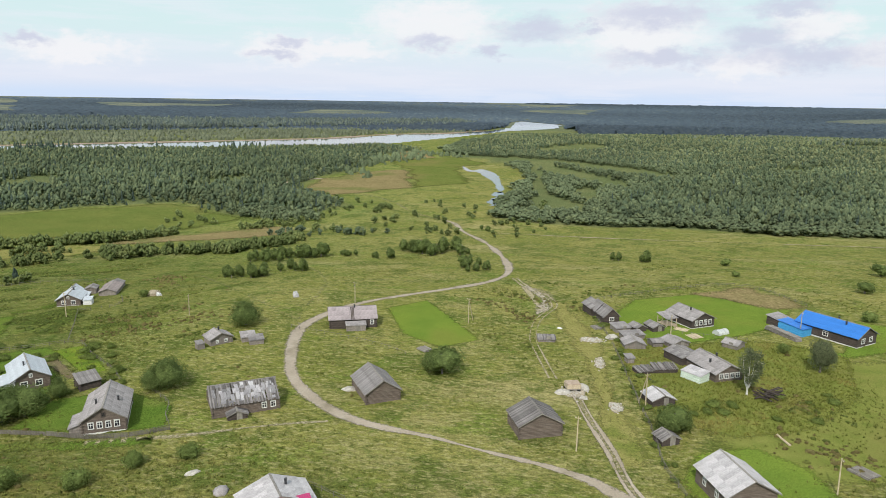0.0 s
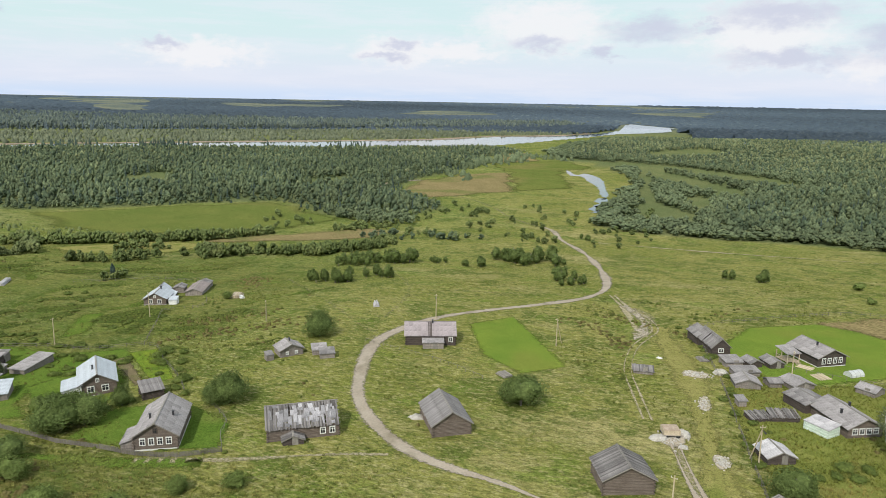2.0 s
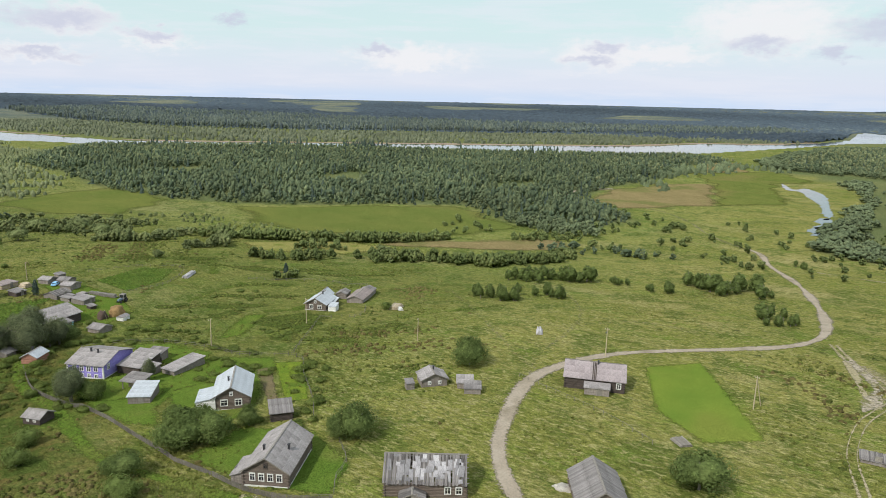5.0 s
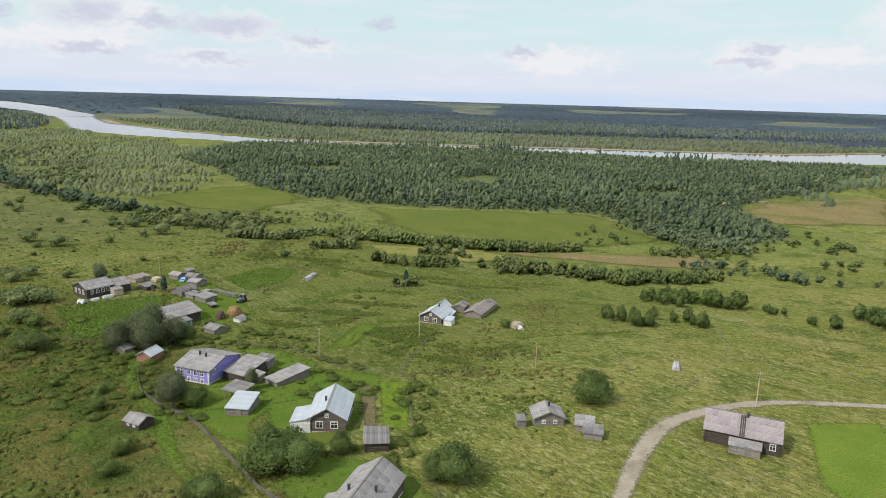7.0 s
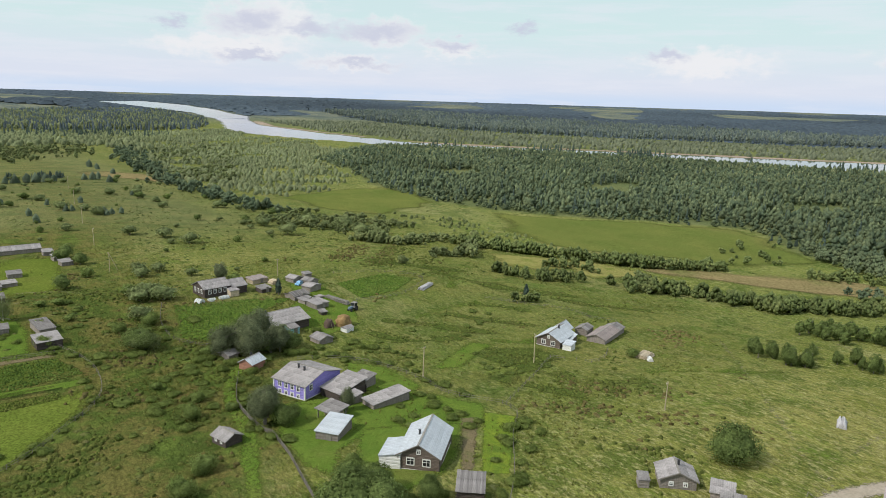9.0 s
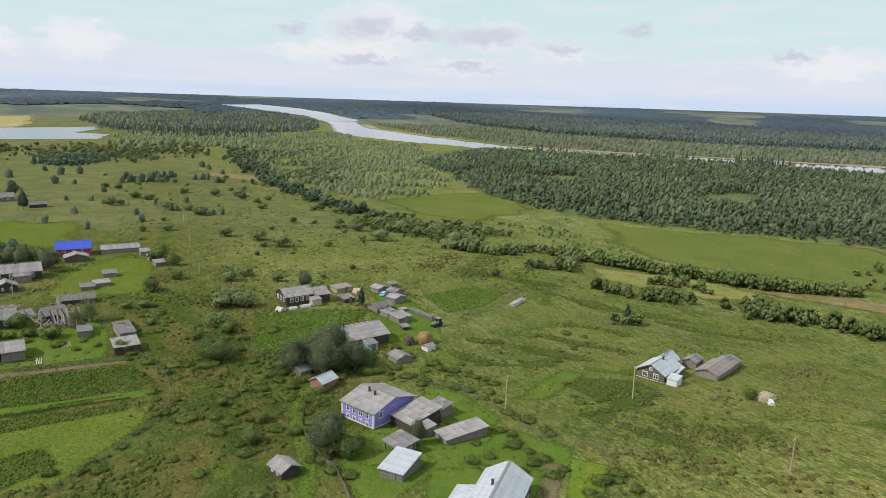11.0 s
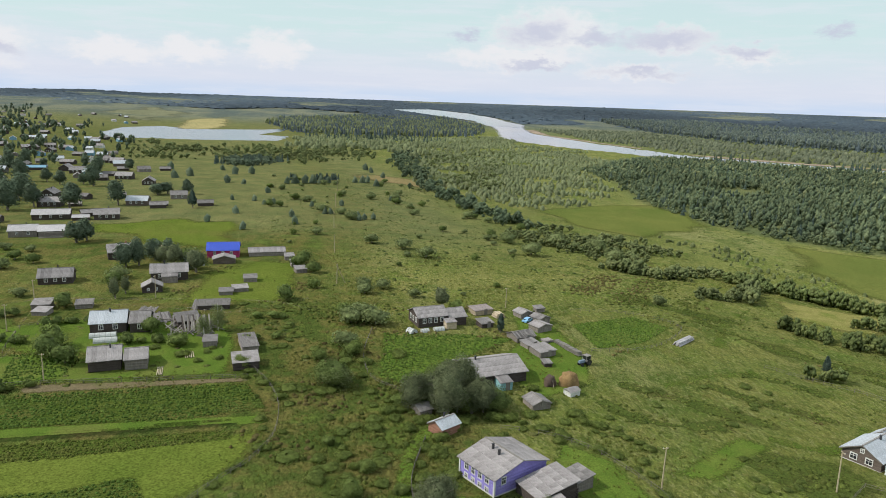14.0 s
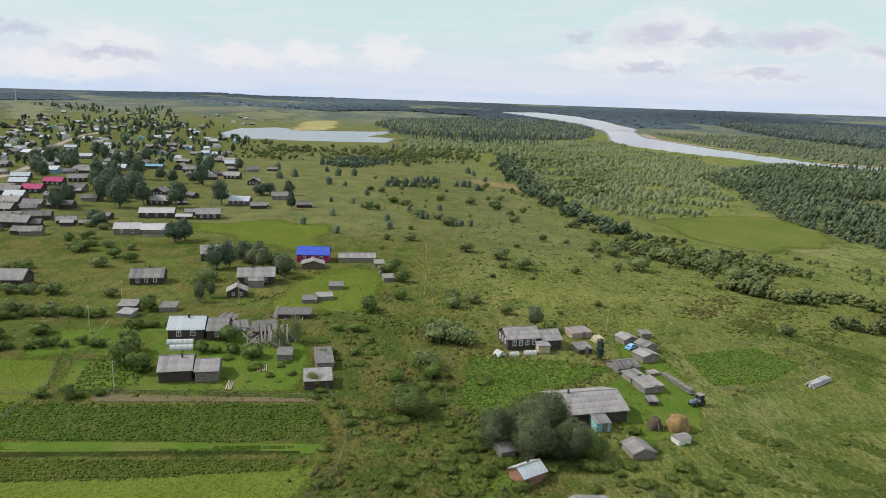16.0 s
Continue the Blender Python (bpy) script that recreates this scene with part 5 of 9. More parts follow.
for nm, lb, x, y, yaw, w, d, h, r, rt, rm in (
    ("shed", "grey plank shed in a row of outbuildings", 28.5, 199.8, 22, 5.2, 4.6, 1.7, 0.5, "m", SLATE_DIM),
    ("shed", "small dark shed with a gabled roof", 33.4, 201.0, 30, 4.2, 4.6, 1.7, 0.9, "p", SLATE_DIM),
    ("shed", "dark shed with white doors", 38.3, 202.6, 25, 4.6, 5.4, 1.7, 1.0, "p", SLATE_DIM),
    ("shed", "low shed with pale roof beside the fence", 30.4, 186.4, 8, 6.4, 5.6, 1.6, 1.3, "p", SLATE),
    ("shed", "low grey shed with pale patched roof", 41.6, 189.6, 30, 6.4, 6.0, 1.6, 1.0, "p", SLATE),
    ("shed", "flat-roofed shed behind the others", 31.0, 193.6, 20, 7.0, 4.0, 1.5, 0.4, "m", SLATE_DIM),
    ("shed", "rounded grey hut among the sheds", 36.4, 188.4, 20, 3.6, 4.0, 1.6, 0.7, "f", SLATE_DIM),
    ("bathhouse", "log bathhouse with a low pale roof", 31.4, 151.2, 20, 6.2, 5.8, 1.8, 1.3, "p", PALE_SLATE),
    ("shed", "tumbledown log shed with board roof", 30.0, 132.4, 24, 4.6, 3.8, 1.7, 1.0, "p", PLANK_ROOF),
    ("shed", "small shed with a grey roof", 57.0, 190.6, -40, 5.0, 5.4, 1.6, 1.0, "f", SLATE),
    ("shed", "dark shed at the edge of the yard", 98.0, 184.0, 30, 5.0, 5.0, 1.8, 0.6, "m", SLATE_DIM),
    ("privy", "grey board hut by the fence", 28.0, 174.0, 20, 2.4, 2.6, 1.8, 0.4, "m", SLATE_DIM),
    ("shed", "half-sunk shed beside the cart track", 7.6, 187.0, 5, 5.4, 3.4, 1.0, 0.5, "m", PLANK_ROOF),
):
    w, d, h, r = w * 0.94, d * 0.94, h * 0.8, r * 0.85
    building(nm, lb, x, y, yaw, w, d, h, r, rt, LOG_DARK if "log" in lb or "dark" in lb else PLANK_WALL, rm, "shed", "outbuildings east of the track", ov=0.3, boards=True, detail="long" if rm is not PLANK_ROOF else "boards", door="f" if w > 4 else "")
building("log_house", "grey farmhouse with a long patched roof", 47.4, 170.6, 24, 8.4, 12.0, 2.3, 1.8, "p", LOG, SLATE, wins=(("f", 4),), chims=((-2, -1), (1.6, 1.5)), size=(0.9, 1.0), seed=6)
building("log_annex", "weathered barn end behind the farmhouse", 41.6, 178.0, 30, 7.0, 7.0, 2.1, 0.9, "p", LOG_DARK, SLATE_DIM, "annex", ov=0.3)
building("glazed_annex", "pale green glazed annex with white roof", 42.0, 165.6, -47, 5.5, 3.8, 1.8, 0.5, "m", MINT, PALE_SLATE, "annex", ov=0.15, boards=True)
building("woodshed", "long collapsed open woodshed", 35.6, 169.6, 14, 6.0, 3.6, 1.0, 0.5, "m", LOG_DARK, PLANK_ROOF, "shed", ov=0.25, boards=True, detail="boards", holes=0.12)
building("woodshed", "slumped end of the collapsed woodshed", 30.6, 168.0, 24, 4.6, 3.4, 0.7, 0.4, "m", LOG_DARK, PLANK_ROOF, "shed", ov=0.2, boards=True, detail="boards", holes=0.16)
building("blue_roofed_house", "dark log house with a bright blue sheet roof", 87.6, 204.4, 38, 10.0, 18.5, 3.1, 2.3, "p", LOG_DARK, BLUE, wins=(("f", 2), ("l", 1)), chims=((-1.2, -3.5), (1.2, 0.0)), foot=WHITE, size=(1.3, 1.1), ov=0.5, seed=11)
building("blue_porch", "light blue boarded porch of the blue-roofed house", 77.8, 206.6, 38, 5.0, 8.0, 2.3, 0.7, "m", PORCH_BLUE, BLUE, "annex", ov=0.25, boards=True)
building("shed", "grey shed behind the blue-roofed house", 76.0, 214.5, 38, 6.0, 5.0, 2.0, 0.7, "m", LOG_DARK, SLATE, "shed", ov=0.3, boards=True)

# ---- violet house and its yard ----
V = building("violet_house", "violet boarded two-storey house with white trim", -154.6, 137.8, 24, 10.2, 13.0, 3.6, 1.7, "f", VIOLET, SLATE, wins=(("f", 4),), chims=((-1.5, -1.2), (0.6, -1.6)), size=(0.8, 1.05), zwin=2.1, foot=WHITE, boards=True, seed=12)
windows(V, "f", 4, 9.2, 12, 0.5, (0.7, 0.7))
windows(V, "r", 1, 9.2, 12, 2.2, (0.8, 1.1), at=[-4.0])
for cx_ in (-4.6, 4.6):
    part("corner_board", Shape().box(cx_ - 0.18, -6.16, 0, cx_ + 0.18, -5.85, 3.6), WHITE, V, "white corner board", pose(0, 0, 0))
building("barn", "large grey-roofed hay barn joined to the house", -147.0, 143.2, 16, 6.8, 8.6, 2.1, 1.4, "m", LOG_DARK, SLATE, "barn", ov=0.4, ends=True)
building("shed", "grey shed behind the barn", -149.4, 149.6, 20, 4.6, 4.4, 2.0, 0.6, "m", PLANK_WALL, SLATE_DIM, "shed", ov=0.3, boards=True)
building("shed", "small grey shed with tilted roof", -141.8, 142.6, 10, 3.4, 3.8, 1.6, 0.5, "m", PLANK_WALL, SLATE, "shed", ov=0.25, boards=True)
building("long_shed", "long open shed with a pale sheet roof", -137.6, 148.8, 4, 4.8, 10.0, 1.3, 0.8, "m", PLANK_WALL, SLATE, "shed", ov=0.3, boards=True)
wsh = thing("open_woodshed", -136.6, 135.2, 18, "open woodshed on posts with a flat grey roof", "shed")
for px_, py_ in ((-2.2, -1.8), (2.2, -1.8), (-2.2, 1.8), (2.2, 1.8)):
    part("post", shared("wpost", lambda: Shape().box(-0.09, -0.09, 0, 0.09, 0.09, 2.2).mesh("post", WOODGREY)), None, wsh, m=pose(px_, py_, 0))
slope(wsh, (-2.8, -2.4, 2.1), (5.6, 0, 0), (0, 4.8, 0.6), SLATE_DIM, seed=3)
part("stacked_wood", Shape().box(-2.0, -0.2, 0, 2.0, 1.6, 1.5), WOODPALE, wsh)
building("garage", "grey board garage with a white sloping roof", -129.2, 132.0, 38, 5.2, 7.0, 1.8, 0.8, "m", PLANK_WALL, TIN, "garage", ov=0.3, boards=True, door="f")
building("hut", "small log hut with two windows in rough grass", -137.6, 113.6, 18, 4.8, 4.4, 1.6, 0.9, "f", LOG_DARK, SLATE, "hut", wins=(("f", 2),), ov=0.35, size=(0.4, 0.4), zwin=0.9)
building("brick_bathhouse", "brick bathhouse with a pale blue tin roof", -173.0, 131.4, 30, 4.6, 5.4, 1.9, 1.1, "p", BRICK, TIN, "bathhouse", ov=0.3, boards=True, chims=((-0.8, 0.6),))
building("hut", "half-hidden grey hut under the willows", -182.0, 128.5, 20, 4.6, 3.4, 1.5, 0.7, "p", PLANK_WALL, SLATE_DIM, "hut", ov=0.3, boards=True)
building("log_house", "broad log house with a huge grey sheet roof", -199.6, 148.6, 100, 15.0, 12.4, 2.6, 2.0, "f", LOG_DARK, SLATE, wins=(("l", 2), ("f", 1)), chims=((-4, -0.3),), ov=0.5, seed=13)
building("entrance", "entrance porch with turquoise boards and plank roof", -192.2, 149.9, 100, 3.4, 3.6, 2.0, 0.6, "m", TEAL, SLATE_DIM, "annex", ov=0.2, boards=True, detail="boards", door="f")
building("log_house", "long dark log house with many white windows", -236.6, 141.0, 100, 9.6, 8.8, 3.0, 1.8, "f", LOG_DARK, SLATE, wins=(("l", 3), ("f", 4)), ov=0.4, size=(0.75, 1.15), zwin=1.3, seed=14)
building("log_house_end", "lower end of the long dark house", -236.9, 148.6, 100, 5.8, 7.8, 2.5, 1.7, "f", LOG_DARK, SLATE, "annex", ov=0.35)
building("porch", "open porch with pale roof", -231.6, 146.4, 100, 3.4, 2.8, 2.0, 0.4, "m", WOODPALE, SLATE, "annex", ov=0.2, boards=True)
for nm, lb, x, y, yaw, w, d, h, r, rt, wm, rm in (
    ("shed", "reddish shed with a brownish flat roof", -244.4, 159.1, 105, 7.0, 5.0, 1.9, 0.4, "m", WOODPALE, RUST_TIN),
    ("shed", "dark shed with grey board roof", -232.5, 157.0, 105, 4.6, 4.2, 1.6, 0.6, "m", LOG_DARK, SLATE_DIM),
    ("shed", "grey gabled shed beside the parked car", -241.0, 171.6, 108, 5.2, 5.0, 1.9, 0.9, "p", PLANK_WALL, SLATE),
    ("shed", "little grey shed behind the row", -246.0, 178.6, 100, 3.6, 3.0, 1.6, 0.4, "m", PLANK_WALL, SLATE_DIM),
    ("shed", "grey gabled shed in the yard", -235.8, 175.2, 112, 5.0, 5.0, 2.0, 0.9, "p", PLANK_WALL, SLATE_DIM),
    ("shed", "grey board shed with a broad roof", -228.8, 172.6, 112, 6.0, 5.0, 2.1, 0.8, "p", PLANK_WALL, SLATE),
    ("shed", "low barn with striped board roof", -222.4, 164.6, 106, 7.0, 6.2, 1.6, 1.2, "f", PLANK_WALL, PLANK_ROOF),
    ("shed", "low shed with sagging roof", -216.6, 165.2, 112, 5.0, 4.0, 1.4, 0.5, "m", PLANK_WALL, SLATE_DIM),
    ("shed", "square shed with grey and white roof", -211.4, 166.8, 108, 6.0, 5.6, 1.9, 0.6, "m", PLANK_WALL, SLATE),
    ("feed_box", "dark covered box by the fence", -204.2, 165.2, 90, 2.6, 3.0, 1.2, 0.3, "m", LOG_DARK, SLATE_DIM),
    ("shed", "grey shed below the haystack", -182.2, 154.4, 99, 5.2, 5.4, 1.7, 1.0, "p", PLANK_WALL, SLATE_DIM),
):
    w, d, h, r = w * 0.94, d * 0.94, h * 0.82, r * 0.85
    building(nm, lb, x, y, yaw, w, d, h, r, rt, wm, rm, "shed", "outbuildings of the farmyard", ov=0.3, boards=True, detail="boards" if rm is PLANK_ROOF else "long", door="f" if w > 4 else "")

# ---- western row ----
building("log_house", "dark house with a big grey roof above potato rows", -216.6, 59.2, 99, 7.6, 9.4, 2.6, 2.0, "f", LOG_DARK, SLATE, chims=((1.2, -0.8),), ov=0.4, seed=15, detail="long")
building("barn_end", "grey board barn joined to the dark house", -216.2, 66.2, 97, 5.4, 8.4, 2.5, 1.5, "f", PLANK_WALL, SLATE, "annex", ov=0.3, boards=True, detail="long")
building("log_house", "dark log house with a white sheet roof", -240.8, 55.0, 95, 9.4, 8.8, 2.9, 2.2, "f", LOG_DARK, TIN, wins=(("f", 2),), ov=0.4, size=(0.9, 1.2), chims=((0.3, -0.6),), seed=16, detail="long")
building("house_end", "grey-roofed end of the white-roofed house", -240.6, 62.9, 93, 5.4, 8.6, 2.7, 2.0, "f", LOG_DARK, SLATE_DIM, "annex", ov=0.35, wins=(("f", 1),), detail="long")
building("log_house", "lonely log house with three windows in the meadow", -292.6, 27.6, 97, 10.8, 8.2, 2.4, 2.2, "f", LOG_DARK, SLATE_DIM, wins=(("f", 3),), ov=0.4, chims=((0.5, 0.2),), detail="long")
building("log_house", "log house with grey roof and a boarded porch", -294.0, 62.4, 97, 12.4, 8.4, 3.0, 2.2, "f", LOG_DARK, SLATE, wins=(("f", 3),), ov=0.4, chims=((-1.5, -0.2),), detail="long")
building("porch", "grey board porch in front of the house", -288.4, 63.2, 97, 5.2, 3.0, 2.2, 0.5, "m", PLANK_WALL, SLATE_DIM, "annex", ov=0.2, boards=True, detail="long")
building("shed", "dark shed with pale gabled roof", -278.0, 59.4, 100, 6.6, 5.6, 2.0, 1.5, "p", LOG_DARK, SLATE, "shed", ov=0.35, wins=(("f", 2),), size=(0.5, 0.6), detail="long")
building("blue_roofed_house", "house with a deep blue sheet roof", -328.0, 77.6, 90, 12.6, 9.0, 3.0, 2.4, "f", CRIMSON, BLUE_DEEP, wins=(("f", 3),), ov=0.4, boards=True, detail="long")
building("shed", "pale roofed shed before the blue-roofed house", -316.0, 78.6, 95, 8.6, 6.0, 1.9, 1.2, "p", LOG, SLATE, "shed", ov=0.3, boards=True, detail="long")
building("long_barn", "long low barn with a pale sheet roof", -328.6, 94.0, 94, 14.5, 7.0, 1.7, 1.3, "f", PLANK_WALL, SLATE, "barn", ov=0.3, boards=True, detail="long")
for lb, x, y, yaw, w, d, h, r, rm in (
    ("small grey shed in a row along the yard", -319.2, 102.7, 94, 4.0, 4.2, 1.6, 0.6, SLATE_DIM),
    ("small pale shed in a row along the yard", -308.0, 104.6, 98, 3.6, 4.6, 1.5, 0.6, SLATE),
    ("small pale shed at the end of the row", -298.6, 106.4, 104, 4.4, 4.2, 1.5, 0.5, SLATE),
    ("low grey shed on the lawn", -287.3, 89.3, 93, 4.8, 4.2, 1.5, 0.5, SLATE_DIM),
    ("low pale shed by the lane", -271.7, 82.5, 93, 4.6, 4.0, 1.3, 0.4, SLATE_DIM),
    ("low pale shed by the lane", -275.2, 86.6, 100, 5.2, 4.0, 1.3, 0.4, SLATE),
    ("grey board shed by the lane", -262.1, 32.3, 92, 5.4, 5.0, 1.7, 0.6, SLATE_DIM),
    ("low patched shed by the lane", -261.8, 43.5, 96, 5.0, 4.2, 1.4, 0.5, PLANK_ROOF),
    ("low dark shed by the lane", -256.0, 34.0, 75, 4.6, 4.0, 1.2, 0.5, SLATE),
    ("long shed with black and grey board roof", -257.1, 80.1, 92, 9.4, 5.0, 1.4, 0.6, PLANK_ROOF),
    ("log shed with grey roof beside the fence", -212.0, 91.2, 97, 6.4, 6.0, 1.9, 0.7, SLATE),
    ("narrow shed with a patched roof", -223.4, 91.4, 100, 4.4, 9.0, 1.6, 0.7, PLANK_ROOF),
    ("small grey shed among shrubs", -225.8, 81.9, 91, 3.8, 4.0, 1.6, 0.5, SLATE_DIM),
    ("small pale shed near the house", -241.5, 74.5, 110, 6.4, 5.0, 1.9, 1.2, SLATE_DIM),
):
    building("shed", lb, x, y, yaw, w, d, h, r, "m", PLANK_WALL if w < 6 else LOG_DARK, rm, "shed", "outbuildings of the western row", ov=0.25, boards=True, detail="plain")
ruin = thing("collapsed_barn", -237.5, 76.5, 100, "collapsed barn, a heap of grey beams and roof boards", "ruin")
rnd = random.Random(41)
for i in range(46):
    me = shared("ruin_beam", lambda: Shape().box(-0.13, -3.0, 0, 0.13, 3.0, 0.16).mesh("beam", WOODGREY))
    part("beam", me, None, ruin, m=pose(rnd.uniform(-6, 6), rnd.uniform(-4, 4), rnd.uniform(0.0, 1.2), rnd.uniform(-22, 22), rnd.uniform(-8, 8), rnd.gauss(0, 30)))
for i in range(15):  # boards still nailed to the fallen roof, with gaps
    part("roof_board", shared("ruin_board_%d" % (i % 3 == 0), lambda: Shape().box(-0.19, 0, 0, 0.19, 6.2, 0.05).mesh("board", WOODGREY if i % 3 else LOG_DARK)), None, ruin, m=pose(-2.6 + 0.5 * i, -3.4 + rnd.uniform(-0.4, 0.4), 0.5, 26 + rnd.uniform(-3, 3), 0, rnd.uniform(-4, 4)))
for i in range(26):
    part("broken_board", shared("broken_board_%d" % (i % 2), lambda: Shape().box(-0.14, -1.1, 0, 0.14, 1.1, 0.05).mesh("board", WOODGREY if i % 2 else SLATE_DIM)), None, ruin, m=pose(rnd.uniform(-6, 5), rnd.uniform(-5.5, -2.5), rnd.uniform(0.15, 0.9), rnd.uniform(-25, 25), rnd.uniform(-12, 12), rnd.uniform(0, 180)))


# ---- plants ----
def crown_mesh(name, mat, n, rx, rz, z0, size, seed, lumps=14, cone=0.0, core_r=0.85):
    """A crown of leaf clumps over lumps that share one ellipsoid, with an inner mass and an uneven outline."""
    rs = np.random.RandomState(seed)
    R = np.array([rx, rx, rz])
    c = rs.normal(0, 1, (lumps, 3))
    c /= np.linalg.norm(c, axis=1)[:, None]
    c *= rs.uniform(0.35, 0.62, lumps)[:, None]
    lr = rs.uniform(0.34, 0.52, lumps)
    tone = rs.uniform(0.25, 0.6, lumps)
    pick = rs.randint(0, lumps, n)
    d = rs.normal(0, 1, (n, 3))
    d /= np.linalg.norm(d, axis=1)[:, None]
    unit = c[pick] + d * (lr[pick] * rs.uniform(0.75, 1.08, n))[:, None]
    nrm = 0.8 * d + 0.7 * unit + rs.normal(0, 0.38, (n, 3))
    nrm /= np.linalg.norm(nrm, axis=1)[:, None]

    def placed(u):
        p = u * R
        if cone:
            p[:, :2] *= (1 - cone * np.clip((u[:, 2] + 1) / 2, 0, 1))[:, None]
        p[:, 2] = np.maximum(p[:, 2] + z0 + rz, 0.1)
        return p

    p = placed(unit)
    a = np.cross(nrm, rs.normal(0, 1, (n, 3)))
    a /= np.linalg.norm(a, axis=1)[:, None] + 1e-9
    b = np.cross(nrm, a)
    s = size * rs.uniform(0.6, 1.4, n)[:, None]
    v = np.stack([p - a * s * 0.5, p + b * s * 0.45 - nrm * s * 0.12, p + a * s * 0.5, p - b * s * 0.45 - nrm * s * 0.12], 1).reshape(-1, 3)
    f = np.arange(4 * n).reshape(n, 4)
    tint = np.clip(tone[pick] + rs.normal(0, 0.10, n), 0, 0.72)
    seg, ring = 12, 7
    th, ph = np.meshgrid(np.linspace(0, 2 * np.pi, seg, endpoint=False), np.linspace(0.15, np.pi - 0.15, ring))
    u = np.stack([np.sin(ph) * np.cos(th), np.sin(ph) * np.sin(th), np.cos(ph)], -1).reshape(-1, 3)
    reach = np.max(np.clip(u @ c.T, 0, 1) + lr - 0.30, 1)
    core = placed(u * np.clip(reach, 0.3, 0.85)[:, None] * (core_r / 0.85))
    i = np.arange(ring * seg).reshape(ring, seg)
    cf = np.stack([i[:-1], i[1:], np.roll(i, -1, 1)[1:], np.roll(i, -1, 1)[:-1]], -1).reshape(-1, 4)
    return mesh_from(name, np.concatenate([v, core]), np.concatenate([f, cf + len(v)]), [mat], {"tint": ("FACE", np.concatenate([tint, np.full(len(cf), 0.42)]))})


def stem_mesh(name, mat, h, r, seed, lean=0.3, limbs=6, spread=0.5):
    s, rnd = Shape(), random.Random(seed)
    for k in range(2 if limbs > 3 else 1):
        x, y = rnd.uniform(-0.2, 0.2) * k, rnd.uniform(-0.2, 0.2) * k
        top = (x + rnd.uniform(-lean, lean), y + rnd.uniform(-lean, lean), h)
        mid = (x + (top[0] - x) * 0.4, y + (top[1] - y) * 0.4, h * 0.5)
        s.tube((x, y, -0.15), mid, r, r * 0.7, 6).tube(mid, top, r * 0.7, r * 0.2, 6)
    for i in range(limbs):
        z, a = h * rnd.uniform(0.25, 0.8), rnd.uniform(0, 6.28)
        l = h * spread * rnd.uniform(0.4, 0.8)
        s.tube((0, 0, z), (math.cos(a) * l, math.sin(a) * l, z + l * 0.7), r * 0.4, r * 0.1, 5)
    return s.mesh(name, mat)


BUSH_KINDS = {}


def bush_kind(key, name, category, label, leaf, bark, n, rx, rz, z0, size, h, r, seeds, cone=0.0, limbs=6, core_r=0.85):
    BUSH_KINDS[key] = (name, category, label,
                       [(crown_mesh("crown", leaf, n, rx, rz, z0, size, sd, cone=cone, core_r=core_r), stem_mesh("trunk", bark, h, r, sd, limbs=limbs)) for sd in seeds])


NEAR_KINDS = (
    ("bush", "willow_bush", "bush", "leafy green willow bush in rough grass", LEAF_NEAR, BARK, 4200, 2.3, 1.8, -0.3, 0.17, 2.4, 0.09, (1, 2, 3, 4)),
    ("dark", "alder_bush", "bush", "dense dark green bush beside the yard", LEAF_BUSH, BARK, 5600, 2.7, 2.3, -0.4, 0.17, 3.0, 0.12, (5, 6, 7)),
    ("grey", "grey_willow", "bush", "rounded grey-green willow bush", LEAF_GREY, BARK, 4200, 2.8, 1.9, -0.3, 0.18, 2.4, 0.1, (8, 9, 10)),
    ("tree", "tree", "tree", "tall leafy tree with a dark crown", LEAF_TREE, BARK, 7000, 3.3, 4.0, 0.3, 0.20, 6.5, 0.22, (11, 12, 13), 0.15),
    ("tall", "village_tree", "tree", "tall dark leafy tree among the houses", FAR_TREE, BARK, 1100, 4.2, 5.6, 0.2, 0.7, 8.5, 0.25, (31, 32, 33, 34), 0.25),
    ("birch", "birch", "tree", "slender birch with a pale white trunk", LEAF_GREY, BIRCH, 3800, 3.2, 5.4, -0.6, 0.20, 8.6, 0.17, (14, 15), 0.35, 0, 0.3),
    ("fir", "fir_tree", "tree", "young dark conical fir", NEEDLE, BARK, 900, 2.2, 2.8, 0.0, 0.4, 5.4, 0.12, (16, 17), 0.85, 0),
    ("herb", "tall_weeds", "weeds", "clump of tall green weeds", LEAF_WEED, BARK, 700, 1.5, 0.8, -0.45, 0.17, 0.7, 0.03, (18, 19, 20)),
)
NEAR_KINDS = (("sapling", "young_tree", "tree", "young leafy tree standing in the meadow", LEAF_BUSH, BARK, 2600, 1.6, 2.3, -0.2, 0.2, 3.6, 0.08, (41, 42, 43, 44), 0.4),) + NEAR_KINDS
for k_ in NEAR_KINDS:
    bush_kind(*k_)
for k_ in NEAR_KINDS[:5]:  # those far off, with fewer and coarser clumps
    bush_kind(k_[0] + "_far", *k_[1:6], 420, *k_[7:10], 0.42, *k_[11:])
PLANT = random.Random(77)


def plant(key, x, y, scale=1.0, wide=1.0, group="", label=""):
    if key + "_far" in BUSH_KINDS and math.hypot(x + 45, y - 110) > 175:
        key += "_far"
    name, category, lb, kinds = BUSH_KINDS[key]
    crown, stem = PLANT.choice(kinds)
    ob = new(name, stem)
    ob.matrix_basis = pose(x, y, float(gz(x, y)) - 0.05, 0, 0, PLANT.uniform(0, 360)) @ Matrix.Diagonal((scale * wide, scale * wide, scale, 1))
    tagged(ob, label or lb, category, group)
    c = new("crown", crown)
    c.parent = ob
    return ob


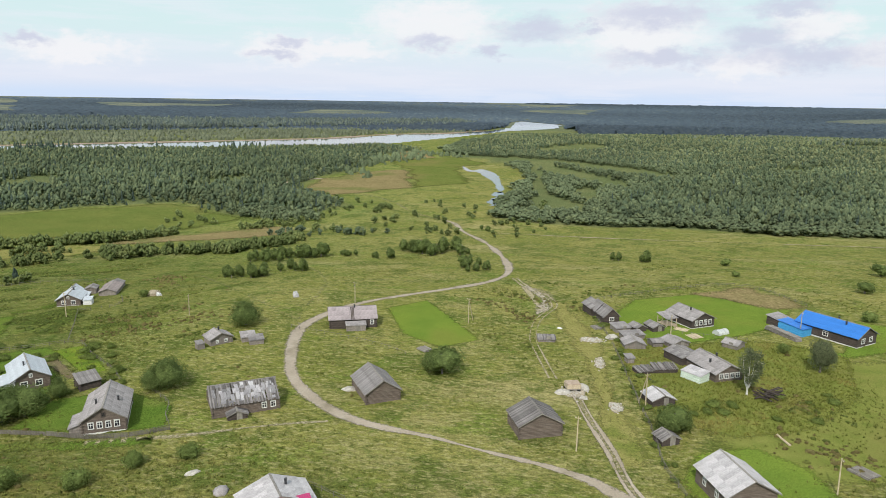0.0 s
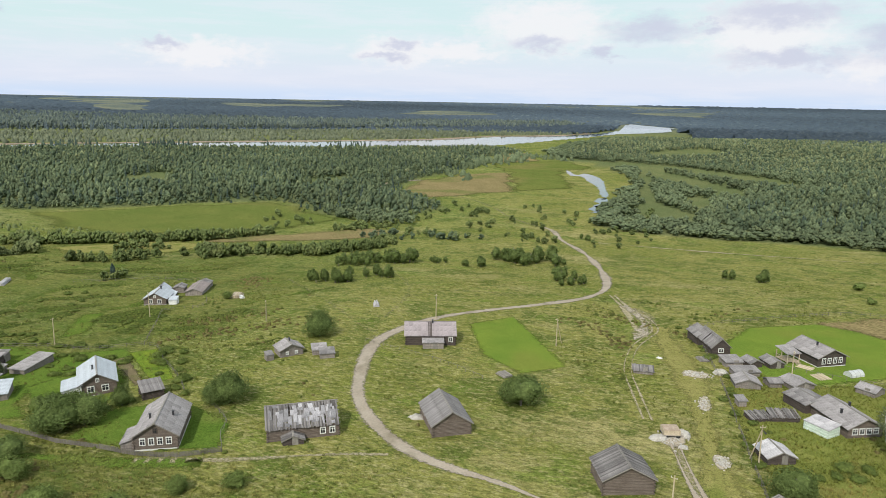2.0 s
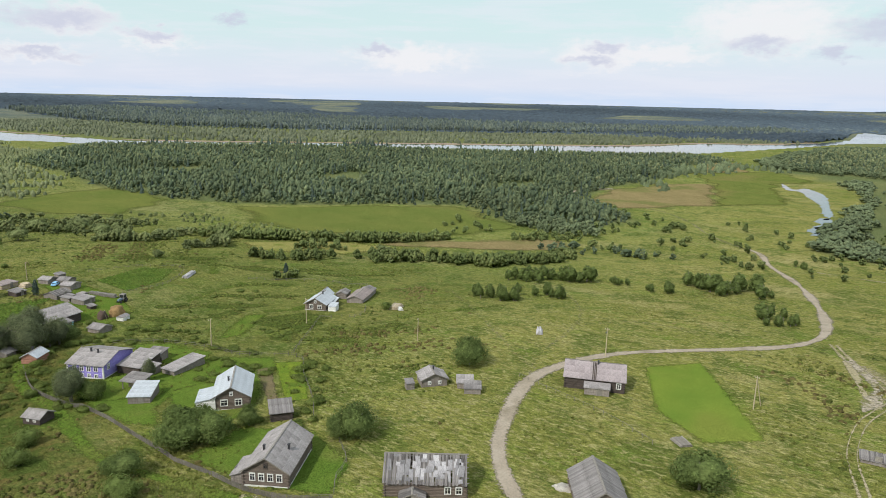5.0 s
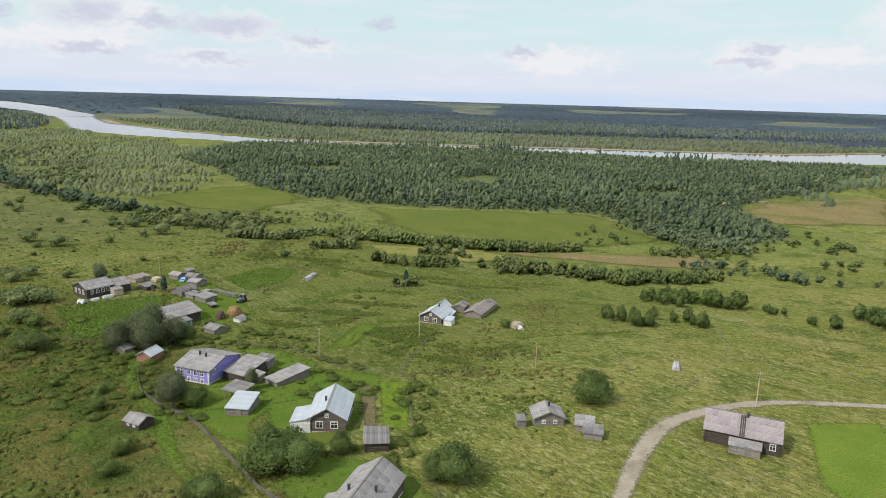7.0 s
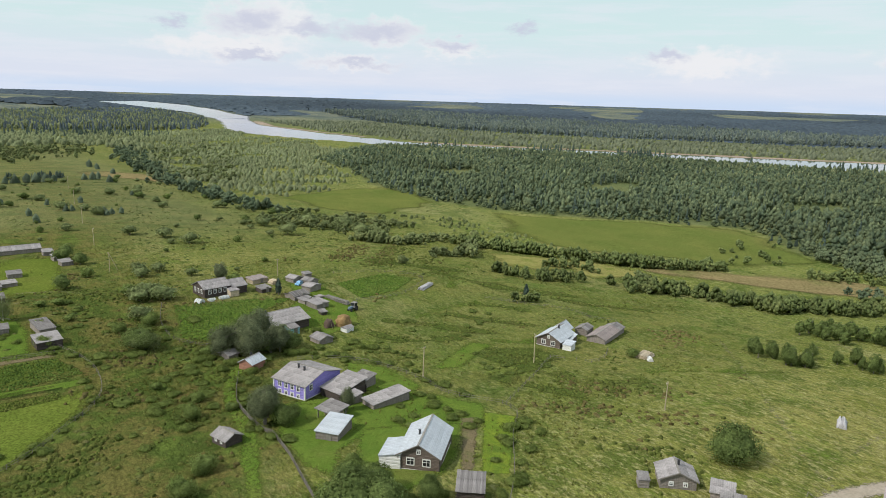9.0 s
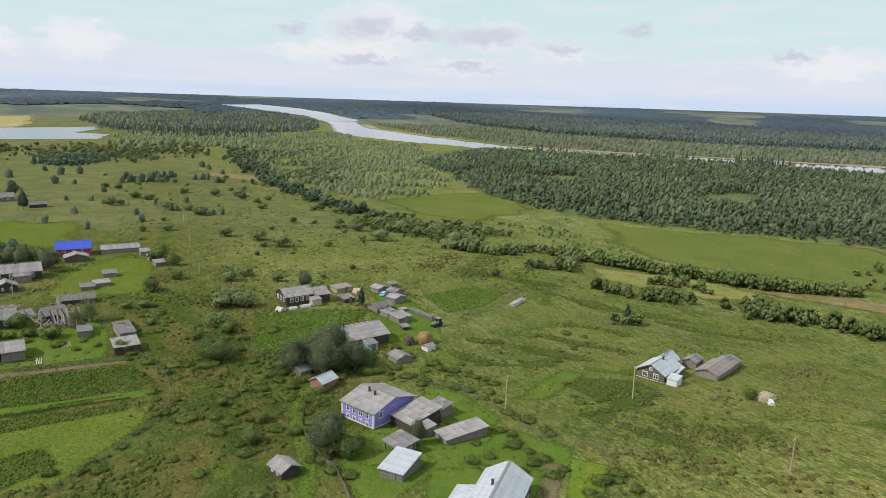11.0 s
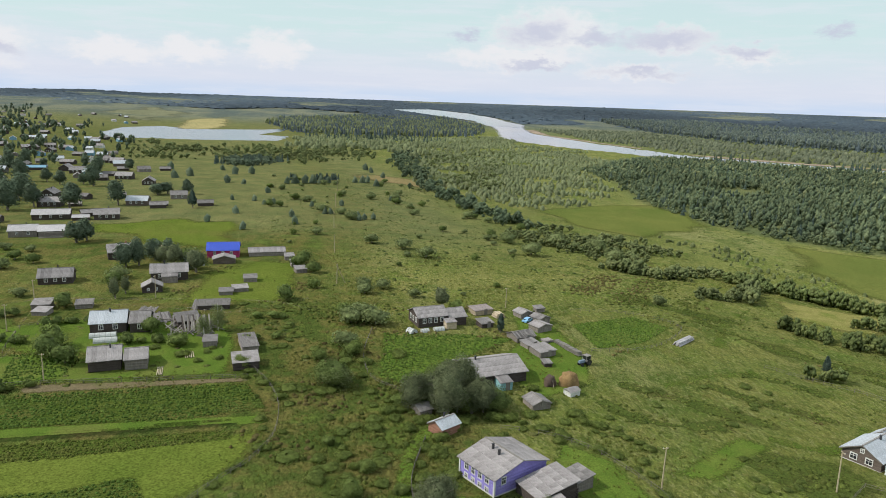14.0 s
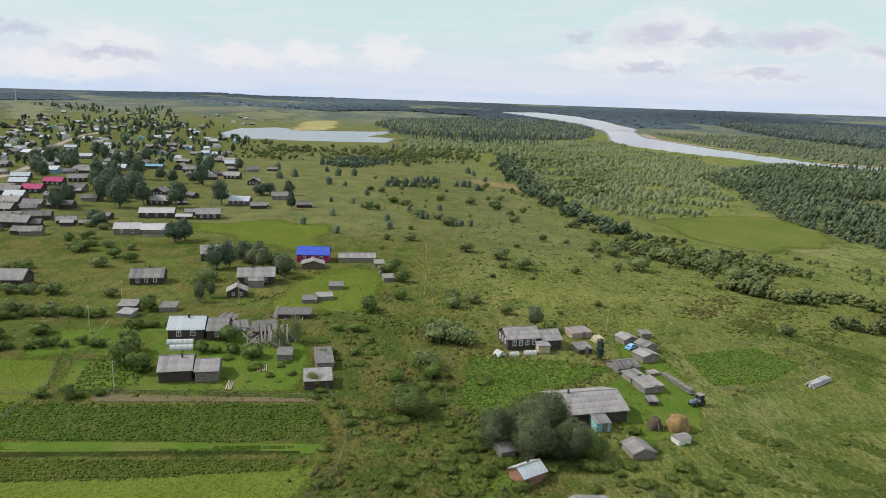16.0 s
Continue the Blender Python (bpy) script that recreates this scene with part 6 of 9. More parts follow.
# known shrubs and trees
for key, x, y, s, w in (
    ("dark", -17, 159, 1.35, 1.3), ("dark", -77.5, 186, 1.5, 1.05), ("dark", -76, 141, 1.35, 1.1), ("dark", -78.5, 138.5, 1.0, 1.0), ("dark", -101, 121, 1.5, 1.25), ("dark", -98, 124, 1.4, 1.1), ("dark", -104.5, 123, 1.2, 1.0),
    ("dark", -97, 133, 0.95, 0.8), ("bush", -111, 126.5, 0.9, 1.0), ("bush", -114, 128, 0.8, 1.0), ("bush", -109, 129, 0.8, 1.0), ("bush", -131, 223, 0.8, 1.0), ("fir", -196, 242, 0.8, 1.0), ("bush", -192, 243, 0.6, 1.0),
    ("tree", -84, 316, 0.7, 1.1), ("bush", -47, 331, 1.5, 1.2), ("bush", -40, 345, 1.6, 1.2), ("dark", -52, 338, 1.3, 1.2), ("dark", -44, 340, 1.5, 1.0), ("bush", -33, 336, 1.2, 1.2), ("tree", -22, 284, 0.75, 1.2), ("bush", -18, 287, 0.9, 1.0),
    ("tree", -27, 428, 0.8, 1.2), ("dark", -113, 302, 1.2, 1.2), ("dark", -106, 311, 1.3, 1.2), ("bush", -110, 306, 1.2, 1.2), ("bush", -118, 300, 1.1, 1.2), ("bush", -99, 314, 1.0, 1.2), ("bush", -108, 258, 1.2, 1.1), ("dark", -105, 262, 1.1, 1.0),
    ("bush", -112, 256, 0.8, 1.0), ("bush", -91, 271, 1.0, 1.0), ("bush", -64, 317, 0.9, 1.2), ("bush", -68, 313, 0.7, 1.2), ("bush", 87, 319, 0.9, 1.2), ("bush", 83, 288, 0.7, 1.0), ("dark", 120, 262, 1.0, 1.2), ("dark", 142, 300, 1.2, 1.2),
    ("bush", 42, 329, 0.9, 1.1), ("bush", 54, 322, 1.0, 1.2), ("bush", 69, 188, 0.8, 0.9), ("tree", 73, 175, 0.95, 1.0), ("bush", 104, 222, 0.9, 1.1), ("dark", 32, 137, 1.1, 1.2),
    ("bush", 34, 139, 1.0, 1.1), ("dark", -103, 126, 1.2, 1.1), ("tree", -250, 148, 0.8, 1.1), ("grey", -221, 116, 1.1, 1.1), ("grey", -238, 119, 1.2, 1.2), ("dark", -199, 111, 1.2, 1.3), ("bush", -152, 111, 0.9, 1.0), ("bush", -121, 101, 1.0, 1.0),
    ("tree", -183.5, 127, 0.84, 1.3), ("tree", -180, 141.5, 0.8, 1.3), ("tree", -185.5, 131.5, 0.8, 1.3), ("dark", -181, 144.5, 1.0, 1.3), ("tree", -179, 133.5, 0.98, 1.3), ("tree", -192, 137, 0.74, 1.3), ("tree", -185, 135.5, 1.08, 1.2), ("tree", -187.5, 138.5, 1.05, 1.1), ("tree", -180, 139, 0.70, 1.2), ("tree", -189, 136, 0.74, 1.1), ("dark", -191, 134, 1.4, 1.2), ("dark", -181, 136, 1.2, 1.1), ("tree", -141, 122.5, 0.9, 1.1), ("tree", -144, 124, 0.8, 1.1),
    ("dark", -139, 126, 1.0, 1.0), ("tree", -138, 139.5, 0.55, 0.9), ("grey", -198, 112, 1.2, 1.1), ("bush", -215, 117, 1.1, 1.0), ("grey", -242, 123, 1.2, 1.2), ("grey", -236, 126, 1.2, 1.2), ("bush", -246, 118, 1.0, 1.2), ("tree", -312, 58, 0.9, 1.2),
    ("tree", -301, 70, 1.0, 1.3), ("tree", -308, 62, 1.0, 1.2), ("dark", -263, 101, 1.1, 1.1), ("bush", -276, 110, 1.0, 1.0), ("birch", -236, 83, 0.7, 1.2), ("birch", -230, 80, 0.6, 1.2), ("bush", -247, 152, 1.0, 1.0), ("fir", -227, 160, 0.9, 0.9),
    ("bush", -228, 45, 1.6, 1.1), ("dark", -222, 45, 1.3, 1.0), ("dark", -218, 50, 1.1, 1.0), ("dark", -262, 38, 1.0, 1.1), ("dark", -236, 66, 1.0, 1.0), ("bush", -226, 74, 1.0, 1.1), ("tree", -270, 50, 0.7, 1.0), ("tree", -275, 52, 0.6, 1.0),
    ("bush", 10, 95, 0.8, 1.2), ("bush", -70, 100, 0.8, 1.2), ("bush", -82, 98, 0.9, 1.3), ("bush", -94, 104, 1.0, 1.3), ("dark", -100, 108, 1.0, 1.2), ("bush", -64, 108, 0.7, 1.3), ("bush", -56, 112, 0.7, 1.3), ("bush", -128, 106, 0.9, 1.2),
    ("dark", -316, 66, 1.3, 1.2), ("tree", -55, 334, 0.7, 1.2), ("tree", -49, 342, 0.75, 1.2), ("tree", -42, 334, 0.8, 1.2), ("tree", -36, 342, 0.75, 1.2), ("tree", -30, 338, 0.6, 1.2), ("dark", -26, 290, 1.3, 1.2), ("dark", -58, 340, 1.3, 1.2),
    ("dark", -121, 304, 1.2, 1.2), ("dark", -103, 309, 1.2, 1.2), ("dark", -97, 312, 1.3, 1.2), ("dark", -116, 258, 1.1, 1.2), ("dark", -102, 257, 1.2, 1.2), ("bush", -96, 274, 0.9, 1.2), ("tree", -88, 320, 0.6, 1.2), ("dark", -305, 106, 1.2, 1.0), ("dark", -311, 108, 1.2, 1.0), ("dark", -297, 111, 1.0, 1.0),
):
    if y > 240 and -130 < x < 60:
        for j in range(3):
            plant("sapling", x + PLANT.gauss(0, 2.0), y + PLANT.gauss(0, 2.4), s * PLANT.uniform(0.95, 1.5), w, "young trees of the meadow")
    else:
        plant(key, x, y, s * 1.25, w)


BELTS = [  # shrub belts: line, spacing, spread, heights, leaf
    ([(-300, 282), (-289, 290), (-277, 296), (-265, 305), (-254, 313), (-243, 324), (-232, 333), (-220, 341), (-212, 356), (-204, 376)], 1.2, 1.5, 4.2, 6.8, "BELT"),
    ([(-233, 258), (-225, 262), (-217, 268), (-214, 275), (-208, 279)], 1.2, 1.7, 3.2, 5.5, "BELT"),
    ([(-234, 289), (-234, 297), (-234, 305), (-221, 303), (-217, 305)], 2.0, 1.2, 3.0, 5.2, "BELT"),
    ([(-204, 313), (-192, 301), (-184, 296)], 2.2, 1.4, 2.6, 4.6, "LEAF_GREY"),
    ([(-270, 252), (-267, 258), (-268, 266), (-278, 276), (-287, 282)], 1.3, 2.0, 3.2, 5.6, "LEAF_GREY"),
    ([(-318, 236), (-303, 247), (-301, 259)], 1.3, 2.4, 3.2, 5.8, "LEAF_GREY"),
    ([(-192, 237), (-190, 240)], 1.2, 0.9, 2.6, 4.4, "BELT"),
    ([(-193, 293), (-181, 306), (-168, 315), (-154, 317), (-145, 325), (-137, 335), (-131, 350), (-128, 372)], 1.0, 2.4, 4.2, 6.2, "BELT"),
    ([(-177, 406), (-163, 416), (-155, 432)], 1.6, 3.0, 3.5, 5.5, "BELT"),
    ([(-150, 385), (-118, 395), (-95, 400)], 1.6, 3.5, 2.5, 5.0, "LEAF_DARK"),
    ([(-400, 213), (-368, 230), (-343, 250), (-320, 264), (-290, 276)], 1.5, 3.4, 2.4, 5.2, "LEAF_GREY"),
    ([(-420, 240), (-380, 262), (-350, 285)], 2.4, 5.0, 2.2, 4.4, "LEAF_GREY"),
    ([(-640, 225), (-592, 214), (-530, 222), (-465, 224), (-410, 235)], 2.0, 4.0, 3.5, 7.0, "LEAF_DARK"),
    ([(-1034, 268), (-840, 240), (-640, 225)], 2.4, 6.0, 4.0, 8.0, "LEAF_DARK"),
    ([(-593, 106), (-606, 126), (-619, 145)], 1.2, 1.6, 3.5, 6.0, "NEEDLE"),
    ([(-786, 40), (-820, 70), (-857, 100)], 0.9, 4.5, 5.0, 9.0, "NEEDLE"),
    ([(-565, 968), (-640, 930), (-713, 895), (-785, 830), (-871, 780), (-985, 668)], 1.6, 11.0, 11.0, 17.0, "NEEDLE"),
    ([(-300, 1165), (-350, 1115), (-420, 1068), (-500, 1022), (-565, 985)], 2.4, 9.0, 8.0, 14.0, "NEEDLE"),
]


def forked_birch(x, y, h, seed):
    """An old birch: one short bole that forks into pale slender stems, with a loose crown hanging along them."""
    rnd, rs = random.Random(seed), np.random.RandomState(seed)
    s, tips = Shape(), []
    s.tube((0, 0, -0.15), (0.1, 0, 1.5), 0.24, 0.2, 8)
    for k in range(5):
        a = k * 1.26 + rnd.uniform(-0.3, 0.3)
        top = np.array((math.cos(a) * rnd.uniform(0.9, 1.9), math.sin(a) * rnd.uniform(0.9, 1.9), h * rnd.uniform(0.8, 1.0)))
        knee = np.array((math.cos(a) * 0.7, math.sin(a) * 0.7, 3.0))
        s.tube((0.1, 0, 1.4), tuple(knee), 0.15, 0.12, 6).tube(tuple(knee), tuple(top), 0.12, 0.03, 6)
        for j in range(9):
            f = rnd.uniform(0.1, 1.0)
            p = knee + (top - knee) * f
            b = rnd.uniform(0, 6.28)
            l = rnd.uniform(0.6, 1.7) * (1.15 - 0.6 * f)
            q_ = p + np.array((math.cos(b) * l, math.sin(b) * l, 0.35 * l))
            s.tube(tuple(p), tuple(q_), 0.04, 0.012, 4)
            tips += [q_, p + (q_ - p) * 0.6]
        tips.append(top)
    ob = new("birch", s.mesh("trunk", BIRCH))
    ob.matrix_basis = pose(x, y, float(gz(x, y)), 0, 0, rnd.uniform(0, 360))
    tagged(ob, "old forked birch with pale stems and a loose crown", "tree")
    tips = np.array(tips)
    n = 4200
    pick = rs.randint(0, len(tips), n)
    p = tips[pick] + rs.normal(0, 1, (n, 3)) * np.array((0.36, 0.36, 0.5)) - np.array((0, 0, 0.3))
    a = rs.normal(0, 1, (n, 3))
    a /= np.linalg.norm(a, axis=1)[:, None]
    b = np.cross(a, rs.normal(0, 1, (n, 3)))
    b /= np.linalg.norm(b, axis=1)[:, None]
    z = rs.uniform(0.09, 0.2, n)[:, None]
    v = np.stack([p - a * z, p + b * z * 0.8, p + a * z, p - b * z * 0.8], 1).reshape(-1, 3)
    me = mesh_from("crown", v, np.arange(4 * n).reshape(n, 4), [LEAF_TREE], {"tint": ("FACE", np.clip(0.4 + 0.12 * rs.normal(0, 1, len(tips))[pick] + 0.1 * rs.normal(0, 1, n), 0, 0.9))})
    new("crown", me).parent = ob


forked_birch(51.6, 158.0, 10.6, 5)
# single bushes over the pasture
for x, y, s_ in ((-364, 207, 1.5), (-336, 209, 1.6), (-441, 207, 1.2), (-504, 173, 1.4), (-503, 157, 1.2), (-436, 122, 1.3), (-433, 132, 1.0), (-415, 136, 1.3), (-351, 139, 1.2), (-340, 151, 1.3), (-323, 158, 1.3), (-366, 233, 1.7), (-352, 249, 1.8), (-331, 247, 1.6)):
    plant("grey", x, y, s_ * 1.2, 1.15, "bushes scattered over the pasture")
for i in range(95):
    x = PLANT.uniform(-640, -255)
    y = PLANT.uniform(95, 235) + 0.02 * (x + 255)
    if y > 250 - 0.1 * (x + 255) or (x > -340 and y < 125):
        continue
    plant(PLANT.choice(("bush", "bush", "grey", "grey", "grey", "dark")), x, y, PLANT.uniform(0.4, 1.25), 1.1, "bushes scattered over the pasture")
for i in range(34):
    x, y = PLANT.uniform(-215, -140), PLANT.uniform(40, 125)
    if y < 100 and x > -185 + (100 - y) * 0.4 and x < -150 or (x < -150 - (100 - y) * 0.1 and y < 98 and x > -206):
        continue
    plant(PLANT.choice(("bush", "herb", "herb")), x, y, PLANT.uniform(0.5, 1.0), 1.2, "weeds in the gully")


# ---- woods: many trees in one sheet of foliage each ----
def templates(kind, seeds):
    out = []
    for sd in seeds:
        rs = np.random.RandomState(sd)
        tone = None
        if kind in ("leaf", "birch", "round"):
            n, wide, size = {"leaf": (11, 0.33, 0.17), "round": (15, 0.35, 0.16), "birch": (5, 0.25, 0.22)}[kind]
            c = rs.normal(0, 1, (n, 3))
            c /= np.linalg.norm(c, axis=1)[:, None]
            c[:, 2] = np.abs(c[:, 2]) * rs.choice((1, 1, -1), n)
            c = c * (wide, wide, 0.36) * rs.uniform(0.75, 1.05, n)[:, None] + (0, 0, 0.48)
            if kind == "birch":
                c[:, :2] *= 1.35 - 0.85 * c[:, 2:3]
            c = np.vstack([c, (0, 0, 0.42), (rs.normal(0, 0.04), rs.normal(0, 0.04), 0.80)])
            rad = np.append(rs.uniform(0.75, 1.25, n) * size, (0.24, size * 0.9))
            octa = np.array([(1, 0, 0), (0, 1, 0), (-1, 0, 0), (0, -1, 0), (0, 0, 1), (0, 0, -1)], float)
            fo = np.array([(0, 1, 4), (1, 2, 4), (2, 3, 4), (3, 0, 4), (1, 0, 5), (2, 1, 5), (3, 2, 5), (0, 3, 5)])
            v, f = [], []
            for k in range(len(c)):
                a = rs.uniform(0, 1.57)
                turn = np.array([(math.cos(a), -math.sin(a), 0), (math.sin(a), math.cos(a), 0), (0, 0, 1.05)])
                f.append(fo + 6 * k)
                v.append(octa @ turn.T * rad[k] * rs.uniform(0.75, 1.3, (6, 1)) + rs.normal(0, 0.02, (6, 3)) + c[k])
            v, f = np.concatenate(v), np.concatenate(f)
            v[:, 2] = np.clip(v[:, 2], 0.0, 1.05)
            tone = np.repeat(rs.normal(0, 0.07, len(c)), 8)
        elif kind == "far":
            seg, prof = 6, ((0.05, 0.85), (0.55, 0.74))
            v, f = [], []
            for zz, rr in prof:
                for i in range(seg):
                    an = 2 * math.pi * (i + rs.uniform(-0.3, 0.3)) / seg
                    q = 0.46 * rr * rs.uniform(0.66, 1.28)
                    v.append((math.cos(an) * q, math.sin(an) * q, zz + rs.uniform(-0.07, 0.07)))
            v.append((rs.uniform(-0.08, 0.08), rs.uniform(-0.08, 0.08), 1.0))
            for i in range(seg):
                a0, a1, b0, b1 = i, (i + 1) % seg, seg + i, seg + (i + 1) % seg
                f += [(a0, a1, b1), (a0, b1, b0), (b0, b1, 2 * seg)]
            v, f = np.array(v), np.array(f)
        elif kind == "tuft":
            v, f = [], []
            for k in range(7):
                an, r0, r1 = rs.uniform(0, 6.28), rs.uniform(0.0, 0.35), rs.uniform(0.25, 0.6)
                cx, cy = math.cos(an), math.sin(an)
                o = len(v)
                v += [(cx * r0 - cy * 0.16, cy * r0 + cx * 0.16, 0), (cx * r0 + cy * 0.16, cy * r0 - cx * 0.16, 0), (cx * r1, cy * r1, rs.uniform(0.6, 1.0))]
                f.append((o, o + 1, o + 2))
            v, f = np.array(v), np.array(f)
        elif kind == "fir":
            v, f = [], []
            tiers, seg = 4, 6
            for k in range(tiers):
                zb, zt = 0.08 + 0.22 * k, 0.08 + 0.22 * k + 0.36
                r = 0.30 * (1 - k / (tiers + 0.3))
                o = len(v)
                v.append((0, 0, min(zt, 1.0)))
                for i in range(seg):
                    an = 2 * math.pi * (i + rs.uniform(-0.3, 0.3)) / seg
                    q = r * rs.uniform(0.7, 1.25)
                    v.append((math.cos(an) * q, math.sin(an) * q, zb + rs.uniform(-0.05, 0.05)))
                f += [(o, o + 1 + i, o + 1 + (i + 1) % seg) for i in range(seg)]
            v, f = np.array(v), np.array(f)
        else:
            n = 7
            d = rs.normal(0, 1, (n, 3))
            d /= np.linalg.norm(d, axis=1)[:, None]
            p = d * 0.35
            p[:, 2] = p[:, 2] * 0.8 + 0.6
            a = rs.normal(0, 1, (n, 3))
            b = np.cross(d, a)
            a /= np.linalg.norm(a, axis=1)[:, None]
            b /= np.linalg.norm(b, axis=1)[:, None]
            v = np.stack([p - a * 0.34, p + b * 0.34, p + a * 0.34, p - b * 0.34], 1).reshape(-1, 3)
            f = np.arange(4 * n).reshape(n, 4)
            f = np.concatenate([f[:, [0, 1, 2]], f[:, [0, 2, 3]]])
        out.append((v, f, np.zeros(len(f)) if tone is None else tone))
    return out


def woods(name, label, xy, h, w, mat, kind="leaf", seed=1, sink=0.0, category="woods"):
    """Trees at the given places: heights h, crown widths w."""
    rs = np.random.RandomState(seed)
    tp = templates(kind, [seed * 10 + i for i in range(6)])
    which = rs.randint(0, 6, len(xy))
    an = rs.uniform(0, 6.283, len(xy))
    stand = np.sin(xy[:, 0] / 61 + 1.7 * np.sin(xy[:, 1] / 83)) * np.sin(xy[:, 1] / 47 + 1.3 * np.sin(xy[:, 0] / 71))
    tone = np.clip(0.40 + 0.11 * rs.normal(0, 1, len(xy)) + 0.16 * stand, 0, 0.98)
    z = gz(xy[:, 0], xy[:, 1]) - sink
    V, F, T, o = [], [], [], 0
    for k, (v, f, dt) in enumerate(tp):
        s = which == k
        if not s.any():
            continue
        c, sn = np.cos(an[s])[:, None], np.sin(an[s])[:, None]
        x = (v[:, 0] * c - v[:, 1] * sn) * w[s, None] + xy[s, 0, None]
        y = (v[:, 0] * sn + v[:, 1] * c) * w[s, None] + xy[s, 1, None]
        zz = v[:, 2] * h[s, None] + z[s, None]
        V.append(np.stack([x, y, zz], -1).reshape(-1, 3))
        n = s.sum()
        F.append((f[None] + (np.arange(n) * len(v))[:, None, None] + o).reshape(-1, 3))
        T.append(np.clip(tone[s][:, None] + dt[None], 0, 0.98).ravel())
        o += n * len(v)
    me = mesh_from(name, np.concatenate(V), np.concatenate(F), [mat], {"tint": ("FACE", np.concatenate(T))})
    if kind != "tuft":
        me.polygons.foreach_set("use_smooth", np.ones(len(me.polygons), bool))
    return tagged(new(name, me), label, category, kind="stuff")


def scatter(poly, spacing, seed, rim=3.0, gaps=0.0):
    """Uneven places inside a polygon, about one per spacing squared."""
    rs = np.random.RandomState(seed)
    p = np.asarray(poly, float)
    lo, hi = p.min(0), p.max(0)
    X, Y = np.meshgrid(np.arange(lo[0], hi[0], spacing), np.arange(lo[1], hi[1], spacing))
    q = np.stack([X.ravel(), Y.ravel()], 1) + rs.uniform(-0.5, 0.5, (X.size, 2)) * spacing
    q = q[inside(q[:, 0], q[:, 1], p) + rs.normal(0, rim, len(q)) > 0]
    if gaps:
        wave = np.sin(q[:, 0] / 23 + 2 * np.sin(q[:, 1] / 41)) * np.sin(q[:, 1] / 31 + 1.7 * np.sin(q[:, 0] / 37))
        q = q[wave + rs.normal(0, 0.25, len(q)) > -1 + gaps]
    return q


def sized(q, lo, hi, ratio, seed):
    rs = np.random.RandomState(seed)
    h = rs.uniform(lo, hi, len(q))
    return h, h * ratio * rs.uniform(0.8, 1.25, len(q))


def mixed_woods(label, q, h, w, seed, conifers=0.2, kind="birch", start=900.0):
    """Woods with scattered spruces, in three tiers by distance from the village: leaf colours turn paler, then bluer,
    as painted haze; crowns turn coarser.
    """
    rs = np.random.RandomState(seed)
    r = np.hypot(q[:, 0] + 30, q[:, 1] - 60) + rs.normal(0, 160, len(q))
    firs = rs.uniform(0, 1, len(q)) < conifers
    zone = np.where(r < start, 0, np.where(r < start + 850, 1, 2))
    dark = rs.uniform(0, 1, len(q)) < 0.42
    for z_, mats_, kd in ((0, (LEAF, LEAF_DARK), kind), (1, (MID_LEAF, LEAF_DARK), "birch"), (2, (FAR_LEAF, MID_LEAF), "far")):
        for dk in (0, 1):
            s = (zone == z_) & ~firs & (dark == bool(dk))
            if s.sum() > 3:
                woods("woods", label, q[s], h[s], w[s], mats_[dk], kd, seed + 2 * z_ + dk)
    if (firs).sum() > 3:
        woods("spruces", "dark spruces standing among the woods", q[firs], h[firs] * 1.12, w[firs] * 1.05, NEEDLE, "fir", seed + 7)


q = scatter(F1, 5.4, 1, 3.0, 0.12)
for glade in ([(-454, 520), (-430, 545), (-412, 556), (-433, 592), (-470, 632), (-496, 640), (-490, 590)], [(-488, 505), (-466, 500), (-468, 535), (-486, 545)], [(-632, 480), (-590, 490), (-588, 535), (-622, 556), (-666, 550)], [(-330, 640), (-290, 680), (-260, 640), (-300, 610)]):
    q = q[inside(q[:, 0], q[:, 1], glade) + np.random.RandomState(9).normal(0, 3, len(q)) < 0]
deep = inside(q[:, 0], q[:, 1], F1)
h, w = sized(q, 5.5, 9.8, 0.72, 4)
h *= np.clip(0.5 + deep / 60, 0.5, 1.0)
w *= np.clip(0.8 + deep / 100, 0.75, 1.0)
bank = np.exp(-np.maximum(-inside(q[:, 0], q[:, 1], RIVER_NEAR + RIVER_FAR[::-1]), 0) / 55)
h *= 1 + 0.55 * bank
mixed_woods("mixed birch and alder woods on the flood plain", q, h, w, 1, 0.10, "birch", 1000)
# woods across the road, with clearings between winding willow rows
CLEARINGS = ([(-16, 844), (4, 850), (12, 774), (8, 703), (12, 618), (24, 595), (42, 563), (38, 518), (10, 506), (-8, 512), (-7, 556), (-3, 615), (-4, 675), (-2, 751)], [(30, 668), (56, 660), (54, 588), (36, 572)],
             [(-46, 1032), (0, 992), (38, 976), (73, 934), (105, 896), (140, 856), (160, 800), (150, 750), (128, 768), (98, 790), (66, 825), (34, 885), (-3, 890), (-42, 930)], [(-10, 918), (34, 862), (54, 818), (70, 780), (92, 729), (84, 655), (52, 695), (30, 750), (2, 790)],
             [(0, 1220), (48, 1310), (104, 1380), (125, 1290), (115, 1190), (45, 1110), (0, 1080)], [(-138, 1055), (-100, 1033), (-65, 1012), (-36, 990), (-34, 890), (-60, 900)], [(267, 897), (317, 935), (370, 942), (300, 860)], [(420, 1450), (560, 1500), (760, 1560), (700, 1440), (560, 1390)])
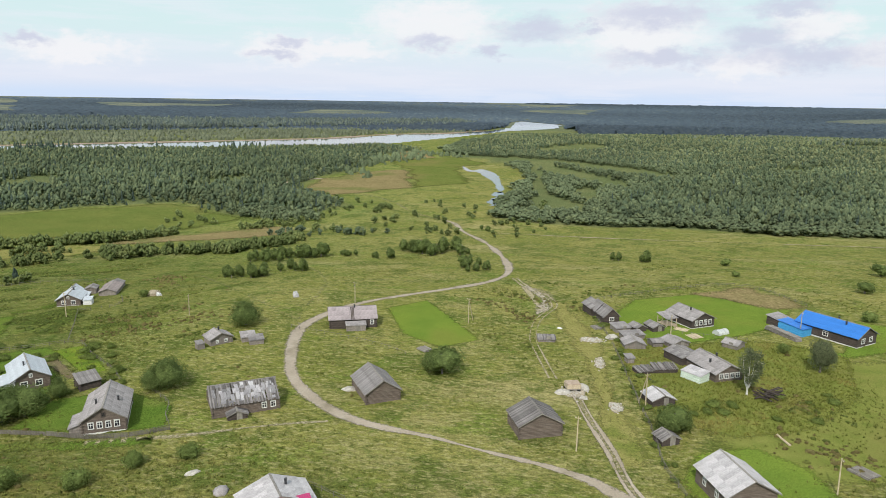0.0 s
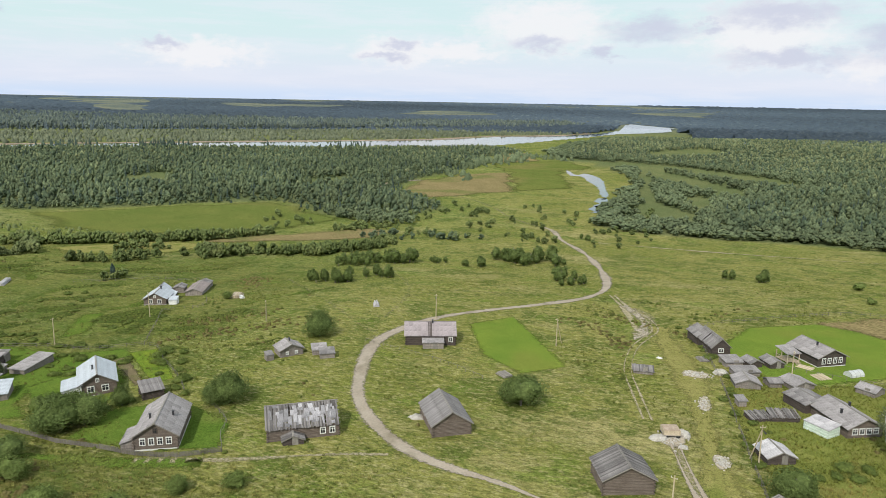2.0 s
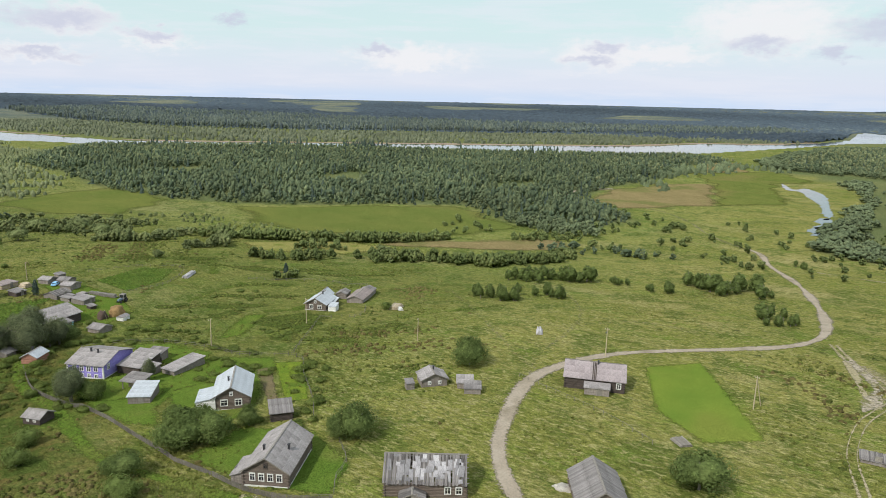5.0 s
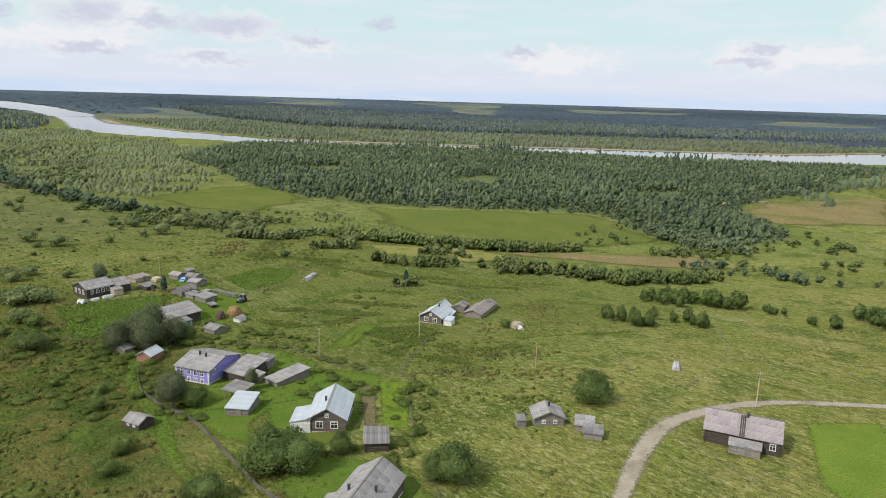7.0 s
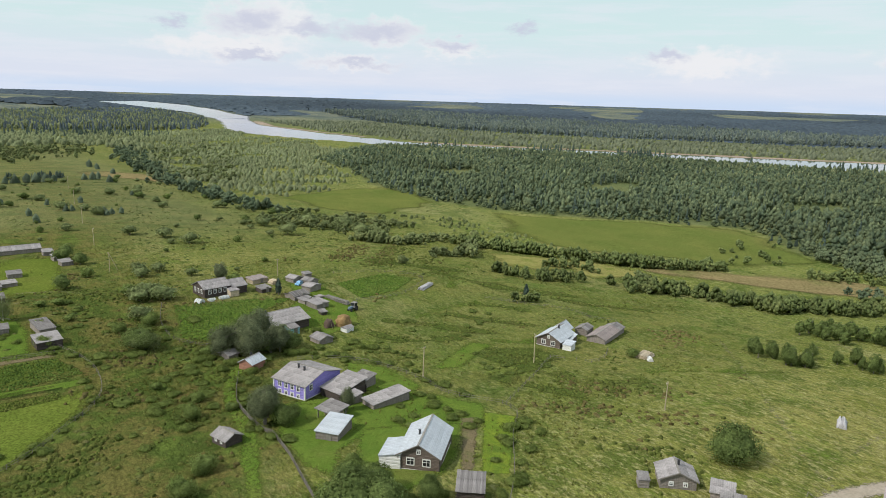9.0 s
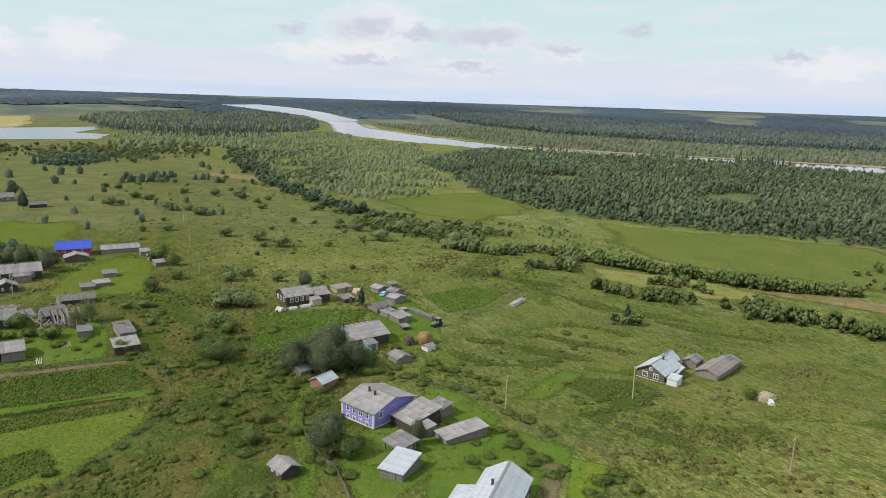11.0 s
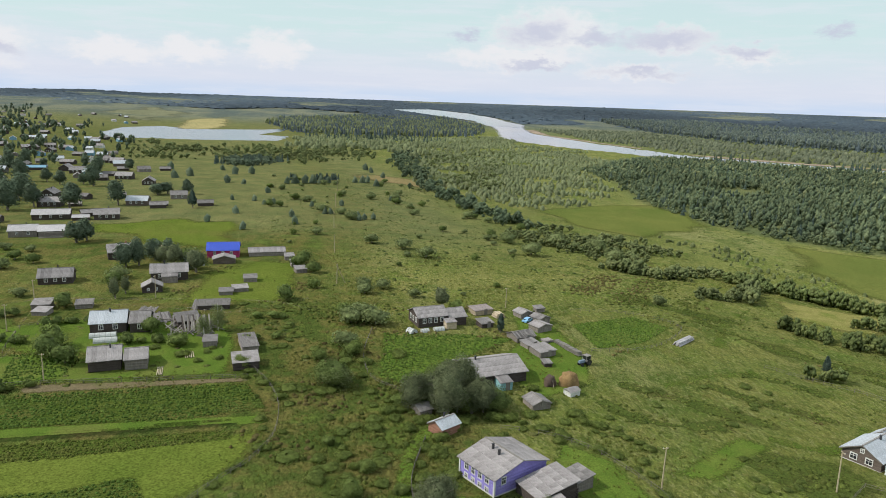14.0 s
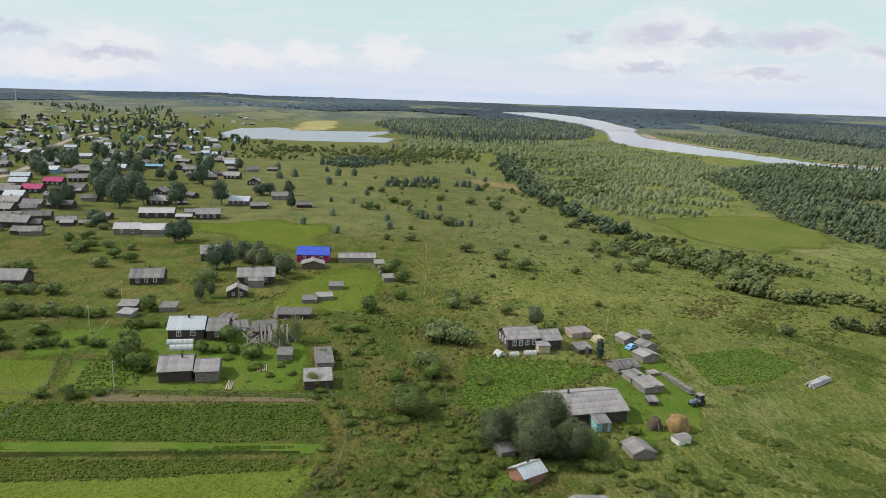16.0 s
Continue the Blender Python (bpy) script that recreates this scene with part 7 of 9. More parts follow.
for lo_, hi_, sp, sd in ((430, 640, 5.4, 5), (640, 1100, 6.0, 6), (1100, 1900, 8.0, 8)):
    q = scatter(F2, sp, sd, 2.5 if sp < 6 else 4, 0.12)
    q = q[(q[:, 1] >= lo_) & (q[:, 1] < hi_) & (q[:, 0] < 0.45 * (q[:, 1] - 505) + 300)]
    for c_ in CLEARINGS:
        q = q[inside(q[:, 0], q[:, 1], c_) + np.random.RandomState(sd).normal(0, 2.5, len(q)) < 0]
    h, w = sized(q, 6.0, 9.5, 0.80, sd + 2)
    edge_ = np.clip(inside(q[:, 0], q[:, 1], F2) / 45, 0.0, 1.0)
    h *= 0.75 + 0.25 * edge_
    w *= 1.35 - 0.45 * edge_ + 0.20 * (sp > 6)
    row_ = edge_ < 0.75
    for c_ in CLEARINGS[:4]:
        row_ |= np.abs(inside(q[:, 0], q[:, 1], c_)) < 16
    woods("woods", "rounded grey-green willows along the clearings", q[row_], h[row_] * 0.92, w[row_] * 1.1, LEAF, "round", 290 + sd)
    mixed_woods("willow and birch woods with small clearings", q[~row_], h[~row_], w[~row_], 300 + 10 * sd, 0.06, "birch", 950)
q = scatter(F2 + [(-20, 500)], 13, 9, 5)
q = q[(q[:, 0] >= 0.45 * (q[:, 1] - 505) + 300) & (q[:, 0] < 0.75 * q[:, 1] + 60)]
q = np.concatenate([q, scatter([(230, 448), (420, 440), (1500, 800), (2200, 600), (2200, -100), (500, 150), (260, 330)], 14, 10, 5)])
q = q[q[:, 0] < 0.9 * q[:, 1] + 120]
h, w = sized(q, 7, 11, 1.2, 11)
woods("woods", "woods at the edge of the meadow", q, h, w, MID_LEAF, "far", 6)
for i, (line, step, spread, lo, hi, leaf) in enumerate(BELTS):
    rs = np.random.RandomState(200 + i)
    q = along(line, step * 0.60)
    q = q + rs.normal(0, spread * 1.35, q.shape)
    if hi <= 12 and leaf != "BELT":
        clump = np.sin(q[:, 0] / 6.3 + 1.4 * np.sin(q[:, 1] / 7.1)) + np.sin(q[:, 1] / 4.9 + 1.3 * np.sin(q[:, 0] / 8.7))
        q = q[clump + rs.normal(0, 0.4, len(q)) > -0.35]
    if hi > 12:
        q = q[np.sin(q[:, 0] / 19) + np.sin(q[:, 0] / 43) + rs.normal(0, 0.3, len(q)) > 0.7]
    h, w = sized(q, lo * 0.7, hi * 1.12, {"NEEDLE": 0.7, "BELT": 0.8}.get(leaf, 1.0), 220 + i)
    woods("shrub_belt", "belt of grey-green willow shrubs" if leaf == "LEAF_GREY" else "row of dark young spruces" if leaf == "NEEDLE" else "belt of leafy shrubs across the meadow", q, h, w, {"BELT": BELT_LEAF, "LEAF_DARK": LEAF_DARK, "LEAF_GREY": LEAF_GREY, "NEEDLE": NEEDLE}[leaf], "fir" if leaf == "NEEDLE" else "round", 240 + i, 0.3)
# young growth and willow thickets
rs = np.random.RandomState(301)
q = np.stack([rs.uniform(-240, 10, 330), rs.uniform(395, 560, 330)], 1)
q = q[(np.abs(q[:, 0] + 24 + (q[:, 1] - 380) * 0.25) > 6) & (np.sin(q[:, 0] / 13 + 2 * np.sin(q[:, 1] / 17)) + rs.normal(0, 0.4, len(q)) > -0.2)]
h, w = sized(q, 2.0, 5.5, 1.0, 302)
woods("scrub", "bushes scattered over the flood plain", q, h, w, BELT_LEAF, "round", 303, 0.2)
YOUNG = [(-208, 455), (-199, 480), (-150, 470), (-138, 446), (-160, 434), (-185, 448)]
q = scatter(YOUNG, 4.2, 12)
h, w = sized(q, 4, 7, 0.8, 13)
woods("thicket", "young birch thicket at the edge of the woods", q, h, w, LEAF, "leaf", 7)
for sd, poly_, sp, lo, hi, mt in (
    (14, [(-470, 300), (-420, 300), (-380, 318), (-340, 312), (-300, 322), (-280, 340), (-330, 345), (-380, 345), (-405, 310), (-440, 320)], 7.5, 1.2, 3.0, LEAF_GREY),
    (15, [(-1010, 300), (-850, 240), (-640, 215), (-540, 250), (-505, 272), (-560, 340), (-640, 400), (-720, 420), (-820, 440), (-950, 550), (-1150, 550)], 7.0, 2, 5, MID_LEAF),
    (29, [(-1010, 300), (-850, 240), (-640, 215), (-590, 235), (-640, 300), (-800, 330), (-960, 400), (-1150, 550)], 10, 3, 6, LEAF_GREY),
    (16, [(-420, 240), (-350, 225), (-316, 258), (-300, 266), (-302, 288), (-340, 290), (-400, 285)], 5.2, 2, 5, LEAF_GREY),
    (17, [(-777, -45), (-1077, -111), (-1172, -98), (-1069, -40), (-1110, 11), (-1143, 93), (-897, 96), (-866, 46), (-917, 2), (-777, -9)], 13, 2.0, 8, LEAF_GREY),
    (117, [(-739, 51), (-862, 41), (-942, 68), (-895, 93), (-766, 95)], 9, 4, 7, FAR_TREE),
    (118, [(-837, 97), (-1054, 94), (-1097, 160), (-1098, 228), (-942, 210), (-867, 162), (-782, 127)], 12, 2.5, 8, LEAF_GREY),
    (119, [(-1143, 93), (-1257, 149), (-1252, 245), (-1225, 319), (-1070, 308), (-919, 264), (-1057, 264), (-1118, 221), (-1092, 144)], 13, 4, 10, MID_LEAF),
    (18, [(-1150, 300), (-1000, 300), (-980, 500), (-1130, 600), (-1350, 520), (-1270, 400)], 10, 2, 5, MID_LEAF),
    (19, [(-170, 690), (-205, 800), (-180, 900), (-140, 980), (-100, 1000), (-125, 1032), (-180, 1110), (-215, 1000), (-225, 800)], 12, 4, 8, LEAF),
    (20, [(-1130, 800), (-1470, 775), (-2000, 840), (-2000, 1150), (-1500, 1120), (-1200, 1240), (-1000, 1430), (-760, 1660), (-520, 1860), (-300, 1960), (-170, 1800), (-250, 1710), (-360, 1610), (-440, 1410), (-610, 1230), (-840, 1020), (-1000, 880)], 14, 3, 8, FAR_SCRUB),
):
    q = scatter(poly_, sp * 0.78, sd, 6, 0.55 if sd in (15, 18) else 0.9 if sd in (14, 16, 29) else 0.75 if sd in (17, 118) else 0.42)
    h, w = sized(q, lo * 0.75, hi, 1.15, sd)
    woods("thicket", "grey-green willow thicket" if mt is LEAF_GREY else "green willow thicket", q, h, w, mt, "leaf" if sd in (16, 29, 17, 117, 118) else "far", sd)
SPRUCE = [(-1700, 110), (-2000, 60), (-2368, 98), (-2610, 381), (-2600, 690), (-2111, 690), (-1700, 580), (-1540, 500), (-1484, 393), (-1490, 233), (-1571, 120)]
q = scatter(SPRUCE, 11, 22)
h, w = sized(q, 11, 17, 0.62, 23)
pick_ = np.random.RandomState(24).uniform(0, 1, len(q)) < 0.6
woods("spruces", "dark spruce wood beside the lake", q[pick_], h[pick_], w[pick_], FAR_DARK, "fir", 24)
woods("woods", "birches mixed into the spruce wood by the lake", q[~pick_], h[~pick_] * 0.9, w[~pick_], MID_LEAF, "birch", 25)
q = scatter([(-1460, 230), (-1440, 420), (-1540, 560), (-1380, 560), (-1160, 420), (-1130, 250), (-1230, 130), (-1400, 120)], 7, 26, gaps=0.5)
h, w = sized(q, 3, 6, 1.1, 27)
woods("thicket", "light willow scrub before the spruce wood", q, h, w, MID_LEAF, "far", 28)
q = scatter([(-1390, 420), (-1450, 250), (-1480, 150), (-1400, 130), (-1300, 220), (-1290, 400)], 17, 25, gaps=0.4)
h, w = sized(q, 8, 15, 0.6, 26)
woods("spruces", "spruces scattered before the spruce wood", q, h, w, NEEDLE, "fir", 27)
# the far bank and the plain to the horizon
q = scatter([(-2600, 1300), (-1900, 1190), (-1500, 1160), (-1200, 1280), (-1000, 1480), (-760, 1700), (-520, 1900), (-300, 2000), (-200, 2300), (-300, 2500), (-1000, 2200), (-2600, 1700)], 12, 28, 8, 0.15)
h, w = sized(q, 12, 19, 0.7, 29)
pick_ = np.random.RandomState(34).uniform(0, 1, len(q)) < 0.5
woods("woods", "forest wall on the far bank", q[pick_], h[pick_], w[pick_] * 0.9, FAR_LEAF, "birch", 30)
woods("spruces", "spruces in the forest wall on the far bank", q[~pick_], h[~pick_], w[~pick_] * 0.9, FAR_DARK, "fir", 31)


def far_forest():
    """The canopy of the endless forest, from beyond the river to the horizon, with stands of uneven height and open bogs."""
    rs = np.random.RandomState(31)
    az_ = np.radians(np.arange(-146, 56, 0.17))
    rr = 1750 * 1.0125 ** np.arange(0, 81)
    A, R_ = np.meshgrid(az_, rr)
    x = (-30 + np.sin(A) * R_ + rs.normal(0, 2.5, A.shape)).ravel()
    y = (60 + np.cos(A) * R_ + rs.normal(0, 6, A.shape)).ravel()
    r = R_.ravel()
    keep = (inside(x, y, RIVER_NEAR + RIVER_FAR[::-1]) < -12) & (inside(x, y, LAKE) < -25) & (inside(x, y, [(-1500, -400), (-1500, 80), (-2500, 150), (-2600, -500)]) < 0)
    keep &= ((y > 1500 + 0.12 * x) | (x < -2350) | (x > 500)) & ~((x > -125) & (x < 90) & (y < 2080)) & ~((y < 420) & (x < 0) & (r < 2980 + 110 * np.sin(y / 90)))
    open_ = np.sin(x / 310 + 1.5 * np.sin(y / 420)) * np.sin(y / 260 + 1.3 * np.sin(x / 380)) + 0.25 * np.sin(x / 90 + 2 * np.sin(y / 130))
    band = np.sin(x / 510 + 2 * np.sin(y / 700)) + np.sin(y / 240 + 1.2 * np.sin(x / 600))
    n, m = A.shape
    core_ = (keep & (open_ < 0.62)).reshape(n, m).astype(float)
    for _ in range(8):
        core_[1:-1, 1:-1] = np.minimum(core_[1:-1, 1:-1], 0.2 * core_[1:-1, 1:-1] + 0.2 * (core_[:-2, 1:-1] + core_[2:, 1:-1] + core_[1:-1, :-2] + core_[1:-1, 2:]))
    core_[0] = 0.0
    full = (smooth(core_ * 1.15 - 0.1) * keep.reshape(n, m)).ravel()
    tall = (8 + 3.5 * band) * (0.4 + 0.6 * smooth((r - 1750) / 350)) * (1.15 - 0.8 * smooth((r - 2200) / 1600))
    h = full * (tall * rs.uniform(0.75, 1.25, len(x)) + rs.normal(0, 1.2, len(x)))
    i = np.arange(n * m).reshape(n, m)
    faces = np.stack([i[:-1, :-1], i[1:, :-1], i[1:, 1:], i[:-1, 1:]], -1).reshape(-1, 4)
    faces = faces[full[faces].max(1) > 0.02]
    faces = faces[keep[faces].all(1)]
    used, back = np.unique(faces, return_inverse=True)
    tint = np.clip(0.42 - 0.16 * band[faces].mean(1) + rs.normal(0, 0.10, len(faces)), 0, 0.95)
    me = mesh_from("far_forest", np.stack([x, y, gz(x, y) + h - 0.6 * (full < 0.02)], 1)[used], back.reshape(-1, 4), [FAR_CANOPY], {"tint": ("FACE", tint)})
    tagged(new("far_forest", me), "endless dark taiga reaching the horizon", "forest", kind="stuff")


far_forest()
# herbs in the meadows near the village
rs = np.random.RandomState(51)
q = np.stack([rs.uniform(-330, 120, 150000), rs.uniform(60, 330, 150000)], 1)
dens = np.sin(q[:, 0] / 17 + 2 * np.sin(q[:, 1] / 23)) * np.sin(q[:, 1] / 13 + 2 * np.sin(q[:, 0] / 19))
rough_ = np.maximum(smooth((122 - q[:, 1]) / 15) * smooth((q[:, 0] + 130) / 30), smooth(1 - np.abs(q[:, 0] + 180) / 50) * smooth((170 - q[:, 1]) / 40))
rough_ = np.maximum(rough_, smooth((q[:, 0] - 20) / 20) * smooth((185 - q[:, 1]) / 20))
q = q[dens + rs.normal(0, 0.6, len(q)) > 1.0 - 0.9 * rough_]
ROADLINE = along([(20, 111), (-15, 127), (-39, 137), (-52, 153), (-59.5, 176), (-61, 189), (-50, 218), (-25, 244), (-7, 285), (-12, 328)], 4)
dist = np.min(np.hypot(q[:, None, 0] - ROADLINE[None, :, 0], q[:, None, 1] - ROADLINE[None, :, 1]), 1)
q = q[dist > 4.5]
h, w = np.random.RandomState(52).uniform(0.2, 0.6, len(q)), np.random.RandomState(53).uniform(0.4, 1.1, len(q))
for pts_ in ([(-42, 211), (-31, 224), (-10, 184), (-20, 176), (-32, 186)], [(-128, 137), (-119, 156), (-107, 146), (-101, 131), (-113, 128)], [(27, 214), (37, 237), (63, 252), (86, 232), (62, 200), (36, 186)], [(-187, 20), (-186, 96), (-150, 79), (-140, 20)], [(-203, 20), (-202, 92), (-180, 97), (-172, 20)]):
    s_ = inside(q[:, 0], q[:, 1], pts_) < 0
    q, h, w = q[s_], h[s_], w[s_]
woods("meadow_herbs", "tufts of tall grass and herbs in the meadow", q, h, w, BLADE, "tuft", 54, 0.05, "grass")

q = scatter([(30, 200), (26, 186), (27, 160), (30, 142), (44, 136), (60, 142), (76, 160), (84, 186), (70, 196), (58, 196), (42, 188)], 0.62, 61, 0.5, 0.2)
woods("tall_grass", "lush tall grass and weeds round the old farmhouse", q, np.random.RandomState(62).uniform(0.15, 0.55, len(q)), np.random.RandomState(63).uniform(0.5, 1.1, len(q)), YARD_BLADE, "tuft", 64, 0.05, "grass")

# plots and yards that stay free of weeds
OPEN_PLOTS = ([(-42, 211), (-31, 224), (-10, 184), (-20, 176), (-32, 186)], [(-128, 137), (-119, 156), (-107, 146), (-101, 131), (-113, 128)], [(27, 214), (37, 237), (63, 252), (86, 232), (62, 200), (36, 186)], [(-187, 0), (-186, 96), (-150, 79), (-140, 0)], [(-206, 0), (-204, 94), (-180, 98), (-172, 0)],
              [(-229, 127), (-201, 122), (-194, 130), (-211, 147), (-222, 163)], [(-238, 168), (-205, 150), (-186, 158), (-192, 172), (-232, 178)], [(-233, 184), (-241, 208), (-231, 216), (-218, 200), (-214, 184)], [(-336, 56), (-380, 20), (-400, 25), (-400, 77)],
              [(-97, 118), (-80, 117), (-66, 122), (-70, 132), (-84, 138), (-98, 132)], [(-121, 163), (-115, 167), (-94, 149), (-104, 140)], [(-165, 149), (-157, 160), (-142, 161), (-128, 152), (-128, 128), (-150, 124), (-166, 130)], [(-68, 121), (-78, 116), (-126, 117), (-162, 125), (-177, 136), (-179, 130), (-162, 119), (-126, 111), (-93, 108), (-64, 115)],
              [(-262, 70), (-262, 100), (-310, 108), (-318, 92), (-300, 75)], [(10, 130), (26, 112), (28, 200), (12, 230), (2, 200)])

# tussocks: low leafy hummocks all over the pasture
TUSS = leafy("tussock_grass", (0.150, 0.185, 0.050), (0.195, 0.220, 0.066), (0.250, 0.240, 0.095), 0.45)
TUSS_DARK = leafy("dark_tussock_grass", (0.085, 0.120, 0.036), (0.115, 0.152, 0.046), (0.150, 0.175, 0.060), 0.45)
RANK = leafy("rank_weeds", (0.143, 0.181, 0.043), (0.185, 0.222, 0.055), (0.240, 0.250, 0.074), 0.45)
RANK_DARK = leafy("dark_rank_weeds", (0.118, 0.145, 0.039), (0.161, 0.186, 0.049), (0.202, 0.217, 0.061), 0.4)
RANK_BROWN = leafy("brown_herbs", (0.172, 0.146, 0.057), (0.207, 0.177, 0.068), (0.236, 0.207, 0.086), 0.4)
rs = np.random.RandomState(57)
q = np.stack([rs.uniform(-330, 70, 60000), rs.uniform(62, 262, 60000)], 1)
gully_ = smooth((q[:, 0] + 225) / 18) * smooth((-q[:, 0] - 116) / 25) * smooth((152 - q[:, 1]) / 25)
front_ = smooth((118 - q[:, 1]) / 14) * smooth((q[:, 0] + 135) / 25)
hang_ = 0.45 * smooth((-q[:, 0] - 95) / 40) * smooth((q[:, 1] - 165) / 20)
west_ = 0.6 * smooth((-q[:, 0] - 215) / 25) * smooth((135 - q[:, 1]) / 20)
dens = np.sin(q[:, 0] / 9 + 2 * np.sin(q[:, 1] / 12)) * np.sin(q[:, 1] / 7 + 2 * np.sin(q[:, 0] / 11)) + 0.6 * np.sin(q[:, 0] / 23 + 1.4 * np.sin(q[:, 1] / 31))
q = q[dens + rs.normal(0, 0.35, len(q)) > 1.5 - 1.05 * np.clip(gully_ + 0.8 * front_ + hang_ + west_, 0.1, 1)]
q = q[np.min(np.hypot(q[:, None, 0] - ROADLINE[None, :, 0], q[:, None, 1] - ROADLINE[None, :, 1]), 1) > 6]
for pts_ in OPEN_PLOTS:
    q = q[inside(q[:, 0], q[:, 1], pts_) < 1.0]
mix_ = np.sin(q[:, 0] / 15 + 1.7 * np.sin(q[:, 1] / 19)) + rs.normal(0, 0.5, len(q))
h, w = rs.uniform(0.25, 0.75, len(q)), rs.uniform(0.7, 2.0, len(q))
for s_, mat_, lb, sd in ((mix_ > 0.35, RANK, "clumps of rank green weeds", 151), ((mix_ <= 0.35) & (mix_ > -0.45), RANK_DARK, "clumps of dark nettles and weeds", 152), (mix_ <= -0.45, RANK_BROWN, "clumps of browned herbs", 153)):
    woods("rank_weeds", lb, q[s_], h[s_], w[s_], mat_, "far", sd, 0.05, "weeds")
rs = np.random.RandomState(58)
q = np.concatenate([(lambda c: c + rs.normal(0, w_ * 0.34, c.shape))(along(pts_, 0.5)) for pts_, w_ in RANK_BANDS])
woods("rank_weeds", "bands of dark rank growth on the slope", q, rs.uniform(0.2, 0.55, len(q)), rs.uniform(0.7, 1.7, len(q)), RANK, "far", 155, 0.05, "weeds")
for sd, n_, box_, mat_ in ((61, 5500, (-650, -230, 95, 420), TUSS), (62, 2500, (-650, -230, 95, 420), TUSS_DARK), (63, 3000, (-230, 230, 240, 450), TUSS), (65, 1500, (-300, -130, -20, 150), TUSS)):
    rs = np.random.RandomState(sd)
    q = np.stack([rs.uniform(box_[0], box_[1], n_), rs.uniform(box_[2], box_[3], n_)], 1)
    dens = np.sin(q[:, 0] / 27 + 2 * np.sin(q[:, 1] / 31)) * np.sin(q[:, 1] / 17 + 2 * np.sin(q[:, 0] / 29))
    q = q[dens + rs.normal(0, 0.45, len(q)) > 0.05]
    dist = np.min(np.hypot(q[:, None, 0] - ROADLINE[None, ::2, 0], q[:, None, 1] - ROADLINE[None, ::2, 1]), 1)
    q = q[dist > 6]
    for pts_ in OPEN_PLOTS:
        q = q[inside(q[:, 0], q[:, 1], pts_) < 0]
    rs = np.random.RandomState(sd + 10)
    w = rs.uniform(0.8, 2.6, len(q))
    woods("tussocks", "low hummocks of rough grass in the pasture", q, rs.uniform(0.12, 0.42, len(q)), w, mat_, "far", sd, 0.05, "grass")

# leafy rows in the potato fields
HAULM = leafy("potato_haulm", (0.125, 0.205, 0.042), (0.165, 0.245, 0.054), (0.200, 0.260, 0.068), 0.45)
HAULM_OLD = leafy("yellowing_potato_haulm", (0.165, 0.205, 0.044), (0.205, 0.235, 0.056), (0.240, 0.250, 0.074), 0.45)
for sd, pts_, turn, mat_, lb in ((71, [(-203, 20), (-202, 92), (-189, 97), (-186, 80), (-188, 20)], 0, HAULM, "dense leafy potato rows"), (72, [(-181, 20), (-180, 90), (-176, 90), (-173, 60), (-172, 20)], 0, HAULM_OLD, "yellowing potato rows"), (73, [(-163, 40), (-162, 63), (-165, 75), (-157, 78), (-150, 68), (-148, 40)], 0, HAULM, "dark leafy potato bed"),
                             (74, [(-229, 127), (-201, 122), (-194, 130), (-211, 147), (-222, 163), (-226, 150)], 15, HAULM, "green potato rows by the long house"), (75, [(-233, 184), (-241, 208), (-231, 216), (-218, 200), (-214, 184)], 30, HAULM, "green potato rows in the fenced field"),
                             (77, [(-225, 36), (-224, 52), (-211, 52), (-205, 40)], 8, HAULM, "green vegetable rows by the dark house")):
    rs = np.random.RandomState(sd)
    p = np.asarray(pts_, float)
    c0 = p.mean(0)
    U, V_ = np.meshgrid(np.arange(-60, 60, 1.0), np.arange(-60, 60, 0.62))
    c_, s_ = math.cos(radians(turn)), math.sin(radians(turn))
    u = U.ravel() + rs.normal(0, 0.16, U.size)
    v = V_.ravel() + rs.normal(0, 0.14, U.size)
    q = np.stack([c0[0] + u * c_ - v * s_, c0[1] + u * s_ + v * c_], 1)
    q = q[(inside(q[:, 0], q[:, 1], p) > 0.3) & (rs.uniform(0, 1, len(q)) < 0.82)]
    woods("potato_rows", lb, q, rs.uniform(0.25, 0.5, len(q)), rs.uniform(0.6, 1.15, len(q)), mat_, "far", sd, 0.03, "crop")


# ---- fences and poles ----
FENCE = surf("fence_timber", (0.120, 0.108, 0.092), (0.175, 0.160, 0.140), 1.5, 9, 0.9, 0.4, 0.02, vary=0.25, stretch=(3, 3, 0.6))


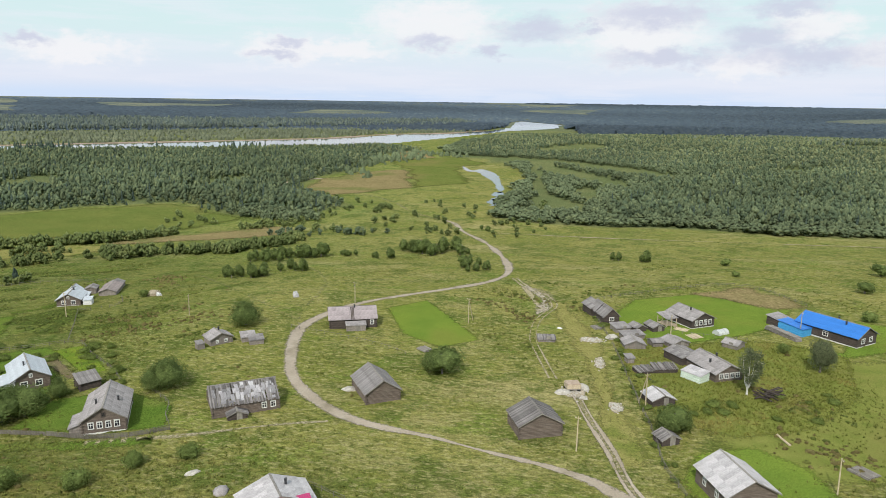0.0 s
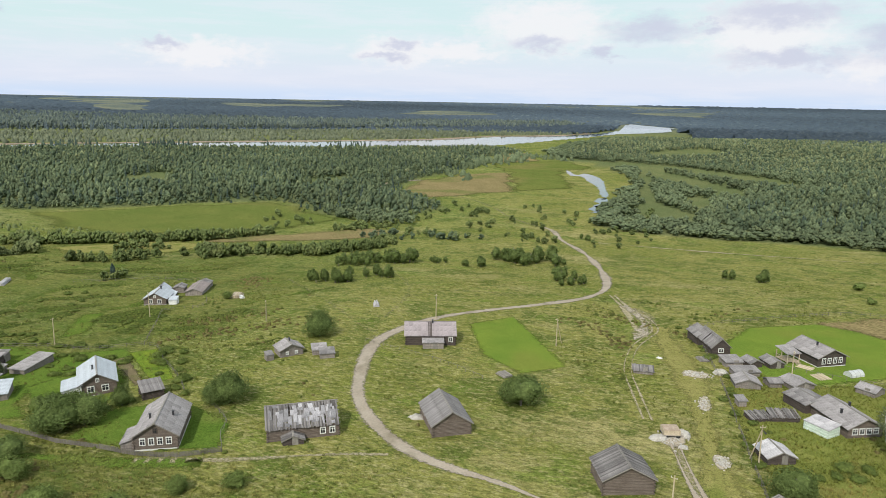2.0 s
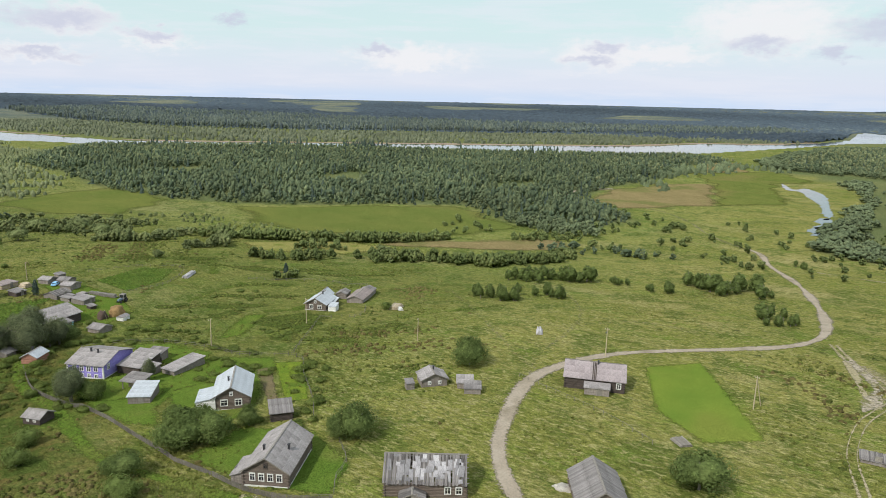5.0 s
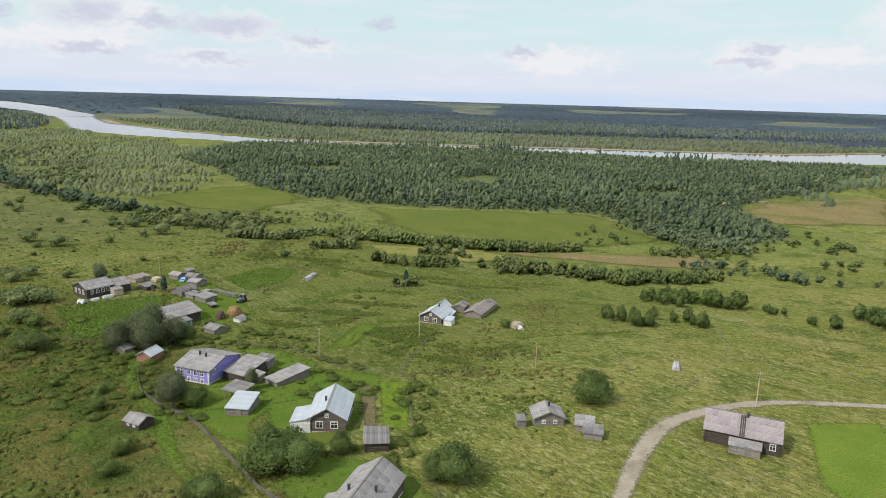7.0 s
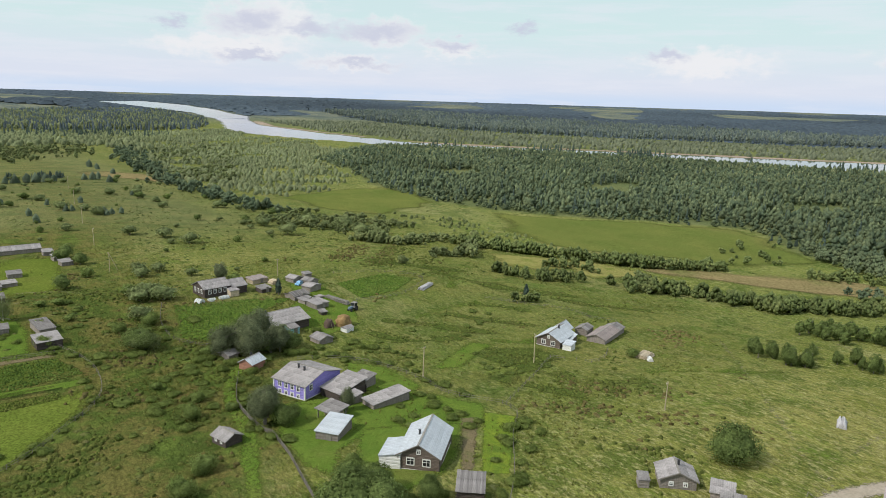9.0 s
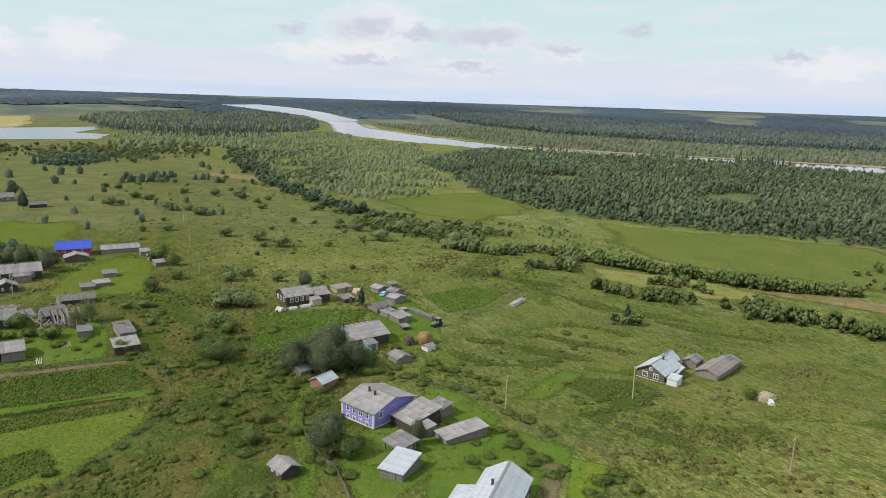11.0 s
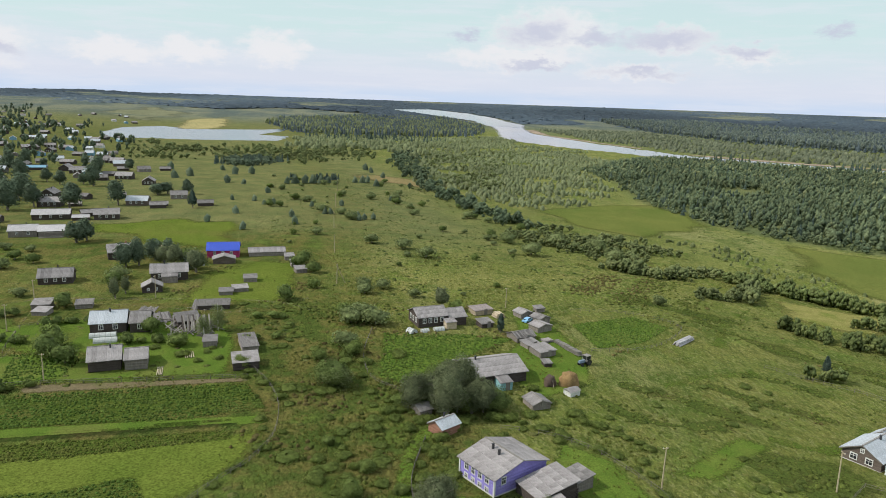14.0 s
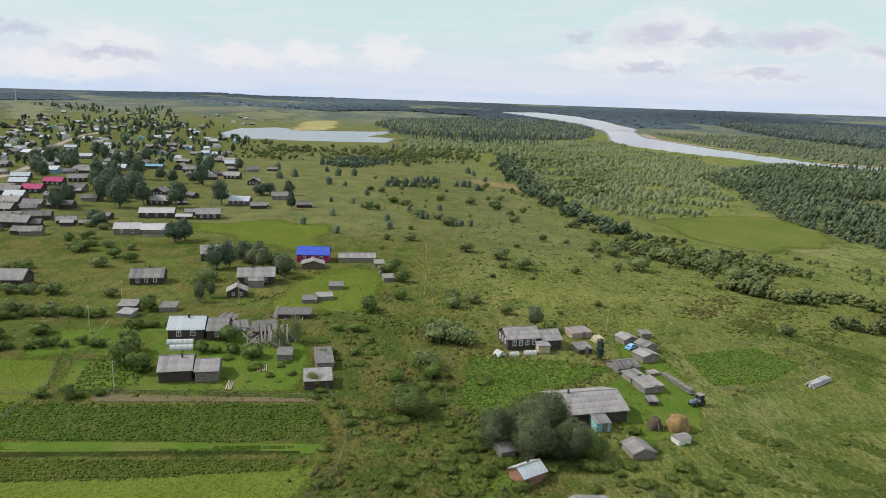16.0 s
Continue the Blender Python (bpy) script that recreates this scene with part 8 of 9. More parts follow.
def fence(pts, label, rails=(0.45, 0.95), every=2.6, picket=0.0, tall=0.95, group=""):
    """A wooden fence along a line: posts, rails and, where picket is set, a row of narrow boards in each bay."""
    c = along(pts, every)
    ob = thing("fence", *c[0], 0, label, "fence", group)
    o = ob.matrix_basis.translation
    pm = shared(("post", tall), lambda: Shape().tube((0, 0, -0.3), (0, 0, tall), 0.065, 0.055, 6).mesh("post", FENCE))
    rnd = random.Random(len(pts) + int(c[0][0]))
    for i, (x, y) in enumerate(c):
        z = float(gz(x, y))
        part("post", pm, None, ob, m=pose(x - o.x, y - o.y, z - o.z, rnd.gauss(0, 3), rnd.gauss(0, 3), 0))
        if i + 1 == len(c) or (not picket and rnd.random() < 0.06):
            continue
        x2, y2 = c[i + 1]
        z2 = float(gz(x2, y2))
        a, b = Vector((x - o.x, y - o.y, z - o.z)), Vector((x2 - o.x, y2 - o.y, z2 - o.z))
        L = (b - a).length
        turn = (b - a).to_track_quat("X", "Z").to_matrix().to_4x4()
        for r in rails:
            rm = shared(("rail", round(L, 1)), lambda: Shape().tube((0, 0, 0), (round(L, 1) + 0.1, 0, 0), 0.04, 0.032, 5).mesh("rail", FENCE))
            part("rail", rm, None, ob, m=Matrix.Translation(a + Vector((0, 0, r + rnd.gauss(0, 0.04)))) @ turn)
        if picket:
            def bay():
                s, rr = Shape(), random.Random(5)
                n = int(L / picket)
                for k in range(n):
                    s.box(k * picket, -0.07, 0.08, k * picket + picket * 0.72, -0.045, tall * rr.uniform(0.88, 1.05))
                return s.mesh("picket_panel", FENCE)

            tagged(part("picket_panel", shared(("bay", round(L, 1), picket), bay), None, ob, m=Matrix.Translation(a) @ turn), kind="stuff")
    return ob


fence([(-97, 116), (-87, 116), (-79, 115.6), (-71, 117.5), (-65, 121.5)], "grey picket fence in front of the log house", picket=0.16)
fence([(-136, 122), (-125, 121), (-114, 119), (-102, 117), (-97, 116)], "grey picket fence along the grassy track", picket=0.16)
fence([(-170, 127), (-160, 123), (-152, 121), (-139, 121), (-136, 122)], "grey picket fence below the violet house", picket=0.16)
fence([(-66, 123), (-69, 127), (-71, 132), (-77, 137)], "low rail fence beside the log house")
fence([(-172, 143), (-169, 150), (-162, 157.5), (-153, 161), (-144, 163), (-136, 162.5), (-131, 164), (-122, 169)], "rail fence round the garden of the violet house")
fence([(-122, 169), (-116, 168), (-108, 160), (-96, 150), (-88, 142)], "rail fence along the vegetable plot")
fence([(-121.3, 169.5), (-126.1, 177.3), (-132.3, 187.5), (-141.4, 202)], "leaning rail fence running to the farmstead")
fence([(-141.4, 202), (-136.3, 206.7), (-132.7, 208.6), (-134.3, 215.3), (-139.2, 222.2)], "low rail fence round the yard of the tin-roofed house")
fence([(-200, 226), (-188.6, 234.8), (-181.3, 241.3), (-173.5, 244.6), (-164.5, 244.7), (-160.5, 249.8)], "rail fence across the slope above the barn")
fence([(-226, 34), (-236, 33), (-245, 34), (-247, 50)], "rail fence between the western gardens")
fence([(-195, 32), (-208, 33), (-224, 34)], "rail fence above the dry plot")
fence([(-212, 92), (-200, 97), (-189, 99), (-176, 98), (-167, 94), (-161, 89), (-150, 80), (-138, 62)], "weathered rail fence along the potato field")
fence([(20, 230), (23, 207), (25, 187), (26, 170), (27, 151), (28, 135), (28, 122), (30, 113)], "grey rail fence beside the cart track", rails=(0.4, 0.8, 1.1))
fence([(20, 230), (33, 241), (64, 263), (82, 265), (92, 238)], "rail fence behind the mown yard")
fence([(-231, 124), (-215, 120), (-202, 120), (-195, 124), (-188, 131)], "rail fence round the potato field")
fence([(-212, 181), (-214, 200), (-230, 219), (-243, 210), (-247, 190)], "thin rail fence round the potato field")
fence([(-206, 20), (-207, 48), (-206, 70), (-205, 92)], "low fence above the potato rows")
fence([(-36, 106), (-32, 106.5), (-27, 104), (-23, 102)], "bent double rail fence in the meadow")
fence([(-235, 28), (-222, 30), (-209, 34)], "low rail fence beside the garden")
fence([(-64, 186), (-58, 183.5), (-50, 181), (-38, 176), (-28, 170)], "sparse rail fence below the house", rails=(0.8,))
fence([(30, 205), (48, 199), (62, 196)], "rail fence across the yard", rails=(0.7,))


def pole(x, y, h=7.6, strut=None, lamp=False, lean=1.0):
    """A wooden line pole with insulators; strut: the way its brace leans, in degrees."""
    ob = thing("utility_pole", x, y, PLANT.uniform(0, 360) if strut is None else strut, "weathered wooden utility pole standing in the grass" if strut is None else "braced wooden utility pole standing in the grass", "pole", "utility poles")
    part("shaft", shared(("shaft", h), lambda: Shape().tube((0, 0, -0.4), (0, 0, h), 0.15, 0.10, 8).mesh("shaft", POLE)), None, ob, m=pose(0, 0, 0, lean, 0, 0))
    part("crossarm", shared("arm", lambda: Shape().box(-0.55, -0.05, -0.05, 0.55, 0.05, 0.05).mesh("crossarm", POLE)), None, ob, m=pose(0, 0.05, h - 0.35))
    for ix in (-0.45, 0.45):
        part("insulator", shared("insulator", lambda: Shape().tube((0, 0, 0), (0, 0, 0.18), 0.05, 0.035, 6).mesh("insulator", WHITE)), None, ob, m=pose(ix, 0.05, h - 0.3))
    if strut is not None:
        part("brace", shared(("brace", h), lambda: Shape().tube((0, -3.2, -0.3), (0, -0.1, h * 0.92), 0.12, 0.10, 7).mesh("brace", POLE)), None, ob)
    if lamp:
        part("street_lamp", Shape().box(-0.05, 0, h - 0.9, 0.05, 1.1, h - 0.82).box(-0.14, 0.8, h - 0.98, 0.14, 1.3, h - 0.82), METAL, ob, "small lamp on a bracket")
    return ob


POLE = surf("pole_timber", (0.36, 0.30, 0.20), (0.46, 0.39, 0.27), 1.5, 9, 0.9, 0.4, 0.02, vary=0.15, stretch=(3, 3, 0.5))
for a in ((12.8, 125.8, 7.0), (-14.9, 199.2, 7.6, 160), (-52.7, 213.2, 7.6, None, True), (28.1, 146.7, 8.0, 200, True), (55.2, 118, 6.6), (-140.6, 195.3, 8.0), (-146.3, 164.3, 7.8), (-280.9, 118.2, 7.0, 200), (-331, 121, 7.5),
          (-389, 125, 8.0), (-460, 131, 8.0), (-539, 138, 8.0), (-266, 29, 7.5), (-241, 30, 7.5), (-268, 62, 7.5), (-313, 57, 7.5), (-209, 48, 6.5), (41, 192, 7.5), (-250, 169, 6.5), (-100, 196, 6.5), (78, 203, 7.0)):
    pole(*a)



def weeds(pts, every, spread, lo, hi, label):
    """A ragged line of tall weeds."""
    for x, y in along(pts, every):
        if PLANT.random() < 0.8:
            plant("herb", x + PLANT.gauss(0, spread), y + PLANT.gauss(0, spread), PLANT.uniform(lo, hi), PLANT.uniform(0.8, 1.3), label)


weeds([(-88, 143), (-96, 151), (-107, 161), (-114, 168)], 2.2, 1.6, 0.9, 1.7, "weeds along the garden fence")
weeds([(-137, 158), (-128, 155), (-121, 158)], 2.2, 1.5, 0.9, 1.6, "hedge of tall weeds behind the yard")
weeds([(-133, 150), (-126, 146), (-121, 150), (-117, 158)], 2.2, 1.2, 0.8, 1.4, "rows of currant bushes in the garden")
weeds([(-168, 128), (-158, 124), (-150, 122.5), (-142, 120), (-128, 123)], 2.6, 1.2, 0.8, 1.4, "weeds along the picket fence")
weeds([(-172, 146), (-165, 157), (-154, 163), (-142, 165), (-132, 166)], 2.6, 1.5, 0.7, 1.3, "weeds along the garden fence")
weeds([(-190, 136), (-186, 128), (-178, 124), (-174, 136), (-178, 148)], 2.0, 2.5, 1.0, 1.8, "weeds under the willows")
weeds([(-210, 92), (-198, 96), (-186, 97.5), (-172, 95), (-160, 87), (-150, 78)], 2.4, 1.5, 0.7, 1.4, "weeds along the field fence")
weeds([(21, 228), (24, 205), (26, 186), (27, 168), (28, 150), (29, 133), (30, 118)], 3.2, 1.0, 0.6, 1.1, "weeds along the grey fence")
weeds([(-104, 128), (-96, 137), (-88, 137), (-84, 133)], 2.0, 1.5, 0.8, 1.5, "weeds between the farmsteads")
weeds([(34, 142), (44, 148), (52, 152), (60, 150), (70, 160)], 2.4, 4.0, 0.7, 1.4, "tall weeds below the birches")
weeds([(-186, 158), (-176, 162), (-168, 164), (-160, 168)], 2.0, 3.0, 0.8, 1.5, "tall weeds in the hollow")
weeds([(-228, 70), (-222, 78), (-216, 84), (-212, 78)], 2.2, 2.0, 0.8, 1.4, "garden weeds by the dark house")
for i in range(60):
    x, y = PLANT.uniform(-215, -140), PLANT.uniform(96, 132)
    if y < 103 and x > -150 or (x > -150 and y > 112):
        continue
    plant("herb", x, y, PLANT.uniform(0.6, 1.4), PLANT.uniform(0.9, 1.6), "weeds in the gully")


# ---- small things ----
def heap(name, label, x, y, rx, ry, h, mat, category="heap", seed=1, n=9, sharp=1.0):
    """A rounded uneven heap."""
    rs = np.random.RandomState(seed)
    rings, seg = 5, 14
    v = []
    for k in range(rings):
        t = k / (rings - 0.5)
        for i in range(seg):
            a = 2 * math.pi * i / seg
            r = math.cos(t * math.pi / 2) ** sharp * rs.uniform(0.76, 1.2)
            v.append((math.cos(a) * rx * r, math.sin(a) * ry * r, h * math.sin(t * math.pi / 2) * rs.uniform(0.9, 1.08) - 0.05 * (k == 0)))
    v.append((0, 0, h))
    f = []
    for k in range(rings - 1):
        for i in range(seg):
            f.append((k * seg + i, k * seg + (i + 1) % seg, (k + 1) * seg + (i + 1) % seg, (k + 1) * seg + i))
    f += [((rings - 1) * seg + i, (rings - 1) * seg + (i + 1) % seg, len(v) - 1) for i in range(seg)]
    me = Shape().add(v, f).mesh(name, mat, True)
    ob = new(name, me)
    ob.matrix_basis = pose(x, y, float(gz(x, y)), 0, 0, seed * 37)
    return tagged(ob, label, category)


heap("haystack", "large rounded brown haystack in the farmyard", -192.6, 166.4, 2.7, 2.4, 3.0, HAY, "haystack", 3, sharp=0.6)
hs = heap("hay_rick", "small dark rick of old hay propped with poles", -192.6, 161.6, 1.6, 1.4, 2.4, surf("old_hay", (0.085, 0.06, 0.05), (0.12, 0.085, 0.065), 1.2, 12, 0.95, 0.9, 0.1), "haystack", 4, sharp=0.5)
for dx, dy in ((-1.3, -1.2), (0.6, -1.7)):
    part("prop_pole", Shape().tube((dx, dy, 0), (dx * 0.4, dy * 0.4, 2.5), 0.05, 0.04, 5), WOODPALE, hs)
for i, (x, y, rx, ry, h, mt, lb) in enumerate((
    (11.0, 152.2, 1.7, 1.3, 0.9, STONE, "heap of whitish rubble beside the wagon"), (15.6, 155.2, 1.3, 1.8, 1.1, STONE, "heap of whitish rubble beside the wagon"), (15.6, 150.0, 0.8, 0.9, 0.5, STONE, "small heap of whitish rubble"),
    (25.6, 192.0, 1.7, 1.7, 1.2, STONE, "pale heap of bagged rubbish by the fence"), (11.5, 198.5, 0.8, 0.5, 0.4, WHITE, "white bundle lying in the grass"), (-36.0, 146.0, 1.8, 1.4, 0.5, STONE, "low heap of grey brush and boards"),
    (-53.0, 107.2, 1.4, 0.8, 0.4, STONE, "grey boulder in the meadow"), (-45.6, 102.3, 1.5, 1.2, 1.0, SLATE, "pale tarpaulin heap beside the red house"))):
    heap("mound", lb, x, y, rx, ry, h, mt, "heap", 10 + i)

def rubble_patch(x, y, rx, ry, seed):
    """Pale trampled earth strewn with broken stone."""
    rnd = random.Random(seed)
    patch("bare_patch", [(x + rx * rnd.uniform(0.75, 1.1) * math.cos(k * 0.628), y + ry * rnd.uniform(0.7, 1.15) * math.sin(k * 0.628)) for k in range(10)], BARE, "trampled pale earth in the grass", 0.5, 0.08)
    s = Shape()
    for k in range(70):
        px, py, r_ = x + rnd.gauss(0, rx * 0.42), y + rnd.gauss(0, ry * 0.42), rnd.uniform(0.08, 0.26)
        s.box(px - r_, py - r_ * rnd.uniform(0.5, 1.0), float(gz(px, py)) - 0.05, px + r_ * rnd.uniform(0.5, 1.0), py + r_, float(gz(px, py)) + 0.08 + r_ * rnd.uniform(0.3, 0.9))
    tagged(new("rubble", s.mesh("rubble", STONE)), "scattered pale broken stones on bare earth", "rubble", kind="stuff")


for i, (x, y, rx, ry) in enumerate(((22.0, 146.4, 1.8, 3.2), (20.6, 172.0, 1.7, 4.6), (19.8, 189.4, 3.4, 2.8), (13.2, 152.8, 3.4, 3.2))):
    rubble_patch(x, y, rx, ry, 70 + i)

wg = thing("wagon", 13.2, 154.2, 15, "wooden wagon box loaded with pale straw", "wagon")
part("bed", Shape().box(-1.6, -1.3, 0.6, 1.6, 1.3, 0.75), WOODGREY, wg)
for sx in (-1.6, 1.52):
    part("side_board", Shape().box(sx, -1.3, 0.75, sx + 0.08, 1.3, 1.7), WOODPALE, wg)
for sy in (-1.3, 1.22):
    part("end_board", Shape().box(-1.52, sy, 0.75, 1.52, sy + 0.08, 1.7), WOODPALE, wg)
part("load", Shape().box(-1.5, -1.2, 0.76, 1.5, 1.2, 1.85), surf("straw", (0.34, 0.26, 0.20), (0.46, 0.37, 0.29), 1.5, 10, 0.95, 0.9, 0.1), wg, "pale straw load")
for sx in (-1.2, 1.2):
    for sy in (-1.1, 1.1):
        part("wheel", shared("wagon_wheel", lambda: Shape().tube((0, -0.08, 0), (0, 0.08, 0), 0.42, 0.42, 14).mesh("wheel", RUBBER)), None, wg, m=pose(sx, sy, 0.42))


def wood_pile(x, y, yaw, n, label, length=2.0, r=0.13, layers=3, mat=None, spread=1.0):
    """A stack of logs lying side by side."""
    ob = thing("log_pile", x, y, yaw, label, "log pile")
    rnd = random.Random(int(x * 7 + y))
    me = shared(("log", length, r, (mat or WOODGREY).name), lambda: Shape().tube((0, -length / 2, 0), (0, length / 2, 0), r, r * 0.9, 7).mesh("log", mat or WOODGREY))
    for k in range(layers):
        for i in range(n - k):
            part("log", me, None, ob, m=pose((i - (n - k - 1) / 2) * 2 * r * spread, rnd.gauss(0, 0.08), r + k * 1.75 * r, 0, 0, rnd.gauss(0, 2)))
    return ob


wood_pile(-214.2, 175.1, 14, 38, "long low stack of grey firewood logs", 1.4, 0.15, 4)
wood_pile(-220.0, 171.4, 105, 10, "pale boards stacked at the end of the firewood", 2.4, 0.16, 2, SLATE)
wood_pile(-218.6, 213.0, 33, 6, "pile of pale logs in the pasture", 9.0, 0.2, 3, PALE_SLATE)
wood_pile(-23.6, 173.8, 45, 9, "grey logs piled by the big bush", 3.4, 0.15, 2)
wood_pile(-129.4, 225.8, 17, 12, "low stack of weathered brownish boards", 5.0, 0.16, 4, WOODPALE)
wood_pile(-126.4, 224.4, 50, 5, "small heap of pale planks", 2.4, 0.16, 3, WHITE)
wood_pile(-75.5, 222.0, 24, 6, "stack of pale boards in the meadow", 4.6, 0.16, 4, PALE_SLATE)
wood_pile(73.6, 203.4, 115, 34, "long stack of grey firewood by the house", 2.0, 0.18, 4)
wood_pile(48.4, 197.6, 30, 8, "pale boards lying in the yard", 3.6, 0.14, 1, WOODPALE, 1.6)
wood_pile(46.2, 203.6, 60, 6, "pale planks before the porch", 3.6, 0.12, 1, WOODPALE, 1.8)
wood_pile(62.6, 126.0, 35, 9, "slatted grey platform in the grass", 4.0, 0.12, 2, WOODGREY, 1.7)
tg = thing("beam_stack", 56.0, 157.0, 30, "dark tangle of old beams beside the birch", "beams")
rnd = random.Random(8)
for i in range(20):
    part("beam", shared("old_beam", lambda: Shape().box(-0.1, -2.2, 0, 0.1, 2.2, 0.2).mesh("beam", LOG_DARK)), None, tg, m=pose(rnd.uniform(-2.2, 2.2), rnd.uniform(-0.6, 0.6), 0.05 + 0.09 * i, rnd.uniform(-5, 5), 0, (90 if i % 2 else 0) + rnd.gauss(0, 14)))
wood_pile(22.0, 201.0, 20, 8, "old brown brushwood beside the fence", 3.2, 0.12, 2, WOODGREY, 1.4)
wood_pile(-204.5, 157.5, 20, 5, "dull green boards on the field edge", 3.0, 0.12, 1, SLATE_DIM, 1.3)
wood_pile(-240.4, 163.6, 100, 10, "stack of fresh pale timber", 3.0, 0.16, 5, WOODPALE)
wood_pile(-233.0, 80.0, 60, 6, "grey planks leaning near the shed", 4.0, 0.12, 1, WOODGREY, 2.2)
wood_pile(-219.6, 77.5, 100, 5, "pale planks lying in the garden", 4.0, 0.12, 1, WOODPALE, 2.0)
wood_pile(-211.0, 72.0, 95, 4, "pale planks beside the barn", 5.0, 0.12, 1, WOODPALE, 1.5)
lg = thing("fallen_trunk", 52.2, 135.2, 60, "bleached tree trunk leaning out of the grass", "log")
part("trunk", Shape().tube((0, -1.2, 0), (0, 1.4, 1.6), 0.24, 0.18, 8), WOODPALE, lg)
wb = thing("white_box", -187.0, 164.8, 110, "white covered crate with a pitched lid", "crate")
part("body", Shape().box(-1.5, -1.2, 0, 1.5, 1.2, 1.2), WHITE, wb)
part("lid", Shape().add([(-1.65, -1.35, 1.2), (1.65, -1.35, 1.2), (1.65, 1.35, 1.2), (-1.65, 1.35, 1.2), (-1.65, 0, 1.75), (1.65, 0, 1.75)], [(0, 1, 5, 4), (2, 3, 4, 5), (0, 4, 3), (1, 2, 5), (3, 2, 1, 0)]), SLATE, wb)


def greenhouse(x, y, yaw, L, r, label):
    ob = thing("greenhouse", x, y, yaw, label, "greenhouse")
    n, m = 8, max(3, int(L / 1.2))
    v = [(-L / 2 + L * i / m, -r * math.cos(math.pi * j / n), 0.9 * r * 1.15 * math.sin(math.pi * j / n)) for i in range(m + 1) for j in range(n + 1)]
    f = [(i * (n + 1) + j, (i + 1) * (n + 1) + j, (i + 1) * (n + 1) + j + 1, i * (n + 1) + j + 1) for i in range(m) for j in range(n)]
    f += [tuple(range(n + 1)), tuple(m * (n + 1) + j for j in range(n, -1, -1))]
    part("film", Shape().add(v, f), FILM, ob)
    for i in range(m + 1):
        s = Shape().pipe([(a[0], a[1] * 1.02, a[2] * 1.02) for a in v[i * (n + 1):(i + 1) * (n + 1)]], 0.035)
        part("hoop", s, WOODGREY, ob)


greenhouse(-228.6, 134.8, 30, 2.4, 1.2, "whitish film greenhouse at the house corner")
greenhouse(-228.8, 138.6, 100, 2.2, 0.9, "low whitish film greenhouse under the windows")
greenhouse(-229.8, 142.8, 100, 3.0, 0.95, "long whitish film greenhouse under the windows")
greenhouse(-234.4, 54.6, 95, 6.4, 1.1, "long whitish film greenhouse in the garden")
greenhouse(-230.8, 56.0, 95, 5.6, 1.1, "whitish film greenhouse in the garden")
greenhouse(56.4, 201.6, 35, 4.0, 1.3, "pale film greenhouse beside the house")
greenhouse(-312.0, 70.0, 95, 4.0, 1.2, "pale film greenhouse behind the trees")

tr = thing("tractor", -203.9, 175.6, 200, "old blue-grey farm tractor with a pale cab", "tractor")
TRACTOR = surf("tractor_paint", (0.16, 0.22, 0.30), (0.20, 0.26, 0.34), 1, 8, 0.5, 0.1, 0.01)
part("bonnet", Shape().box(-0.35, 0.2, 0.85, 0.35, 2.0, 1.45).box(-0.28, 1.9, 0.8, 0.28, 2.1, 1.35), TRACTOR, tr)
part("chassis", Shape().box(-0.3, -1.2, 0.6, 0.3, 1.9, 0.9), METAL, tr)
cab = part("cab", Shape().box(-0.75, -1.2, 1.0, 0.75, 0.25, 1.5).box(-0.8, -1.25, 2.45, 0.8, 0.3, 2.6).box(-0.75, -1.2, 1.5, -0.67, -1.12, 2.45).box(0.67, -1.2, 1.5, 0.75, -1.12, 2.45).box(-0.75, 0.17, 1.5, -0.67, 0.25, 2.45).box(0.67, 0.17, 1.5, 0.75, 0.25, 2.45), SLATE, tr, "pale grey cab")
part("cab_glass", Shape().box(-0.7, -1.14, 1.5, 0.7, 0.2, 2.45), GLASS, cab)
part("exhaust", Shape().tube((0.2, 1.2, 1.45), (0.2, 1.2, 2.3), 0.05, 0.05, 6), METAL, tr)


def wheel(parent, x, y, r, w):
    t = part("wheel", shared(("tyre", r), lambda: Shape().tube((-w / 2, 0, 0), (w / 2, 0, 0), r, r, 18).mesh("wheel", RUBBER)), None, parent, m=pose(x, y, r))
    part("rim", shared(("rim", r), lambda: Shape().tube((-w / 2 - 0.02, 0, 0), (w / 2 + 0.02, 0, 0), r * 0.55, r * 0.55, 12).mesh("rim", METAL)), None, t)


for sx in (-0.75, 0.75):
    wheel(tr, sx, -0.7, 0.75, 0.4)
    wheel(tr, sx * 0.85, 1.5, 0.45, 0.25)


